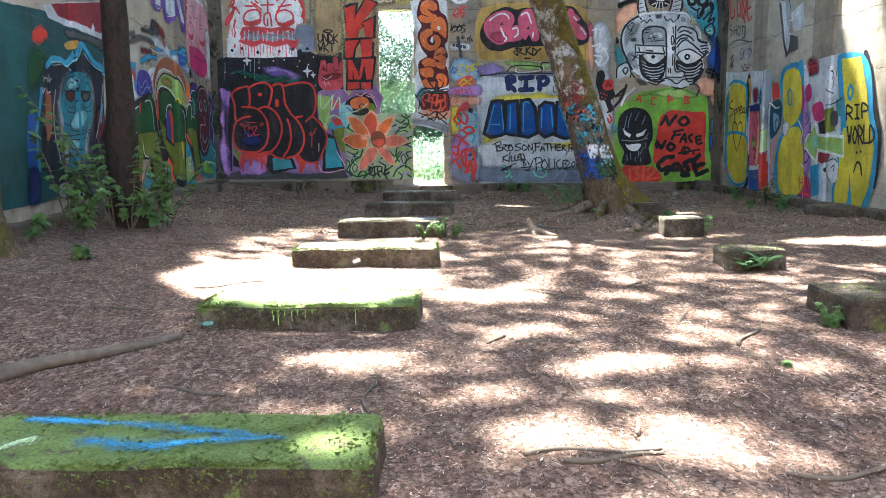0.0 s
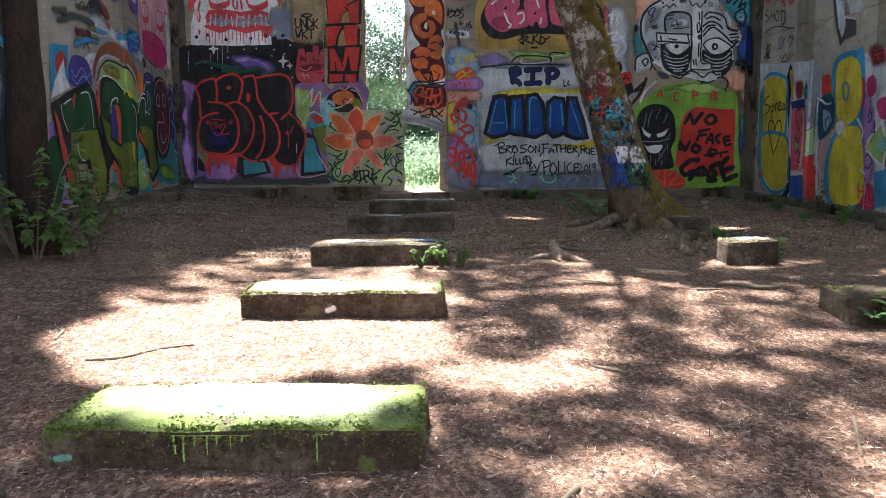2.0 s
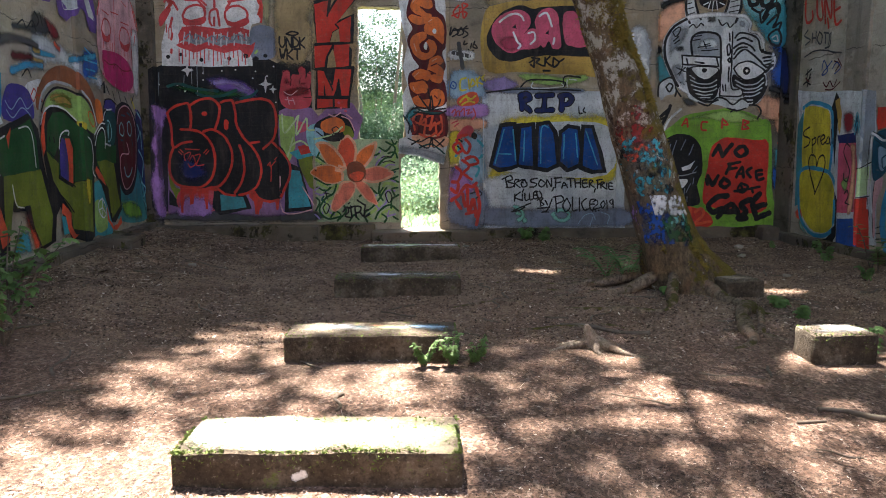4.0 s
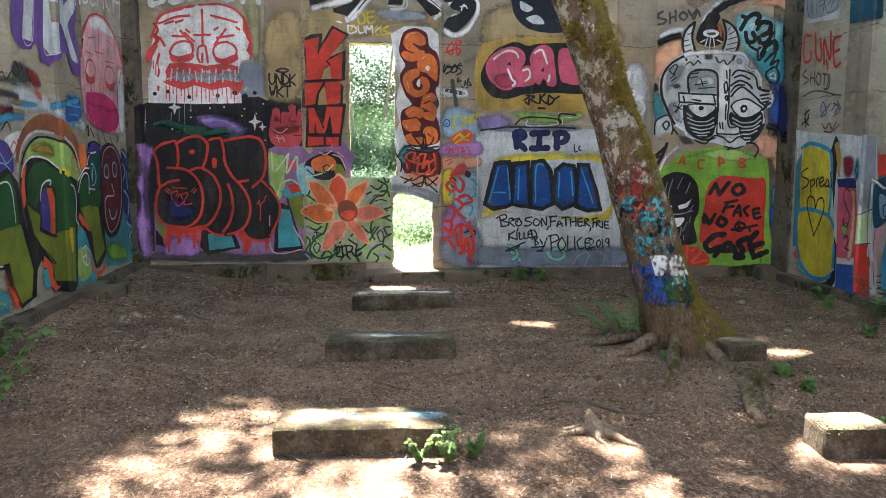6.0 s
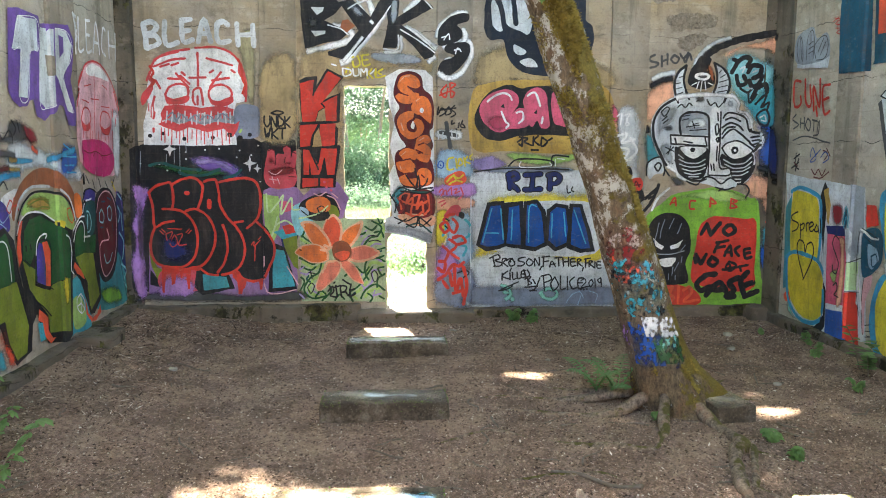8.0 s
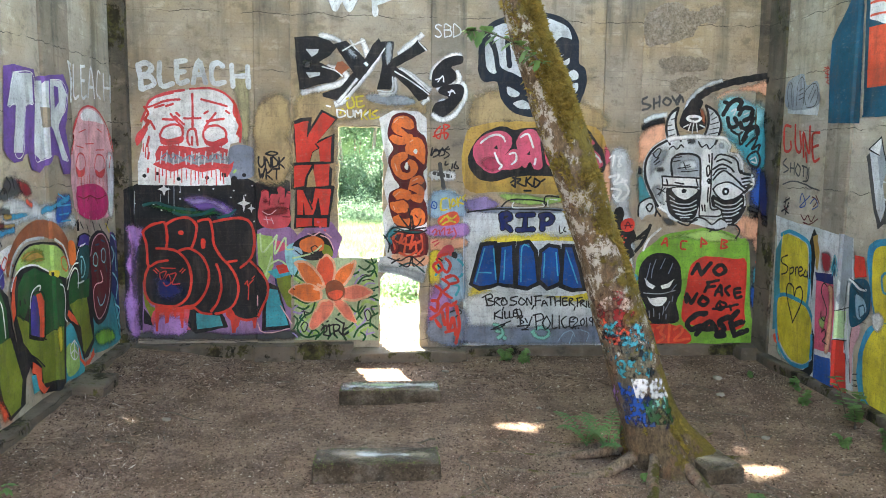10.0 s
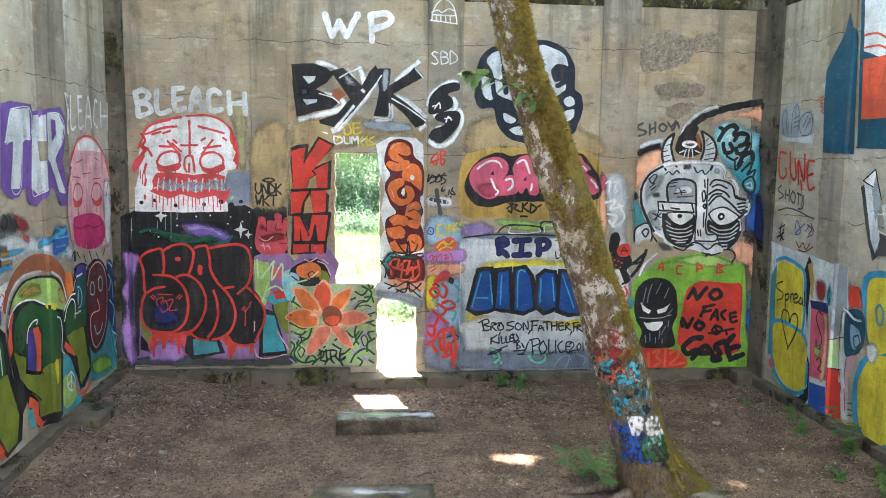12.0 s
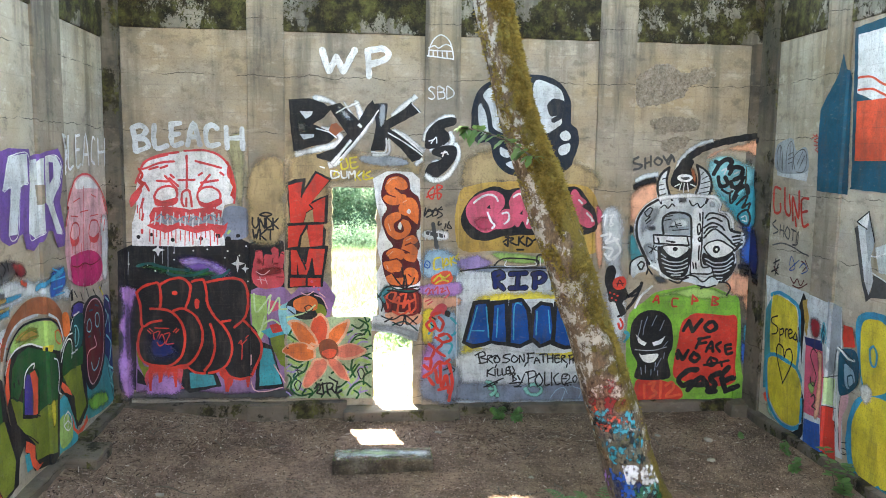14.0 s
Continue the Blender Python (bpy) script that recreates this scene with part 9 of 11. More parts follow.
g = graffiti("word_tag", "narrow white capitals above a pink dome shape", "W")
strokes(g, "letter", "white", 1, 0.0282, "10.452,3.225 10.491,3.103 10.478,2.872; 10.452,3.225 10.554,3.180 10.490,3.092 10.592,3.034 10.476,2.862; 10.656,3.218 10.635,2.918 10.751,2.932; 10.844,3.231 10.839,2.935 10.961,2.950; 10.843,3.225 10.949,3.238; 10.842,3.089 10.932,3.093; 11.007,2.940 11.121,3.249 11.182,2.945; 11.050,3.042 11.161,3.047; 11.378,3.208 11.312,3.216 11.254,3.005 11.348,2.949; 11.481,3.214 11.467,2.941; 11.694,3.215 11.662,2.934; 11.482,3.072 11.679,3.081")

g = graffiti("pink_dome_patch", "pink painted dome shape with dripping red marks", "W")
fill(g, "dome", "ltpink", 0, "10.402,2.108 10.439,2.424 10.598,2.607 10.763,2.791 11.012,2.850 11.266,2.819 11.521,2.654 11.644,2.468 11.700,2.311 11.632,1.723 11.374,1.692 10.881,1.725 10.456,1.861", False)
fill(g, "top", "white", 1, "10.789,2.758 10.978,2.827 11.230,2.795 11.420,2.690 11.153,2.703 10.842,2.703")
fill(g, "haze", "white", 1, "11.451,2.353 11.700,2.311 11.632,1.723 11.451,1.744")
strokes(g, "edge", "coral", 2, 0.0199, "10.433,2.372 10.504,2.512 10.632,2.650 10.763,2.791 10.981,2.849 11.201,2.830 11.424,2.726 11.616,2.543 11.674,2.405; 10.570,2.607 10.668,2.714; 11.550,2.593 11.641,2.438; 11.465,2.171 11.444,1.990; 11.594,2.347 11.543,2.227; 11.492,2.400 11.483,2.322")
strokes(g, "mark", "coral", 2, 0.0114, "10.997,2.725 10.956,2.375; 10.876,2.474 11.095,2.479; 10.710,2.583 10.892,2.614; 11.211,2.633 11.341,2.602; 10.637,2.454 10.810,2.432; 11.152,2.413 11.388,2.416; 10.953,2.347 10.930,2.149")
strokes(g, "oval", "coral", 3, 0.0171, "10.622,2.325 10.686,2.376 10.802,2.360 10.836,2.268 10.753,2.195 10.636,2.193 10.586,2.261 10.622,2.325; 11.106,2.299 11.180,2.365 11.346,2.346 11.403,2.247 11.326,2.180 11.157,2.168 11.082,2.231 11.106,2.299")
fill(g, "blot", "coral", 3, "10.599,2.250 10.696,2.210 10.818,2.236 10.779,2.160 10.632,2.160")
fill(g, "blot", "coral", 3, "11.097,2.218 11.225,2.187 11.401,2.223 11.321,2.132 11.154,2.144")
strokes(g, "drip", "coral", 3, 0.0114, "10.634,2.182 10.624,2.089; 10.721,2.176 10.707,2.055; 10.814,2.203 10.797,2.058; 10.931,2.160 10.922,2.081; 11.123,2.158 11.109,2.043; 11.221,2.151 11.212,2.069; 11.324,2.156 11.306,2.002; 10.869,2.154 10.857,2.053; 11.025,2.154 11.015,2.062")
fill(g, "blob", "magenta", 4, "10.502,2.019 10.679,2.068 11.080,2.068 11.373,1.984 11.462,1.835 11.306,1.713 10.973,1.707 10.646,1.783 10.516,1.898")
strokes(g, "line", "dkred", 5, 0.0115, "10.554,1.981 10.753,1.939 10.908,1.957 11.127,1.912 11.367,1.936; 10.908,1.957 10.840,1.907; 11.064,1.930 11.121,1.865")
strokes(g, "drip", "ltpink", 5, 0.00913, "10.595,1.845 10.582,1.736; 10.736,1.794 10.724,1.695; 10.884,1.753 10.874,1.663; 11.071,1.718 11.065,1.660; 11.239,1.721 11.230,1.650")

g = graffiti("green_letters", "huge green and olive letters with rust arch and black outlines", "W")
fill(g, "haze", "dkgrey", -1, "9.136,2.193 9.376,2.195 9.515,2.066 9.304,1.997 9.116,2.019")
fill(g, "haze", "crimson", 0, "9.344,2.175 9.566,2.146 9.639,2.029 9.466,2.006")
fill(g, "haze", "ltgrey", -1, "9.116,2.019 9.723,1.996 10.449,1.808 10.431,1.648 9.701,1.804 9.085,1.758")
fill(g, "haze", "skyblue", 0, "9.097,1.854 9.305,1.841 9.534,1.866 9.495,1.899 9.103,1.906")
fill(g, "haze", "ochre", 0, "9.106,1.932 9.235,1.906 9.229,1.852 9.098,1.862")
fill(g, "haze", "blue", 0, "10.030,2.013 10.364,2.010 10.398,1.841 10.225,1.731 10.002,1.772")
strokes(g, "scrawl", "skyblue", 1, 0.0155, "10.080,2.018 10.251,1.959; 10.043,1.910 10.351,1.905; 10.083,1.828 10.289,1.828; 10.126,1.766 10.334,1.758")
strokes(g, "scrawl", "black", 1, 0.0161, "9.173,2.190 9.242,2.130 9.198,2.081; 9.268,2.190 9.297,2.106; 10.437,1.701 10.526,1.744 10.543,1.642; 10.638,1.718 10.718,1.639; 10.813,1.671 10.864,1.584; 10.971,1.685 11.025,1.595; 11.163,1.647 11.222,1.579; 11.443,1.671 11.361,1.584")
fill(g, "arch", "rust", 0, "9.091,1.489 9.205,1.648 9.376,1.757 9.592,1.810 9.770,1.814 10.024,1.749 10.213,1.627 10.301,1.475 10.286,1.348 10.144,1.481 9.982,1.602 9.753,1.669 9.468,1.667 9.253,1.566 9.120,1.415")
strokes(g, "rim", "ltgrey", 1, 0.0245, "9.141,1.433 9.234,1.569 9.425,1.656 9.684,1.660 9.797,1.652; 9.959,1.616 10.126,1.547 10.216,1.426 10.257,1.327")
strokes(g, "rim", "black", 1, 0.0194, "9.176,1.403 9.268,1.522 9.462,1.612 9.746,1.611 9.979,1.572 10.144,1.481 10.231,1.332")
fill(g, "band", "ltgreen", 1, "9.241,1.458 9.352,1.552 9.546,1.606 9.813,1.590 10.048,1.529 10.186,1.394 10.222,1.254 10.066,1.255 9.877,1.326 9.549,1.442 9.378,1.430")
fill(g, "glow", "ochre", 2, "9.329,1.533 9.501,1.586 9.741,1.563 9.773,1.447 9.530,1.465")
strokes(g, "stripe", "olive", 3, 0.0143, "9.346,1.506 9.540,1.550 9.761,1.539; 9.403,1.462 9.619,1.487 9.776,1.467; 9.586,1.580 9.756,1.500")
fill(g, "patch", "yellow", 2, "9.879,1.346 10.024,1.326 9.993,1.271 9.875,1.306")
strokes(g, "ring", "orange", 3, 0.0155, "10.062,1.433 10.139,1.440 10.208,1.363 10.175,1.306 10.101,1.332 10.057,1.393 10.062,1.433")
fill(g, "patch", "orange", 1, "10.257,1.557 10.391,1.546 10.427,1.376 10.286,1.348")
fill(g, "body_edge", "black", 1, "9.126,1.301 9.195,1.399 9.341,1.456 9.550,1.452 9.789,1.384 10.019,1.286 10.167,1.234 10.172,1.052 10.110,0.747 10.056,0.281 9.948,0.239 9.595,0.318 9.462,0.516 9.408,0.608 9.268,0.488 9.206,0.817 9.142,1.114", False)
fill(g, "body", "dkgreen", 2, "9.264,1.314 9.375,1.402 9.568,1.419 9.808,1.340 10.064,1.235 10.108,1.067 10.066,0.813 9.698,0.804 9.419,0.886 9.448,1.128 9.330,1.016 9.218,1.094", False)
fill(g, "body", "olive", 2, "9.217,1.085 9.430,0.979 9.415,0.848 9.693,0.755 9.721,0.797 10.066,0.813 10.022,0.325 9.650,0.394 9.623,0.555 9.442,0.714 9.309,0.833", False)
fill(g, "haze", "yellow", 3, "9.913,0.803 10.015,0.816 10.017,0.615 9.938,0.586")
fill(g, "slot", "indigo", 3, "9.438,0.861 9.468,1.123 9.520,1.197 9.626,1.162 9.607,0.810", False)
fill(g, "slot", "orangered", 3, "9.585,1.191 9.674,1.190 9.733,1.106 9.697,0.794 9.606,0.801 9.628,0.984", False)
strokes(g, "line", "black", 4, 0.0125, "9.418,0.876 9.740,0.761; 9.440,0.879 9.458,1.126 9.521,1.207 9.654,1.205 9.736,1.125 9.708,0.791; 9.360,0.740 9.501,0.665 9.667,0.540")
strokes(g, "shine", "white", 5, 0.0148, "9.445,1.105 9.478,1.207 9.570,1.254 9.659,1.253 9.633,1.220; 10.010,1.205 10.082,1.168 10.105,1.041 10.075,0.890 10.121,0.840; 9.126,1.301 9.195,1.399 9.341,1.456 9.570,1.443 9.833,1.355; 10.167,1.234 10.340,1.338 10.451,1.339")
fill(g, "slot", "orangered", 2, "9.176,1.403 9.254,1.400 9.201,1.283 9.199,1.099 9.153,1.042 9.129,1.163", False)
strokes(g, "mark", "black", 5, 0.023, "9.269,1.192 9.276,1.162; 9.350,1.191 9.357,1.161")
strokes(g, "line", "black", 5, 0.00924, "9.237,1.089 9.332,1.035 9.419,1.068")
fill(g, "toe", "orangered", 2, "9.455,0.641 9.621,0.536 9.608,0.429 9.691,0.339 9.761,0.333 9.640,0.301 9.536,0.390 9.506,0.515 9.423,0.554", False)
fill(g, "toe", "turq", 2, "9.421,0.530 9.527,0.508 9.555,0.358 9.444,0.360", False)
fill(g, "ground", "turq", 0, "10.060,0.761 10.611,0.719 10.559,0.276 10.135,0.280 10.034,0.315")
fill(g, "ground", "ltgreen", 1, "10.092,0.592 10.306,0.581 10.390,0.332 10.114,0.325")
strokes(g, "ring", "white", 3, 0.0128, "10.283,0.621 10.358,0.543 10.348,0.457 10.262,0.440 10.175,0.512 10.185,0.595 10.283,0.621; 10.282,0.610 10.264,0.451; 10.273,0.536 10.190,0.518; 10.273,0.536 10.349,0.468")
fill(g, "letter_edge", "black", 1, "10.152,1.110 10.190,1.208 10.307,1.291 10.427,1.376 10.438,1.473 10.701,1.495 10.847,1.437 10.842,1.125 10.882,0.646 10.893,0.465 10.690,0.349 10.511,0.372 10.415,0.548 10.298,0.748 10.148,0.844", False)
fill(g, "letter", "dkgreen", 2, "10.198,1.045 10.242,1.196 10.387,1.274 10.491,1.198 10.569,1.126 10.812,1.132 10.791,0.951 10.494,0.975 10.398,0.887 10.211,0.935", False)
fill(g, "letter", "olive", 2, "10.411,0.995 10.729,0.953 10.789,0.671 10.850,0.507 10.604,0.400 10.493,0.468 10.462,0.703 10.311,0.855 10.216,0.976", False)
fill(g, "letter", "dkteal", 2, "10.488,1.420 10.668,1.467 10.847,1.437 10.784,1.160 10.571,1.137 10.499,1.263")
strokes(g, "shine", "white", 3, 0.0162, "10.181,1.130 10.247,1.238 10.363,1.301 10.441,1.253 10.423,1.102; 10.427,1.376 10.493,1.463 10.731,1.490; 10.428,1.145 10.659,1.129")
strokes(g, "ring", "cyan", 3, 0.0166, "10.569,1.372 10.656,1.367 10.705,1.268 10.665,1.185 10.576,1.181 10.527,1.258 10.569,1.372; 10.624,1.340 10.608,1.208")
fill(g, "toe", "orangered", 2, "10.186,0.941 10.362,0.819 10.409,0.740 10.225,0.823 10.154,0.896", False)
fill(g, "toe", "orangered", 2, "10.388,0.556 10.455,0.395 10.593,0.310 10.750,0.330 10.854,0.405 10.877,0.326 10.712,0.272 10.532,0.296 10.398,0.397", False)
fill(g, "cap", "indigo", 1, "10.469,1.500 10.563,1.573 10.742,1.591 10.862,1.561 10.850,1.460 10.671,1.489")
strokes(g, "line", "black", 2, 0.0166, "10.438,1.473 10.534,1.567 10.742,1.591 10.891,1.545")
fill(g, "oval_edge", "black", 2, "10.808,1.363 10.888,1.523 11.089,1.586 11.321,1.541 11.480,1.369 11.487,1.117 11.416,0.818 11.252,0.640 11.009,0.612 10.861,0.740 10.822,0.955 10.812,1.132")
fill(g, "oval", "maroon", 3, "10.869,1.352 10.948,1.490 11.117,1.547 11.283,1.510 11.407,1.368 11.416,1.131 11.349,0.865 11.190,0.711 11.016,0.671 10.914,0.786 10.887,0.969 10.876,1.147")
strokes(g, "ring", "ltpink", 4, 0.0142, "10.869,1.352 10.948,1.490 11.117,1.547 11.283,1.510 11.407,1.368 11.416,1.131 11.349,0.865 11.190,0.711 11.016,0.671 10.914,0.786 10.887,0.969 10.960,1.042 11.092,1.037 11.162,1.059 11.106,1.161")
strokes(g, "ring", "cyan", 5, 0.0153, "10.929,1.330 10.998,1.365 11.055,1.295 11.015,1.232 10.921,1.261 10.929,1.330; 11.163,1.360 11.234,1.384 11.295,1.313 11.251,1.236 11.168,1.263 11.163,1.360; 11.009,0.900 11.064,0.803 11.167,0.814 11.245,0.888")
strokes(g, "mark", "petrol", 5, 0.0177, "11.007,1.445 11.105,1.441; 11.177,1.478 11.276,1.450; 11.280,1.188 11.308,1.121; 10.945,1.186 11.009,1.180")
fill(g, "ground", "teal", 0, "10.809,0.841 11.459,0.871 11.712,0.423 11.578,0.278 10.726,0.397")
fill(g, "haze", "green", 1, "10.906,0.580 11.416,0.503 11.506,0.318 10.965,0.383")
fill(g, "ground", "navy", 0, "11.494,1.491 11.708,1.396 11.771,0.932 11.789,0.402 11.517,0.411 11.459,0.871")
strokes(g, "scrawl", "cyan", 1, 0.0213, "11.516,1.363 11.580,1.277 11.494,1.179; 11.618,1.283 11.634,1.089; 11.520,1.079 11.657,0.956 11.597,0.776; 11.553,0.723 11.697,0.636 11.609,0.548; 11.605,0.516 11.712,0.423; 11.532,1.498 11.636,1.432")
strokes(g, "scrawl", "purple", 1, 0.0251, "11.463,1.533 11.600,1.450 11.663,1.339; 11.657,0.956 11.718,0.814")
strokes(g, "scrawl", "yellow", 1, 0.0249, "11.367,1.632 11.463,1.533; 11.722,1.521 11.830,1.441")
strokes(g, "line", "black", 3, 0.0126, "11.488,0.802 11.662,0.338")

g = graffiti("green_letters", "tall dark green and olive letter with orange edge stripe", "W")
fill(g, "patch", "skyblue", -1, "8.218,1.629 8.575,1.66 8.532,1.301 8.169,1.241", False)
fill(g, "patch", "red", 0, "8.301,1.518 8.418,1.592 8.517,1.538 8.439,1.403 8.3,1.414")
fill(g, "patch", "white", 0, "8.158,1.179 8.251,1.328 8.461,1.533 8.472,1.384 8.549,1.293", False)
fill(g, "cap", "indigo", 0, "8.555,1.324 8.612,1.546 8.796,1.595 8.995,1.549 9.052,1.375 8.956,1.323")
strokes(g, "wave", "ltblue", 1, 0.009, "8.596,1.458 8.682,1.398 8.828,1.489 8.929,1.414 9.046,1.469; 8.604,1.393 8.691,1.336 8.846,1.418 8.984,1.362")
fill(g, "patch", "white", -1, "8.939,1.59 9.122,1.654 9.253,1.629 9.127,1.428 9.01,1.513")
word(g, "OR", "red", 0, 0.012, "9.004,1.475 9.229,1.492 9.022,1.579")
fill(g, "edge", "black", 1, "8.152,1.141 8.448,1.245 8.944,1.378 9.098,1.259 9.143,0.995 9.325,0.542 9.288,0.331 9.017,0.278 8.865,0.428 8.792,0.622 8.59,0.634 8.547,0.726 8.502,0.35 8.363,0.32 8.254,0.738 8.164,1.013", False)
fill(g, "body", "dkgreen", 2, "8.302,1.12 8.553,1.206 8.957,1.333 9.041,1.186 9.064,0.937 8.481,0.897 8.369,0.993", False)
fill(g, "body", "olive", 2, "8.483,0.905 9.087,0.937 9.253,0.547 9.192,0.34 9.024,0.316 8.916,0.472 8.863,0.666 8.654,0.657 8.605,0.724 8.52,0.457 8.452,0.508", False)
fill(g, "stripe", "orangered", 3, "8.185,1.092 8.251,1.027 8.514,0.421 8.392,0.379 8.282,0.694", False)
fill(g, "slot", "orangered", 3, "8.561,1.197 8.64,1.262 8.583,1.105", False)
fill(g, "foot", "orangered", 2, "8.684,0.601 8.832,0.611 8.972,0.409 9.028,0.276 8.887,0.301 8.788,0.482", False)
fill(g, "foot", "turq", 1, "8.474,0.299 8.71,0.511 8.829,0.469 8.871,0.274", False)
strokes(g, "shine", "white", 3, 0.013, "8.322,1.138 8.348,1.027 8.428,0.915; 8.377,1.148 8.533,1.196; 8.758,1.258 8.905,1.274 8.976,1.193 9.001,0.957; 8.604,0.832 8.639,0.686 8.755,0.652")
strokes(g, "smear", "dkgrey", 0, 0.054, "8.285,1.922 8.606,1.948; 8.353,1.826 8.756,1.936 9.213,1.92; 8.771,2.026 9.191,2.048")
strokes(g, "smear", "maroon", 0, 0.054, "8.732,1.801 9.107,1.821")
strokes(g, "smear", "orangered", 0, 0.05, "9.483,1.996 9.621,1.936")
strokes(g, "smear", "skyblue", 0, 0.054, "8.691,1.673 8.966,1.749 9.279,1.776; 9.764,1.873 10.352,1.978")
strokes(g, "smear", "ochre", 0, 0.038, "8.999,1.817 9.284,1.805")
strokes(g, "scrawl", "black", 1, 0.014, "8.873,2.043 8.963,2.094 9.016,2.039 9.114,2.11 9.173,2.073; 8.888,1.658 8.983,1.723 9.037,1.664")
fill(g, "ground", "lilac", -1, "8.054,0.951 8.184,1.034 8.396,0.289 8.106,0.28 7.95,0.34", False)
fill(g, "patch", "dkgreen", 0, "8.026,0.788 8.206,0.867 8.303,0.606 8.199,0.312 7.943,0.3")

g = graffiti("teal_mural", "dark teal mural with a long pale blue oval mask shape", "W")
fill(g, "ground", "dkteal", -1, "5.854,1.824 6.528,1.867 7.080,1.872 7.728,1.777 7.491,0.341 6.811,0.368 5.600,0.350", False)
fill(g, "haze", "dkgreen", 0, "6.231,1.544 6.475,1.566 6.534,1.415 6.335,1.234 6.175,1.223")
fill(g, "haze", "red", 0, "6.319,1.689 6.458,1.750 6.586,1.712 6.555,1.633 6.396,1.580 6.305,1.608")
fill(g, "cave", "petrolblack", 0, "6.485,1.431 6.728,1.511 6.910,1.477 7.086,1.567 7.260,1.605 7.441,1.501 7.655,1.442 7.492,0.417 6.919,0.406 6.545,0.476 6.309,0.616 6.348,1.030", False)
fill(g, "haze", "rust", 1, "6.418,1.240 6.567,1.207 6.532,0.909 6.395,0.823")
fill(g, "haze", "maroon", 1, "7.356,1.159 7.559,1.118 7.514,0.869 7.318,0.819")
strokes(g, "wave", "skyblue", 2, 0.0511, "6.503,1.437 6.618,1.499 6.745,1.504 6.874,1.491 7.007,1.577 7.125,1.672 7.222,1.629 7.360,1.550 7.513,1.518 7.676,1.494")
strokes(g, "wave", "cyan", 3, 0.0111, "6.578,1.469 6.723,1.484 6.869,1.464 7.021,1.542 7.118,1.635; 7.174,1.595 7.353,1.512 7.669,1.453")
strokes(g, "wave", "black", 3, 0.0102, "6.534,1.415 6.722,1.476 6.886,1.448 7.038,1.526; 7.232,1.565 7.393,1.487 7.663,1.423")
strokes(g, "stripe", "skyblue", 2, 0.0395, "6.385,1.237 6.322,1.071 6.245,0.906 6.240,0.783 6.243,0.619; 7.496,1.165 7.446,1.016")
fill(g, "patch", "blue", 1, "6.141,1.024 6.253,1.044 6.279,0.824 6.227,0.620 6.078,0.666")
fill(g, "shade", "navy", 1, "6.077,0.658 6.259,0.618 6.232,0.371 6.021,0.341")
strokes(g, "rim", "grey", 2, 0.0155, "6.609,1.447 6.795,1.475 6.942,1.436; 6.628,1.254 6.562,1.080 6.560,0.866 6.630,0.647; 7.564,1.405 7.431,1.065 7.304,0.868")
fill(g, "halo", "grey", 2, "6.657,1.213 6.758,1.367 6.944,1.445 7.148,1.455 7.287,1.392 7.329,1.253 7.263,1.012 7.132,0.773 6.969,0.571 6.802,0.542 6.667,0.646 6.621,0.909")
fill(g, "area", "turqdark", 3, "6.709,1.194 6.791,1.343 6.939,1.418 7.124,1.434 7.240,1.370 7.272,1.250 7.253,1.083 7.143,0.952 7.085,0.867 7.018,0.728 6.955,0.609 6.828,0.577 6.763,0.652 6.765,0.768 6.681,0.831 6.660,0.919 6.726,0.977 6.708,1.085")
fill(g, "shade", "cyan", 4, "6.823,1.311 6.934,1.391 7.051,1.373 6.995,1.287 6.854,1.269")
fill(g, "shade", "cyan", 4, "6.961,1.095 7.089,1.123 7.136,1.032 7.014,0.936 6.871,0.930 6.845,1.001")
fill(g, "shade", "cyan", 4, "6.728,0.884 6.920,0.867 7.035,0.821 6.959,0.747 6.807,0.786")
fill(g, "oval", "black", 4, "6.794,1.252 6.972,1.272 6.969,1.195 6.874,1.163 6.793,1.195")
fill(g, "oval", "black", 4, "7.053,1.269 7.233,1.271 7.209,1.199 7.098,1.175 7.042,1.208")
fill(g, "oval", "maroon", 5, "6.829,1.236 6.948,1.248 6.930,1.202 6.840,1.188")
fill(g, "oval", "dkgrey", 5, "7.080,1.247 7.196,1.250 7.167,1.206 7.082,1.201")
strokes(g, "line", "black", 5, 0.00834, "6.756,1.254 7.267,1.278; 6.778,1.273 6.829,1.347 6.932,1.382 7.005,1.342 6.994,1.278; 6.836,1.277 6.885,1.333 6.963,1.330; 7.055,1.282 7.089,1.358 7.181,1.402 7.258,1.353 7.246,1.286; 7.108,1.286 7.150,1.344 7.213,1.340; 6.782,1.185 6.828,1.126 6.925,1.121 6.977,1.187; 6.760,1.166 6.803,1.089 6.937,1.076; 7.037,1.181 7.090,1.128 7.199,1.142 7.243,1.210; 7.051,1.145 7.125,1.092 7.237,1.115; 6.998,1.188 6.936,1.072 6.843,0.992 6.852,0.930 6.991,0.922 7.100,0.952 7.093,1.031 7.043,1.098; 6.727,0.981 6.819,0.965")
strokes(g, "line", "black", 5, 0.00829, "6.660,0.919 6.728,0.884 6.903,0.885 7.050,0.904 7.163,0.943; 6.681,0.831 6.798,0.849 6.957,0.849 7.085,0.867; 6.735,0.813 6.862,0.767 7.025,0.765; 6.763,0.652 6.813,0.714 6.956,0.729; 6.709,1.194 6.791,1.343 6.939,1.418 7.124,1.434 7.240,1.370 7.272,1.250 7.253,1.083 7.143,0.952 7.018,0.728 6.955,0.609 6.828,0.577 6.763,0.652 6.765,0.768 6.664,0.840")
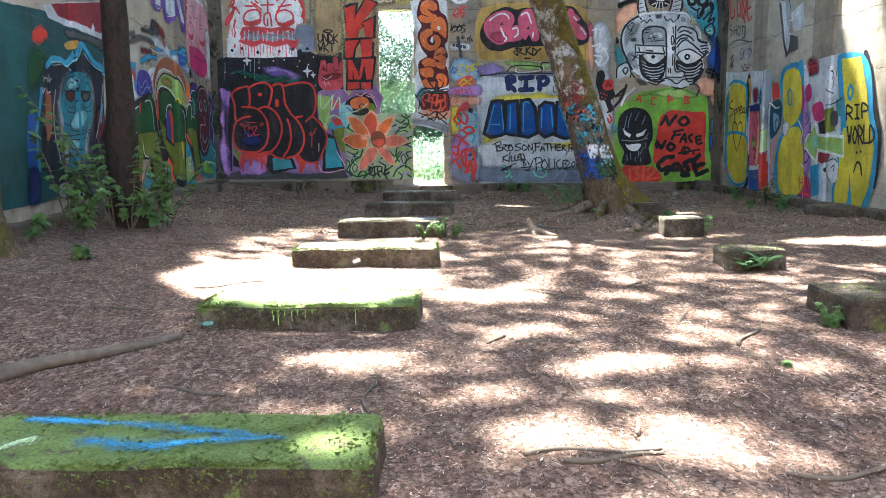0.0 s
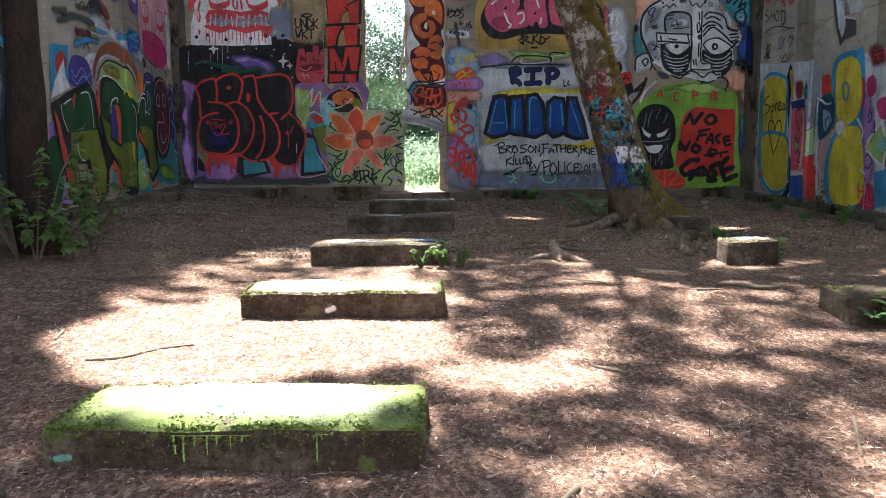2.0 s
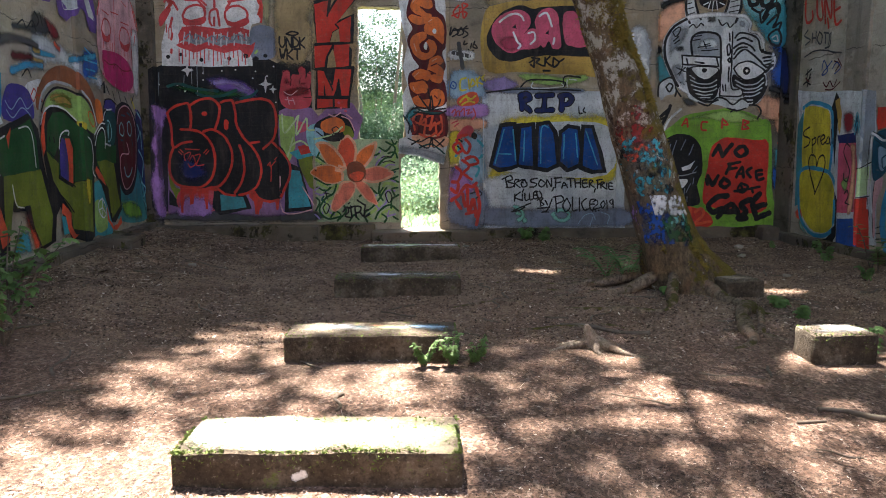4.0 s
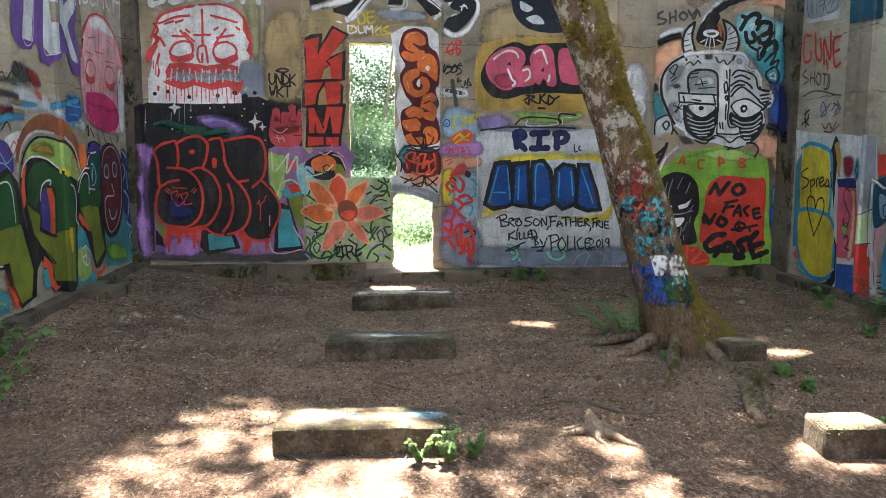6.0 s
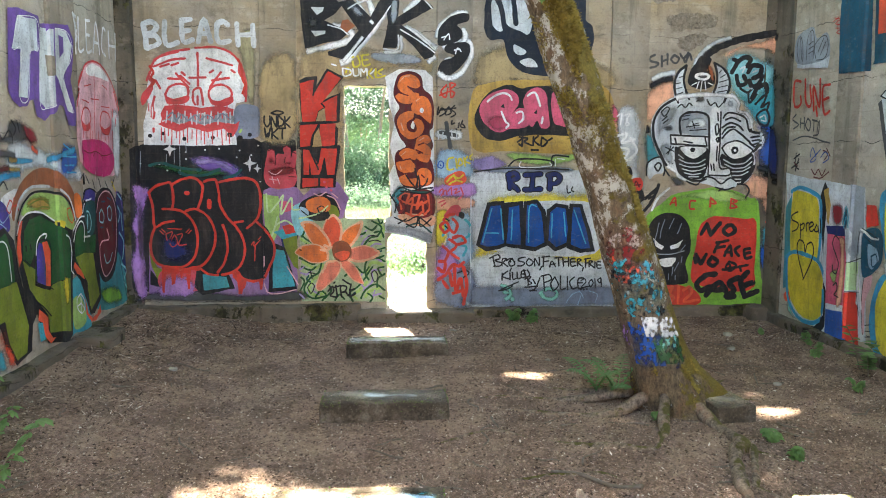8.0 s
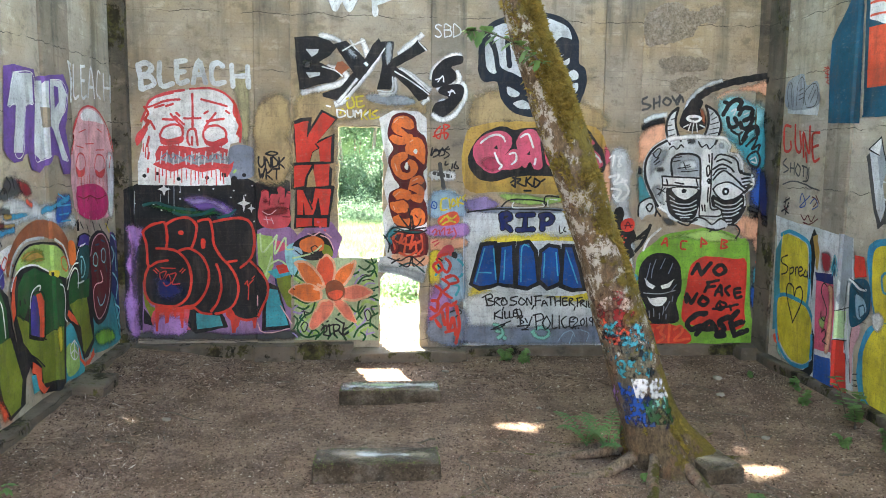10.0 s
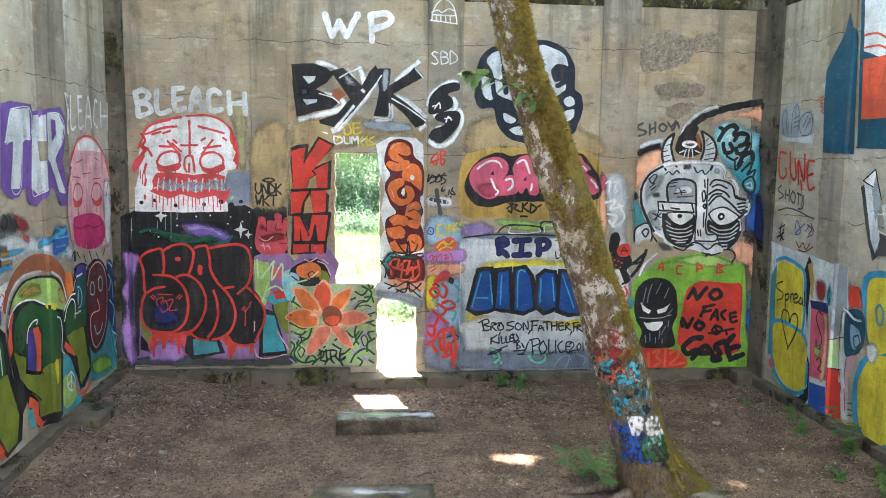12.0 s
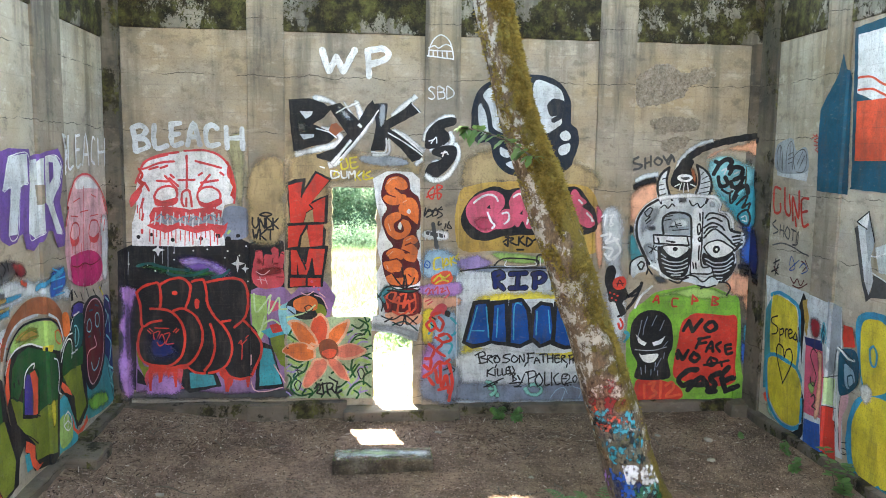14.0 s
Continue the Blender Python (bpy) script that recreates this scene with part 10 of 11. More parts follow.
strokes(g, "scrawl", "ltgrey", 3, 0.00847, "6.437,1.348 6.430,1.306; 6.434,1.327 6.486,1.336 6.481,1.310; 6.525,1.364 6.514,1.305 6.555,1.342; 6.404,1.255 6.397,1.214 6.438,1.258; 6.471,1.252 6.465,1.218 6.518,1.230")
fill(g, "patch", "grey", 2, "6.563,0.475 6.716,0.492 6.780,0.416 6.656,0.371 6.549,0.397")
strokes(g, "scrawl", "ltgrey", 3, 0.0185, "6.905,0.444 6.971,0.468 6.936,0.386 6.834,0.385; 6.912,0.369 6.982,0.411 6.996,0.372; 6.610,0.428 6.687,0.440")

g = graffiti("striped_banner_paint", "white and dark red painted stripes high on the side wall", "W")
fill(g, "band", "ltgrey", 0, "6.536,1.909 6.810,1.975 7.926,2.177 7.854,1.784 7.379,1.779 6.873,1.805 6.606,1.823", False)
fill(g, "stripe", "crimson", 1, "6.661,1.940 7.924,2.167 7.871,1.877 7.617,1.831 7.410,1.831 7.219,1.849 6.790,1.861", False)
fill(g, "stripe", "ltgrey", 2, "7.365,1.824 7.423,1.898 7.456,1.837", False)
fill(g, "haze", "dkgrey", 1, "6.868,1.779 7.271,1.783 7.728,1.777 7.706,1.656 7.255,1.697 6.949,1.694")
fill(g, "patch", "ochre", 2, "6.864,1.648 7.048,1.698 7.082,1.657 6.913,1.601")

g = graffiti("yellow_letter", "tall yellow rounded letter edged in blue with a drawn heart", "E")
fill(g, "ground", "ltgrey", 0, "11.414,1.754 10.971,1.705 10.468,1.686 9.945,1.648 9.767,0.159 10.341,0.106 11.121,0.143", False)
fill(g, "side", "teal", 1, "11.367,1.360 11.259,1.510 11.206,0.857 11.233,0.448 11.332,0.421", False)
strokes(g, "edge", "skyblue", 2, 0.0442, "11.263,1.542 11.099,1.598 10.840,1.559 10.675,1.473 10.631,1.109 10.645,0.857; 11.275,0.801 11.158,0.868 10.871,0.867 10.641,0.827 10.514,0.672 10.469,0.468 10.488,0.275 10.650,0.160 10.853,0.134 11.027,0.185 11.192,0.324 11.248,0.579 11.275,0.801")
fill(g, "fill", "yellow", 2, "11.235,1.513 11.095,1.560 10.859,1.531 10.716,1.454 10.674,1.101 10.666,0.852 10.919,0.882 11.206,0.857")
fill(g, "fill", "yellow", 2, "11.247,0.781 11.130,0.841 10.868,0.842 10.660,0.803 10.545,0.658 10.501,0.471 10.522,0.289 10.654,0.191 10.834,0.172 11.006,0.218 11.157,0.347 11.232,0.549")
fill(g, "patch", "orangered", 1, "11.299,0.362 11.202,0.402 11.164,0.298 11.265,0.290")
fill(g, "haze", "mint", 1, "11.213,0.284 11.049,0.165 10.897,0.107 11.018,0.108 11.173,0.161")
strokes(g, "letter", "black", 4, 0.0176, "11.091,1.327 11.207,1.281 11.201,1.229 11.076,1.200 11.092,1.132 11.186,1.100; 11.028,1.196 11.009,1.044; 11.026,1.183 10.958,1.209 10.952,1.159 11.018,1.120; 10.902,1.130 10.911,1.205 10.868,1.226; 10.850,1.172 10.775,1.206 10.801,1.238 10.854,1.203 10.812,1.135 10.747,1.161; 10.710,1.218 10.746,1.148 10.680,1.149 10.687,1.210 10.655,1.129; 10.653,1.291 10.624,1.142")
strokes(g, "heart", "black", 4, 0.0189, "10.898,0.603 11.001,0.772 11.066,0.921 11.030,1.014 10.933,0.995 10.897,0.894 10.862,0.985 10.775,1.016 10.731,0.931 10.771,0.795 10.896,0.590")
fill(g, "shadow", "black", 3, "10.682,1.533 10.613,1.678 10.553,1.614 10.555,1.370 10.568,1.123 10.560,0.877 10.610,1.114 10.650,1.354", False)
fill(g, "top", "ochre", 3, "10.624,1.591 10.523,1.630 10.440,1.451 10.456,1.237 10.555,1.370", False)
fill(g, "shadow", "black", 2, "10.490,0.647 10.447,0.288 10.646,0.123 10.755,0.094 10.504,0.050 10.412,0.175 10.425,0.542", False)

g = graffiti("painted_columns", "pink blue and red painted column with red lower block", "E")
fill(g, "top", "ltgrey", 1, "10.464,1.651 10.172,1.612 9.941,1.620 9.899,1.262 10.088,0.990 10.184,1.144 10.415,1.245", False)
fill(g, "haze", "crimson", 2, "10.420,1.454 10.240,1.456 10.237,1.262 10.375,1.253")
fill(g, "haze", "petrol", 2, "10.223,1.312 10.174,1.467 10.129,1.330 10.153,1.209")
strokes(g, "arrow", "turq", 3, 0.0115, "10.218,1.266 10.172,1.450 10.105,1.288; 10.194,1.230 10.160,1.353 10.119,1.245")
fill(g, "column", "pink", 2, "10.467,1.156 10.165,1.148 10.119,0.924 10.120,0.451 10.421,0.420 10.450,0.842", False)
fill(g, "glow", "peach", 3, "10.260,1.127 10.143,1.123 10.137,0.919 10.146,0.502 10.238,0.444 10.206,0.843")
fill(g, "haze", "ltgreen", 3, "10.375,0.739 10.261,0.799 10.282,0.643")
fill(g, "dark", "navy", 2, "10.496,1.229 10.177,1.251 10.165,1.148 10.465,1.144", False)
strokes(g, "numeral", "black", 4, 0.0153, "10.259,1.116 10.321,1.138 10.351,1.048 10.278,0.944 10.229,0.867 10.256,0.758 10.319,0.778 10.326,0.837; 10.300,0.626 10.245,0.665 10.227,0.598 10.270,0.538; 10.270,0.538 10.198,0.523")
fill(g, "block", "blue", 2, "10.413,0.360 10.132,0.387 10.078,0.095 10.404,0.103", False)
fill(g, "block", "red", 2, "10.137,0.588 9.950,0.619 9.865,0.065 10.081,-0.045", False)
fill(g, "field", "palegreen", 2, "10.115,0.895 9.931,0.924 9.917,0.652 10.101,0.611", False)
fill(g, "pillar", "grey", 2, "10.132,1.676 9.945,1.648 9.916,1.258 9.943,1.024 10.095,0.883 10.097,1.220", False)
fill(g, "patch", "red", 3, "9.891,1.348 9.890,1.488 9.750,1.486 9.694,1.304 9.864,1.269", False)
fill(g, "shape", "petrol", 3, "9.895,1.234 9.654,1.258 9.606,0.995 9.718,0.855 9.878,0.784 9.925,1.029")
fill(g, "shape", "ltblue", 4, "9.827,1.108 9.701,1.082 9.655,0.983 9.747,0.881 9.807,0.944")
strokes(g, "ring", "petrol", 5, 0.0163, "9.761,1.001 9.695,1.028 9.669,0.952 9.732,0.907 9.761,1.001")
strokes(g, "curve", "white", 4, 0.0251, "9.950,1.240 9.895,1.229 9.782,1.175 9.678,1.176; 9.945,1.195 9.943,1.024 9.934,0.797 9.896,0.635 9.859,0.473; 9.952,0.792 9.936,0.507")
strokes(g, "line", "black", 5, 0.00895, "9.934,1.254 9.841,1.229 9.678,1.176; 9.966,1.214 9.979,1.016 9.957,0.675 9.887,0.406; 9.889,1.179 9.777,1.131; 10.115,0.890 9.917,0.962; 10.099,0.599 9.914,0.630")
fill(g, "shape", "ltpink", 3, "9.857,0.761 9.740,0.821 9.744,0.708 9.813,0.545 9.797,0.263 9.832,0.251 9.872,0.584")
strokes(g, "line", "black", 4, 0.00887, "9.780,0.269 9.710,0.282; 9.773,0.214 9.704,0.228; 9.787,0.325 9.718,0.348; 9.858,0.772 9.865,0.529 9.811,0.230")

g = graffiti("yellow_letter", "broad yellow rounded letter edged in bright blue", "E")
strokes(g, "edge", "skyblue", 2, 0.0479, "9.593,1.162 9.674,1.418 9.675,1.570 9.561,1.654 9.395,1.655; 9.358,0.952 9.470,0.895 9.630,0.768 9.704,0.522 9.695,0.299 9.602,0.106 9.449,0.026 9.282,0.054 9.210,0.105")
fill(g, "edge", "skyblue", 1, "9.670,1.391 9.661,1.594 9.508,1.684 9.292,1.687 9.131,1.573 8.960,0.143 9.279,0.034 9.508,0.030 9.665,0.196 9.731,0.457 9.663,0.759 9.545,0.902 9.625,1.155")
fill(g, "fill", "yellow", 3, "9.621,1.401 9.607,1.560 9.501,1.621 9.314,1.622 9.179,1.488 9.135,1.115 9.311,0.954 9.474,0.921 9.578,1.111")
fill(g, "fill", "yellow", 3, "9.654,0.538 9.592,0.735 9.461,0.881 9.239,0.931 9.085,0.820 9.000,0.230 9.256,0.097 9.431,0.083 9.595,0.193")
strokes(g, "ring", "skyblue", 4, 0.026, "9.467,1.341 9.425,1.381 9.370,1.319 9.373,1.213 9.427,1.201 9.459,1.273 9.467,1.341")
fill(g, "splash", "white", 4, "9.587,0.973 9.461,1.021 9.388,0.944 9.462,0.827 9.558,0.871")

g = graffiti("red_tag", "thin red and grey tags on bare concrete", "E")
strokes(g, "letter", "red", 1, 0.0311, "11.216,2.767 11.337,2.779 11.346,2.644 11.304,2.497 11.185,2.514 11.196,2.602; 11.123,2.780 11.096,2.554 11.018,2.482 10.978,2.527 11.022,2.706; 10.922,2.436 10.953,2.695 10.815,2.465 10.828,2.757; 10.650,2.687 10.774,2.661 10.721,2.397 10.617,2.414; 10.748,2.535 10.654,2.550; 10.849,2.378 10.882,2.475")
strokes(g, "letter", "dkgrey", 1, 0.0189, "11.269,2.408 11.336,2.353 11.207,2.295 11.299,2.251; 11.167,2.362 11.167,2.260; 11.097,2.365 11.082,2.240; 11.173,2.310 11.089,2.302; 11.026,2.356 11.063,2.279 10.987,2.221 10.964,2.310 11.026,2.356; 10.933,2.336 10.841,2.317; 10.898,2.326 10.896,2.215; 10.818,2.306 10.827,2.195; 10.798,2.319 10.803,2.184 10.890,2.165")
strokes(g, "line", "dkgrey", 1, 0.0162, "11.308,2.120 11.096,2.162 10.887,2.141 10.729,2.105 10.577,2.081")
strokes(g, "scrawl", "black", 1, 0.0193, "11.217,1.972 11.225,1.842 11.147,1.799; 11.259,1.916 11.144,1.966; 11.295,1.808 11.157,1.875; 11.218,1.777 11.161,1.913")
strokes(g, "line", "blue", 1, 0.0123, "10.930,1.937 10.897,2.040 10.816,1.918 10.924,1.887 10.740,2.018; 10.730,1.933 10.651,1.990 10.580,1.925 10.680,1.877")
strokes(g, "scrawl", "maroon", 1, 0.0147, "10.696,2.010 10.606,1.970 10.662,1.904; 10.634,2.028 10.562,1.951; 10.892,1.803 10.818,1.750 10.758,1.807 10.685,1.742 10.629,1.810; 10.837,1.722 10.704,1.715 10.563,1.782; 11.254,1.878 11.176,1.834")
fill(g, "patch", "ltgrey", 0, "11.323,3.061 10.685,2.984 10.713,2.865 11.306,2.920", False)
fill(g, "patch", "grey", 0, "11.366,3.222 11.233,3.310 11.029,3.328 10.947,3.202 10.779,3.236 10.703,3.132 10.746,2.961 11.312,2.971")
strokes(g, "scrawl", "dkgrey", 1, 0.00994, "11.291,2.996 11.334,3.157 11.275,3.262 11.214,3.152 11.194,2.982; 11.272,3.236 11.221,3.008; 11.125,2.993 11.128,3.211 11.048,3.299 10.992,3.204 10.989,2.990; 11.098,3.147 11.011,3.175; 11.093,3.104 11.005,3.125; 11.087,3.054 10.999,3.076; 10.944,2.989 10.981,3.112 10.881,3.193 10.774,3.200 10.719,3.091 10.768,2.973 10.919,2.964; 10.907,3.049 10.814,3.178; 10.859,3.011 10.767,3.140")
strokes(g, "scrawl", "red", 1, 0.00939, "10.648,3.358 10.543,3.328 10.620,3.298 10.516,3.269; 10.614,3.251 10.512,3.234 10.588,3.203 10.505,3.176; 10.588,3.365 10.568,3.202; 10.664,3.324 10.566,3.352; 10.513,3.406 10.509,3.211")

g = graffiti("flag_panel_paint", "painted panel with white top red middle and petrol blue border", "E")
fill(g, "border", "petrol", 0, "10.466,2.777 10.521,3.58 10.223,3.948 10.173,4.133 10.054,3.876 9.991,2.758", False)
fill(g, "border", "petrol", 0, "9.948,2.842 10.059,4.357 9.405,4.394 9.214,2.793 9.971,2.814", False)
fill(g, "field", "white", 1, "9.999,4.284 9.393,4.295 9.299,3.507 9.951,3.732", False)
fill(g, "field", "orangered", 1, "9.95,3.652 9.317,3.654 9.246,3.063 9.917,3.087", False)
strokes(g, "stripe", "orangered", 2, 0.021, "9.951,3.876 9.76,3.866 9.553,3.774 9.328,3.753; 9.937,3.758 9.721,3.749 9.501,3.659")
fill(g, "drip", "petrol", 2, "9.925,3.082 9.25,3.093 9.229,2.916 9.903,2.898", False)

g = graffiti("white_block_letters", "sharp white block letter with black shadow", "E")
fill(g, "shadow", "dkgrey", 0, "9.847,2.440 9.784,2.486 9.624,2.177 9.525,1.819 9.599,1.765 9.688,1.957", False)
fill(g, "letter", "ltgrey", 1, "9.801,2.485 9.666,2.465 9.568,2.182 9.512,1.978 9.559,1.835 9.639,1.963 9.723,2.249", False)
fill(g, "letter", "white", 2, "9.804,2.507 9.636,2.618 9.647,2.440 9.715,2.463", False)
fill(g, "side", "grey", 1, "9.635,2.608 9.524,2.342 9.593,2.127 9.679,2.438", False)
strokes(g, "line", "black", 3, 0.0137, "9.804,2.507 9.636,2.618; 9.804,2.507 9.648,2.450; 9.635,2.608 9.524,2.342")
fill(g, "shadow", "dkgrey", 0, "9.518,2.030 9.329,2.000 9.311,1.848 9.540,1.816", False)
fill(g, "letter", "ltgrey", 1, "9.518,2.291 9.228,2.387 9.190,2.066 9.444,2.064", False)
strokes(g, "line", "white", 3, 0.0123, "9.555,2.210 9.462,2.217 9.220,2.313; 9.537,2.054 9.329,2.000")

g = graffiti("yellow_letter", "tall sunlit yellow letter with black writing and blue edge", "E")
fill(g, "edge", "skyblue", 1, "8.423,1.611 8.258,1.688 7.946,1.644 7.785,1.439 7.7,1.046 7.591,0.767 7.611,0.318 7.751,0.032 7.967,-0.037 8.278,0.017 8.369,0.209 8.3,0.581 8.277,0.944")
fill(g, "fill", "yellow", 2, "8.338,1.632 7.983,1.625 7.849,1.333 7.769,0.992 7.64,0.711 7.687,0.314 7.815,0.061 7.956,0.048 8.049,0.47 8.134,0.824", False)
fill(g, "fill", "yellow", 2, "8.316,0.15 8.264,0.461 8.241,0.824 8.162,0.883 8.049,0.47 8.069,0.109 8.212,0.024")
strokes(g, "ring", "skyblue", 3, 0.035, "8.134,1.352 8.165,1.266 8.115,1.199 8.074,1.29 8.134,1.352")
word(g, "RIP", "black", 3, 0.024, "8.175,0.99 7.752,1.005 8.192,1.132")
word(g, "WORLD", "black", 3, 0.024, "8.123,0.735 7.626,0.748 8.144,0.912")
strokes(g, "mark", "black", 3, 0.023, "7.936,0.649 7.925,0.644; 7.867,0.662 7.856,0.656; 7.963,0.444 7.913,0.545 7.85,0.524 7.818,0.421")
fill(g, "shadow", "black", 0, "7.946,1.65 7.825,1.609 7.675,1.156 7.542,0.822 7.562,0.377 7.63,0.317 7.685,0.766 7.823,1.275")

g = graffiti("green_tag", "green arrow and magenta tags between the yellow letters", "E")
fill(g, "ground", "ltgrey", 0, "9.310,1.634 8.859,1.664 8.352,1.703 8.112,0.025 8.670,0.058 9.131,0.097", False)
fill(g, "haze", "lilac", 1, "9.159,1.192 8.896,1.192 8.784,0.437 9.020,0.427")
fill(g, "haze", "crimson", 1, "9.074,1.711 8.774,1.703 8.728,1.502 8.978,1.492")
fill(g, "patch", "magenta", 2, "9.060,1.387 8.922,1.415 8.859,1.270 8.966,1.195 9.057,1.262")
fill(g, "patch", "magenta", 2, "8.823,1.164 8.626,1.191 8.562,1.016 8.733,0.979 8.810,1.054")
fill(g, "patch", "dkpink", 2, "9.231,1.386 9.109,1.391 9.081,1.157 9.176,1.129")
strokes(g, "letter", "pinkred", 2, 0.0161, "9.067,1.648 8.985,1.554 8.927,1.659 8.846,1.554; 8.967,1.602 8.808,1.611; 8.792,1.669 8.757,1.558")
fill(g, "edge", "white", 3, "9.017,0.714 8.735,0.991 8.651,0.844 8.188,0.829 8.158,0.578 8.628,0.650 8.653,0.491", False)
fill(g, "arrow", "ltgreen", 4, "8.969,0.714 8.740,0.936 8.680,0.814 8.204,0.795 8.182,0.612 8.654,0.687 8.683,0.552", False)
fill(g, "arrow_shade", "mint", 5, "8.781,0.808 8.692,0.820 8.635,0.711 8.740,0.649", False)
fill(g, "block", "black", 3, "8.687,0.966 8.538,0.998 8.509,0.843 8.639,0.844", False)
fill(g, "block", "crimson", 3, "8.650,0.650 8.430,0.630 8.501,0.509 8.635,0.529", False)
fill(g, "block", "skyblue", 3, "8.800,0.474 8.612,0.517 8.570,0.165 8.747,0.127", False)
strokes(g, "numeral", "navy", 4, 0.0164, "8.953,1.083 8.993,1.022 8.938,0.958 8.887,1.019 8.953,1.083; 8.846,0.969 8.833,0.858; 8.880,0.858 8.788,0.864; 8.915,0.658 8.978,0.582 8.897,0.508 8.836,0.585 8.915,0.658")
fill(g, "haze", "magenta", 2, "9.185,0.342 8.801,0.386 8.743,0.090 9.158,0.108")
strokes(g, "letter", "orangered", 3, 0.0192, "9.085,0.347 9.067,0.193; 9.009,0.326 8.923,0.216; 8.914,0.343 8.872,0.194; 8.840,0.322 8.805,0.223; 9.076,0.270 8.978,0.276; 9.038,0.156 8.796,0.148")
fill(g, "figure", "white", 4, "8.504,0.533 8.361,0.572 8.274,0.540 8.272,0.352 8.392,0.310 8.466,0.390")
strokes(g, "line", "black", 5, 0.0119, "8.504,0.533 8.361,0.572 8.274,0.540; 8.481,0.521 8.490,0.413 8.394,0.322; 8.391,0.477 8.331,0.503 8.344,0.431")
fill(g, "figure", "white", 3, "8.558,1.528 8.459,1.577 8.382,1.444 8.403,1.273 8.502,1.232 8.579,1.343")
strokes(g, "line", "black", 4, 0.0118, "8.520,1.560 8.468,1.474 8.521,1.397; 8.444,1.449 8.472,1.335; 8.556,1.329 8.444,1.276; 8.535,1.152 8.391,1.180 8.275,1.220; 8.437,1.564 8.404,1.457")
fill(g, "patch", "olive", 3, "8.572,1.106 8.427,1.135 8.376,0.877 8.521,0.855", False)
fill(g, "patch", "dkgrey", 4, "8.482,1.067 8.360,1.086 8.324,0.958 8.446,0.937")
fill(g, "patch", "teal", 3, "8.394,1.203 8.257,1.242 8.233,1.036 8.351,1.016", False)
strokes(g, "scrawl", "white", 3, 0.0193, "9.186,1.002 9.072,0.873 9.107,0.745; 9.077,0.490 8.948,0.430")

g = graffiti("corner_overspray", "black and blue overspray ending round the wall corner", "E")
fill(g, "haze", "navy", 0, "11.842,2.224 11.632,2.271 11.542,1.739 11.754,1.714")
strokes(g, "smear", "black", 1, 0.0609, "11.872,2.927 11.710,2.925; 11.834,2.839 11.676,2.858; 11.896,3.361 11.705,3.317; 11.727,1.717 11.537,1.699; 11.690,1.639 11.529,1.633")
fill(g, "haze", "turq", 0, "11.912,2.805 11.718,2.772 11.666,2.336 11.823,2.294")

# ---- trees and plants inside ----
all_footings()
TREE = leaning_tree()


def inner_trunk(x, y, r, lean, label, mat, seed):
    t = tagged(thing("wall_tree", (x, y, ground_z(x, y))), label, "tree", "trees beside the side wall")
    bm = bmesh.new()
    pts = smooth_loop([(0, 0, -0.2), (0.0, 0, 0.12), (lean * 0.2, 0, 1.0), (lean * 0.6, 0.05, 3.0), (lean, 0.1, 6.5), (lean * 1.1, 0.2, 9.0)], False, 5)
    rr = list(np.interp(np.linspace(0, 5, len(pts)), range(6), [r * 2.1, r * 1.35, r, r * 0.9, r * 0.7, r * 0.3]))
    tube(bm, pts, rr, 18, 0.35)
    part("trunk", bm, mat, t, smooth=True)
    rng = np.random.default_rng(seed)
    spots = [(lean + rng.normal(0, 1.3), rng.normal(0, 1.6), 8.6 + rng.normal(0, 0.8)) for _ in range(55)]
    for k in range(5):
        b2 = bmesh.new()
        e = Vector(spots[k * 4])
        s = pts[-1 - 2 * k]
        tube(b2, [s, s.lerp(e, 0.5), e], [0.04, 0.025, 0.01], 6)
        part("limb", b2, mat, t, smooth=True)
    v, f = leaf_cloud(np.array(spots), 0.22, 40, (0.4, 0.4, 0.25), rng, keep=lambda c: crown_sun_mask(c + np.array([x, y, 0])))
    mesh_of("crown", v, f, M_LEAF_FAR, t)
    return t


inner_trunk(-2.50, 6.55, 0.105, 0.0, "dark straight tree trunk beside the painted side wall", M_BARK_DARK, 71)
inner_trunk(-2.78, 4.85, 0.13, -0.05, "brown tree trunk standing close to the side wall", M_ROOT, 72)

# leafy growth round the dark trunk
for k, (x, y, s, h, leaf) in enumerate(((-2.35, 6.2, 4, 0.80, 0.092), (-2.75, 6.05, 4, 0.75, 0.092), (-2.2, 6.65, 4, 0.65, 0.092), (-2.55, 5.75, 3, 0.45, 0.092), (-2.5, 6.3, 4, 1.15, 0.092), (-2.15, 6.3, 3, 0.4, 0.092), (-2.75, 5.4, 2, 0.25, 0.092), (-2.8, 6.8, 4, 0.7, 0.092), (-2.45, 7.2, 3, 0.55, 0.092))):
    seedling(x, y, s, h, leaf, 200 + k, "leafy green sapling growing round the dark trunk", name="sapling_bush", group="saplings by the dark trunk")

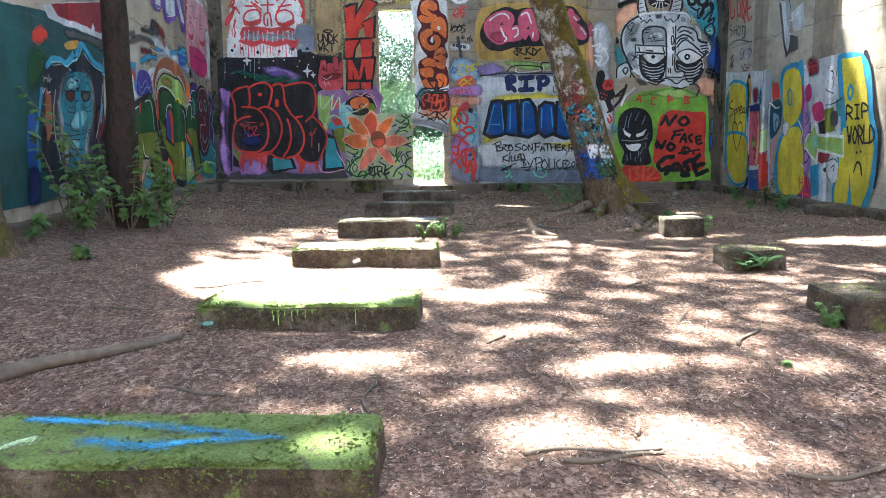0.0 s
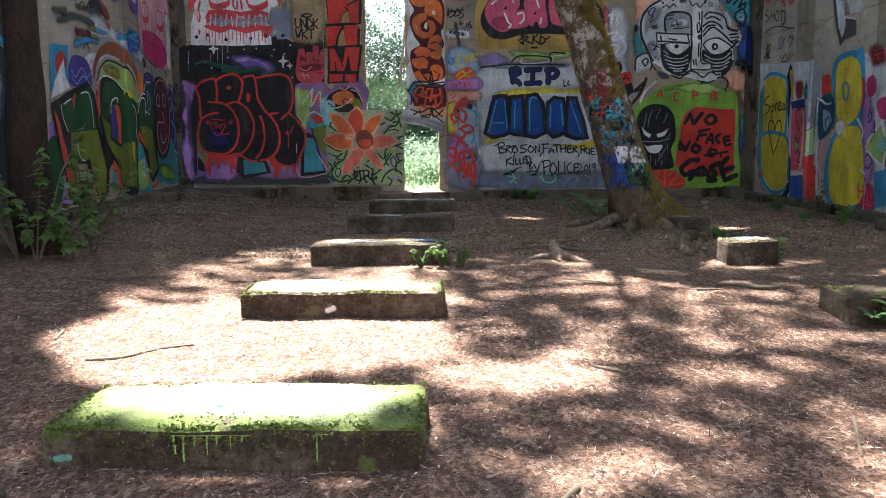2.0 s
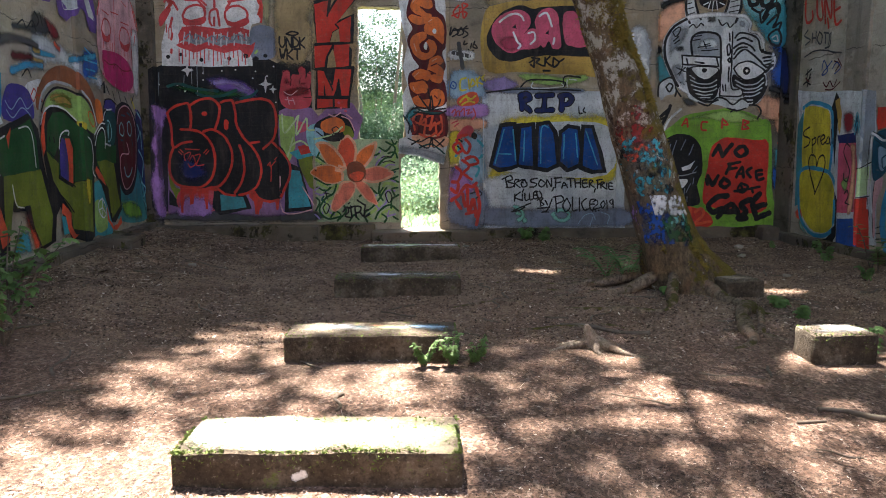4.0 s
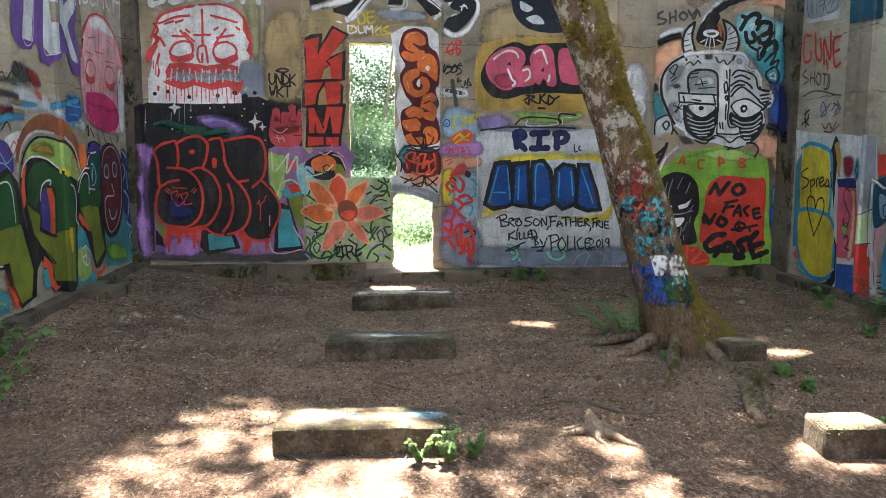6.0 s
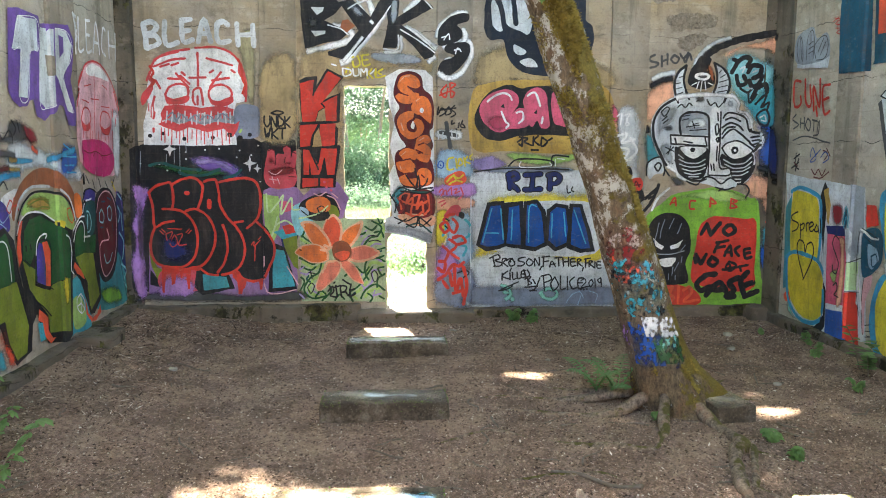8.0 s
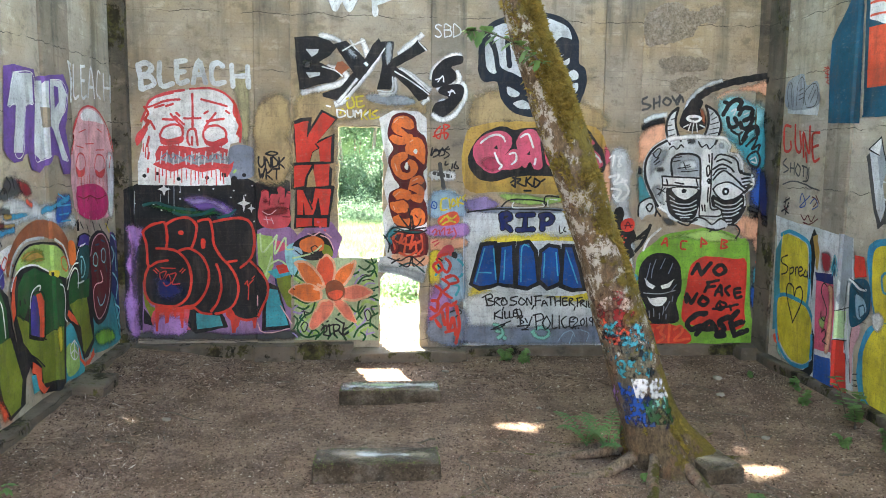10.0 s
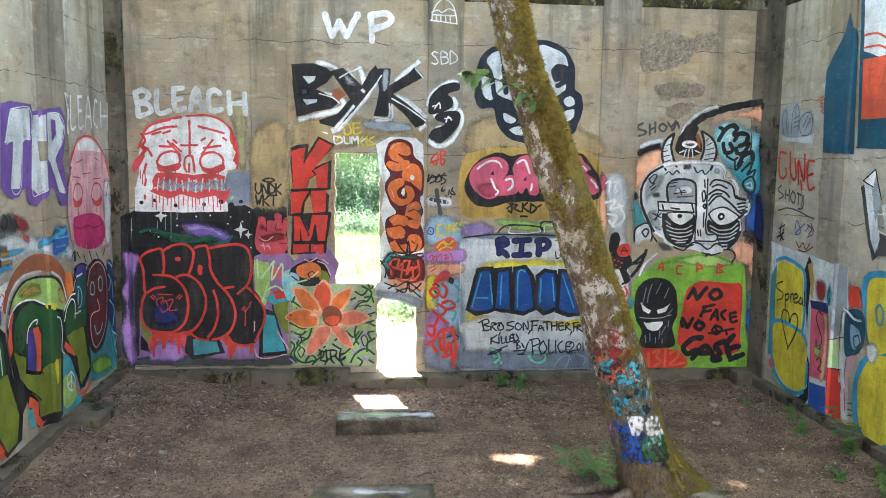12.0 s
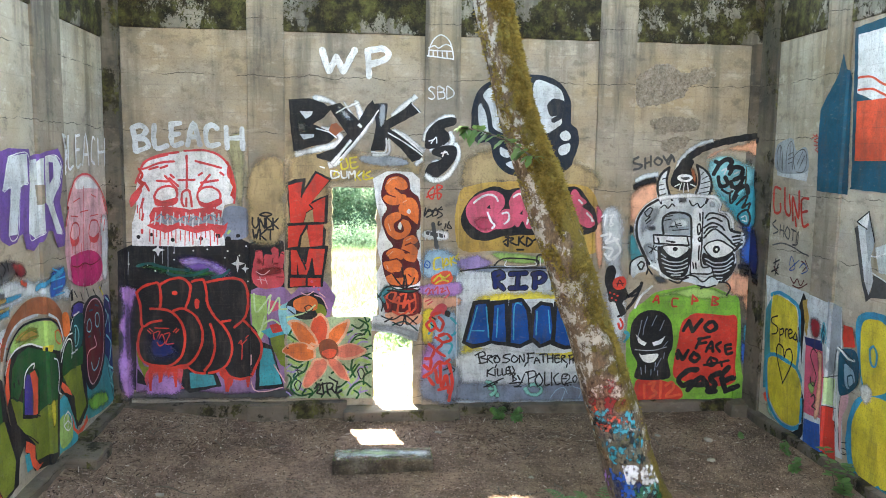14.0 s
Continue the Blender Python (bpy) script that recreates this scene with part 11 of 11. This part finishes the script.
# along the row and the walls
seedling(0.10, 6.44, 16, 0.17, 0.030, 301, "small leafy plant at the end of a footing")
seedling(-0.04, 6.46, 11, 0.13, 0.030, 302, "small leafy plant at the end of a footing")
seedling(0.24, 6.5, 12, 0.15, 0.032, 303, "small leafy plant at the end of a footing")
seedling(1.35, 11.5, 6, 0.20, 0.08, 304, "thin green sprigs at the foot of the wall")
seedling(1.55, 11.45, 4, 0.16, 0.08, 305, "thin green sprigs at the foot of the wall")
seedling(4.22, 9.42, 2, 0.50, 0.10, 306, "green nettle-like sprigs against the painted wall", lobes=False)
seedling(4.15, 9.2, 2, 0.34, 0.10, 307, "green nettle-like sprigs against the painted wall", lobes=False)
seedling(4.2, 10.25, 4, 0.13, 0.065, 308, "low green sprigs against the painted wall")
seedling(4.05, 9.85, 4, 0.14, 0.065, 309, "low green sprigs against the painted wall")
seedling(4.12, 8.7, 4, 0.20, 0.07, 310, "low green sprigs against the painted wall")
seedling(3.75, 8.75, 3, 0.13, 0.06, 311, "low green sprigs against the painted wall")
seedling(3.9, 8.35, 4, 0.18, 0.07, 312, "low green sprigs against the painted wall")
seedling(3.98, 10.8, 3, 0.08, 0.05, 313, "low green sprigs against the painted wall")
seedling(1.86, 8.15, 4, 0.12, 0.08, 314, "small green seedling at the foot of the tree")
seedling(2.5, 7.75, 5, 0.10, 0.07, 315, "small green seedling at the foot of the tree")
seedling(2.5, 7.45, 4, 0.08, 0.06, 316, "small green seedling beside a root")
seedling(1.15, 1.75, 3, 0.06, 0.04, 317, "single tiny seedling on the litter")
seedling(1.22, 2.75, 2, 0.045, 0.028, 318, "single tiny seedling on the litter")
seedling(2.36, 6.45, 3, 0.16, 0.05, 319, "pale sprig beside a small footing")
seedling(-2.2, 5.0, 3, 0.10, 0.09, 320, "single seedling near the side wall")
seedling(1.80, 3.32, 7, 0.13, 0.045, 321, "small leaves growing over the footing")
seedling(1.66, 3.25, 5, 0.10, 0.045, 322, "small leaves growing over the footing")
fern(1.70, 8.72, 7, 0.38, 401, "green fern at the foot of the leaning tree", upright=1.9)
fern(1.58, 8.88, 5, 0.32, 402, "green fern at the foot of the leaning tree", upright=1.6)
fern(2.06, 4.76, 11, 0.12, 403, "small fern growing against a footing", upright=1.6)
fern(1.96, 4.77, 9, 0.10, 404, "small fern growing against a footing", upright=1.6)


# ivy twig hanging across the leaning trunk
def twig_with_leaves():
    t = tagged(thing("leafy_twig", (0.72, 8.30, 3.18)), "thin leafy twig growing out of the trunk", "twig")
    rng = random.Random(9)
    pts = smooth_loop([(0.28, 0.05, -0.12), (0.1, -0.06, -0.02), (-0.12, -0.08, 0.06), (-0.28, -0.06, 0.08)], False, 4)
    bm = bmesh.new()
    tube(bm, pts, [0.006] * len(pts), 5)
    part("stem", bm, M_WOOD, t)
    for p in pts:
        for _ in range(4):
            bm = bmesh.new()
            a = rng.uniform(0, 6.28)
            leaf_blade(bm, p, Vector((math.cos(a), -0.3, math.sin(a) * 0.5)), rng.uniform(0.05, 0.10), 0.5, True)
            part("leaf", bm, M_LEAF, t)


twig_with_leaves()


# ---- logs, sticks and a root stump ----
def stick(x0, y0, x1, y1, r, label, lift=0.0, mat=None, name="fallen_stick", bend=0.05):
    a, b = Vector((x0, y0, ground_z(x0, y0) + r * 0.6 + lift)), Vector((x1, y1, ground_z(x1, y1) + r * 0.5))
    s = Vector((-(b - a).y, (b - a).x, 0)) * bend
    pts = smooth_loop([a, a.lerp(b, 0.3) + s, a.lerp(b, 0.7) - s * 0.4, b], False, 5)
    bm = bmesh.new()
    tube(bm, pts, list(np.linspace(r, r * 0.55, len(pts))), 8, 0.4)
    return tagged(link_mesh(name, bm, mat or M_WOOD, smooth=True), label, "stick", "sticks on the litter")


stick(-1.62, 2.70, -1.12, 3.30, 0.032, "grey fallen branch lying on the litter", mat=M_WOOD, name="fallen_branch")
stick(-2.3, 2.55, -1.60, 2.72, 0.036, "grey fallen branch lying on the litter", mat=M_WOOD, name="fallen_branch")
rng2 = random.Random(77)
for k in range(130):
    x, y = rng2.uniform(-2.6, 4.0), rng2.uniform(1.2, 11.4)
    a, ln = rng2.uniform(0, 6.28), rng2.uniform(0.12, 0.5)
    stick(x, y, x + math.cos(a) * ln, y + math.sin(a) * ln, rng2.uniform(0.004, 0.010), "thin dry twig lying on the litter", name="twig", bend=rng2.uniform(-0.15, 0.15))


stick(1.36, 7.12, 0.86, 7.36, 0.014, "pale bent branch lying near the tree roots", name="fallen_branch", bend=0.12)
stick(-0.05, 7.62, -0.28, 7.80, 0.010, "short pale twig lying before a footing", name="twig")
stick(1.9, 5.55, 1.6, 5.68, 0.018, "grey broken branch lying on the litter", name="fallen_branch", bend=0.1)
stick(1.15, 3.0, 1.35, 3.25, 0.012, "thin dry twig lying on the litter", name="twig")


def root_stump():
    t = tagged(thing("root_stump", (0.93, 6.83, ground_z(0.93, 6.83))), "small pale stump with bare roots in the litter", "stump")
    bm = bmesh.new()
    tube(bm, [(0, 0, -0.04), (0.0, 0, 0.02), (-0.015, 0, 0.06), (-0.03, 0, 0.11), (-0.035, 0, 0.135)], [0.12, 0.075, 0.042, 0.026, 0.012], 11, 0.9)
    part("stump", bm, M_STUMP, t, smooth=True)
    for a, ln in ((3.5, 0.42), (2.9, 0.25), (-0.9, 0.35), (-1.7, 0.2), (0.3, 0.22)):
        bm = bmesh.new()
        pts = smooth_loop([Vector((math.cos(a + 0.25 * j % 0.4) * ln * u, math.sin(a - 0.2 * j % 0.3) * ln * u, 0.045 * (1 - u) - 0.012)) for j, u in enumerate((0.0, 0.3, 0.6, 1.0))], False, 4)
        tube(bm, pts, list(np.linspace(0.032, 0.008, len(pts))), 7, 0.6)
        part("root", bm, M_STUMP, t, smooth=True)


root_stump()

# ---- loose litter ----
def litter(count, seed, x0, x1, y0, y1, lo, hi, name, label, slim=(0.10, 0.38), sparse=0.0):
    rng = np.random.default_rng(seed)
    x, y = rng.uniform(x0, x1, count), rng.uniform(y0, y1, count)
    thin = rng.random(count) > sparse * np.clip((y - 6.0) / 2.5, 0, 1)
    x, y = x[thin], y[thin]
    count = len(x)
    z = np.array([ground_z(a, b) for a, b in zip(x, y)]) + rng.uniform(0.002, 0.010, count)
    yaw, ln = rng.uniform(0, 6.283, count), rng.uniform(lo, hi, count) ** 1.0
    wd = ln * rng.uniform(*slim, count)
    dx, dy = np.cos(yaw), np.sin(yaw)
    tl, tw = rng.normal(0, 0.22, count), rng.normal(0, 0.35, count)
    c = np.stack([x, y, z], 1)
    d = np.stack([dx, dy, tl], 1) * ln[:, None] * 0.5
    s = np.stack([-dy, dx, tw], 1) * wd[:, None] * 0.5
    v = np.stack([c - d, c + s, c + d, c - s], 1).reshape(-1, 3)
    return tagged(mesh_of(name, v, np.arange(count * 4).reshape(-1, 4), M_CHIP), label, "litter", kind="stuff")


litter(110000, 1, -2.9, 4.4, 1.0, 11.7, 0.006, 0.020, "needle_litter", "dry needles bark flakes and leaf crumbs on the floor", sparse=0.12)
litter(80000, 2, -1.9, 2.4, 1.2, 5.2, 0.004, 0.014, "fine_litter", "fine dry flakes and needles on the floor")

litter(36000, 3, -2.9, 4.4, 1.0, 11.7, 0.02, 0.06, "straw_litter", "thin dry stalks and rootlets scattered over the floor", (0.03, 0.075), 0.15)



def soil_crumbs(count, seed):
    """Small clods and grains lying on the trodden soil."""
    rng = np.random.default_rng(seed)
    x, y = rng.uniform(-2.9, 4.35, count), rng.uniform(6.9, 11.65, count)
    z = np.array([ground_z(a, b) for a, b in zip(x, y)])
    r = rng.uniform(0.003, 0.011, (count, 1, 1))
    shape = np.array([(1, 0, 0), (0, 1, 0), (-1, 0, 0), (0, -1, 0), (0.1, 0.1, 0.8)], float) + rng.normal(0, 0.25, (count, 5, 3))
    v = (shape * r + np.stack([x, y, z], 1)[:, None, :]).reshape(-1, 3)
    tri = np.array([(0, 1, 4), (1, 2, 4), (2, 3, 4), (3, 0, 4)])
    f = (tri[None] + 5 * np.arange(count)[:, None, None]).reshape(-1, 3)
    tagged(mesh_of("soil_crumbs", v, f, M_CRUMB), "small dark clods and pale grains on trodden soil", "soil", kind="stuff")


soil_crumbs(46000, 6)
litter(2600, 9, -2.9, 4.3, 6.6, 11.6, 0.015, 0.045, "wood_chips", "pale wood chips and bark scraps trodden into the soil", (0.2, 0.5))
litter(4500, 4, -2.85, 4.3, 10.5, 11.65, 0.03, 0.11, "wall_debris", "pale broken twigs and chips along the wall foot", (0.05, 0.14))
litter(1600, 5, -2.9, -1.9, 8.2, 11.5, 0.03, 0.12, "corner_debris", "pale broken twigs gathered near the corner", (0.04, 0.12))

# pale scraps near the side wall
for k, (x, y, r) in enumerate(((3.35, 10.2, 0.035), (3.55, 10.7, 0.04), (3.05, 10.9, 0.03), (2.6, 10.8, 0.025), (0.62, 11.2, 0.03), (1.4, 9.9, 0.02), (3.2, 9.0, 0.03), (-2.0, 9.6, 0.03))):
    bm = bmesh.new()
    bmesh.ops.create_icosphere(bm, subdivisions=2, radius=r)
    for v in bm.verts:
        v.co = Vector((v.co.x * 1.3, v.co.y, v.co.z * 0.6)) + noise.noise_vector(v.co * 30 + Vector((k, 0, 0))) * r * 0.5
    ob = tagged(link_mesh("stone", bm, M_STONE, smooth=True), "pale stone lying on the dark litter", "stone", "stones on the litter")
    ob.location = (x, y, ground_z(x, y) + r * 0.3)


# moss and dead growth hanging on the ring beam
def beam_moss():
    rng = np.random.default_rng(21)
    n = 5200
    u, z = rng.uniform(XL, XR, n), rng.uniform(4.46, 4.96, n)
    keep = np.array([noise.noise((a * 2.1, b * 2.6, 3.0)) + 0.5 * noise.noise((a * 7, b * 7, 1.0)) + 0.6 * (b - 4.7) for a, b in zip(u, z)]) > 0.0
    for a, b in ((-1.52, -1.11), (0.47, 0.88), (2.50, 2.95)):
        keep &= (u < a) | (u > b)
    u, z = u[keep], z[keep]
    n = len(u)
    p0 = np.stack([u, np.full(n, WY - 0.02), z], 1)
    p1 = p0 + np.stack([rng.normal(0, 0.015, n), -rng.uniform(0.005, 0.035, n), rng.normal(-0.02, 0.02, n)], 1)
    sd = np.stack([rng.uniform(0.004, 0.014, n), np.zeros(n), rng.normal(0, 0.006, n)], 1)
    v = np.stack([p0 - sd, p0 + sd, p1], 1).reshape(-1, 3)
    tagged(mesh_of("beam_moss", v, np.arange(n * 3).reshape(-1, 3), M_BEAM_MOSS), "dark green moss hanging on the concrete beam", "moss", kind="stuff")


beam_moss()


# spalled concrete: coarse aggregate laid bare
def spall(outline, count, seed):
    rng = np.random.default_rng(seed)
    p = [Vector((x, z, 0)) for x, z in outline]
    loop = [(q.x, q.y) for q in smooth_loop(p, True, 6)]
    loop = ragged(loop, 0.022, 0.02, seed)
    bm = bmesh.new()
    face = bm.faces.new([bm.verts.new((x, -0.003, z)) for x, z in loop])
    bmesh.ops.triangulate(bm, faces=[face])
    part("spalled_patch", bm, M_SPALL, wall_north, "rough patch where the aggregate is laid bare")
    lx, lz = np.array([q[0] for q in loop]), np.array([q[1] for q in loop])
    x, z = rng.uniform(lx.min(), lx.max(), count * 2), rng.uniform(lz.min(), lz.max(), count * 2)
    inside = np.zeros(len(x), bool)
    for x1, z1, x2, z2 in zip(lx, lz, np.roll(lx, -1), np.roll(lz, -1)):
        inside ^= ((z1 > z) != (z2 > z)) & (x < (x2 - x1) * (z - z1) / (z2 - z1 + 1e-12) + x1)
    x, z = x[inside][:count], z[inside][:count]
    n = len(x)
    r = rng.uniform(0.004, 0.014, (n, 1, 1))
    shape = np.array([(1, 0, 0), (-1, 0, 0), (0, 0, 1), (0, 0, -1), (0.2, -0.7, 0.1)], float) + rng.normal(0, 0.22, (n, 5, 3))
    v = (shape * r + np.stack([x, np.full(n, -0.003), z], 1)[:, None, :]).reshape(-1, 3)
    tri = np.array([(0, 2, 4), (2, 1, 4), (1, 3, 4), (3, 0, 4)])
    f = (tri[None] + 5 * np.arange(n)[:, None, None]).reshape(-1, 3)
    tagged(mesh_of("aggregate", v, f, M_SPALL, wall_north), kind="stuff")


spall([(2.97, 4.04), (3.31, 4.21), (3.53, 4.1), (3.77, 4.18), (3.94, 4.13), (3.82, 3.99), (3.61, 3.95), (3.51, 3.81), (3.15, 3.71), (2.98, 3.74)], 1500, 1)
spall([(3.16, 3.54), (3.41, 3.59), (3.74, 3.56), (3.71, 3.44), (3.28, 3.40)], 420, 2)
spall([(3.30, 3.30), (3.49, 3.35), (3.64, 3.34), (3.57, 3.23), (3.36, 3.16)], 280, 3)
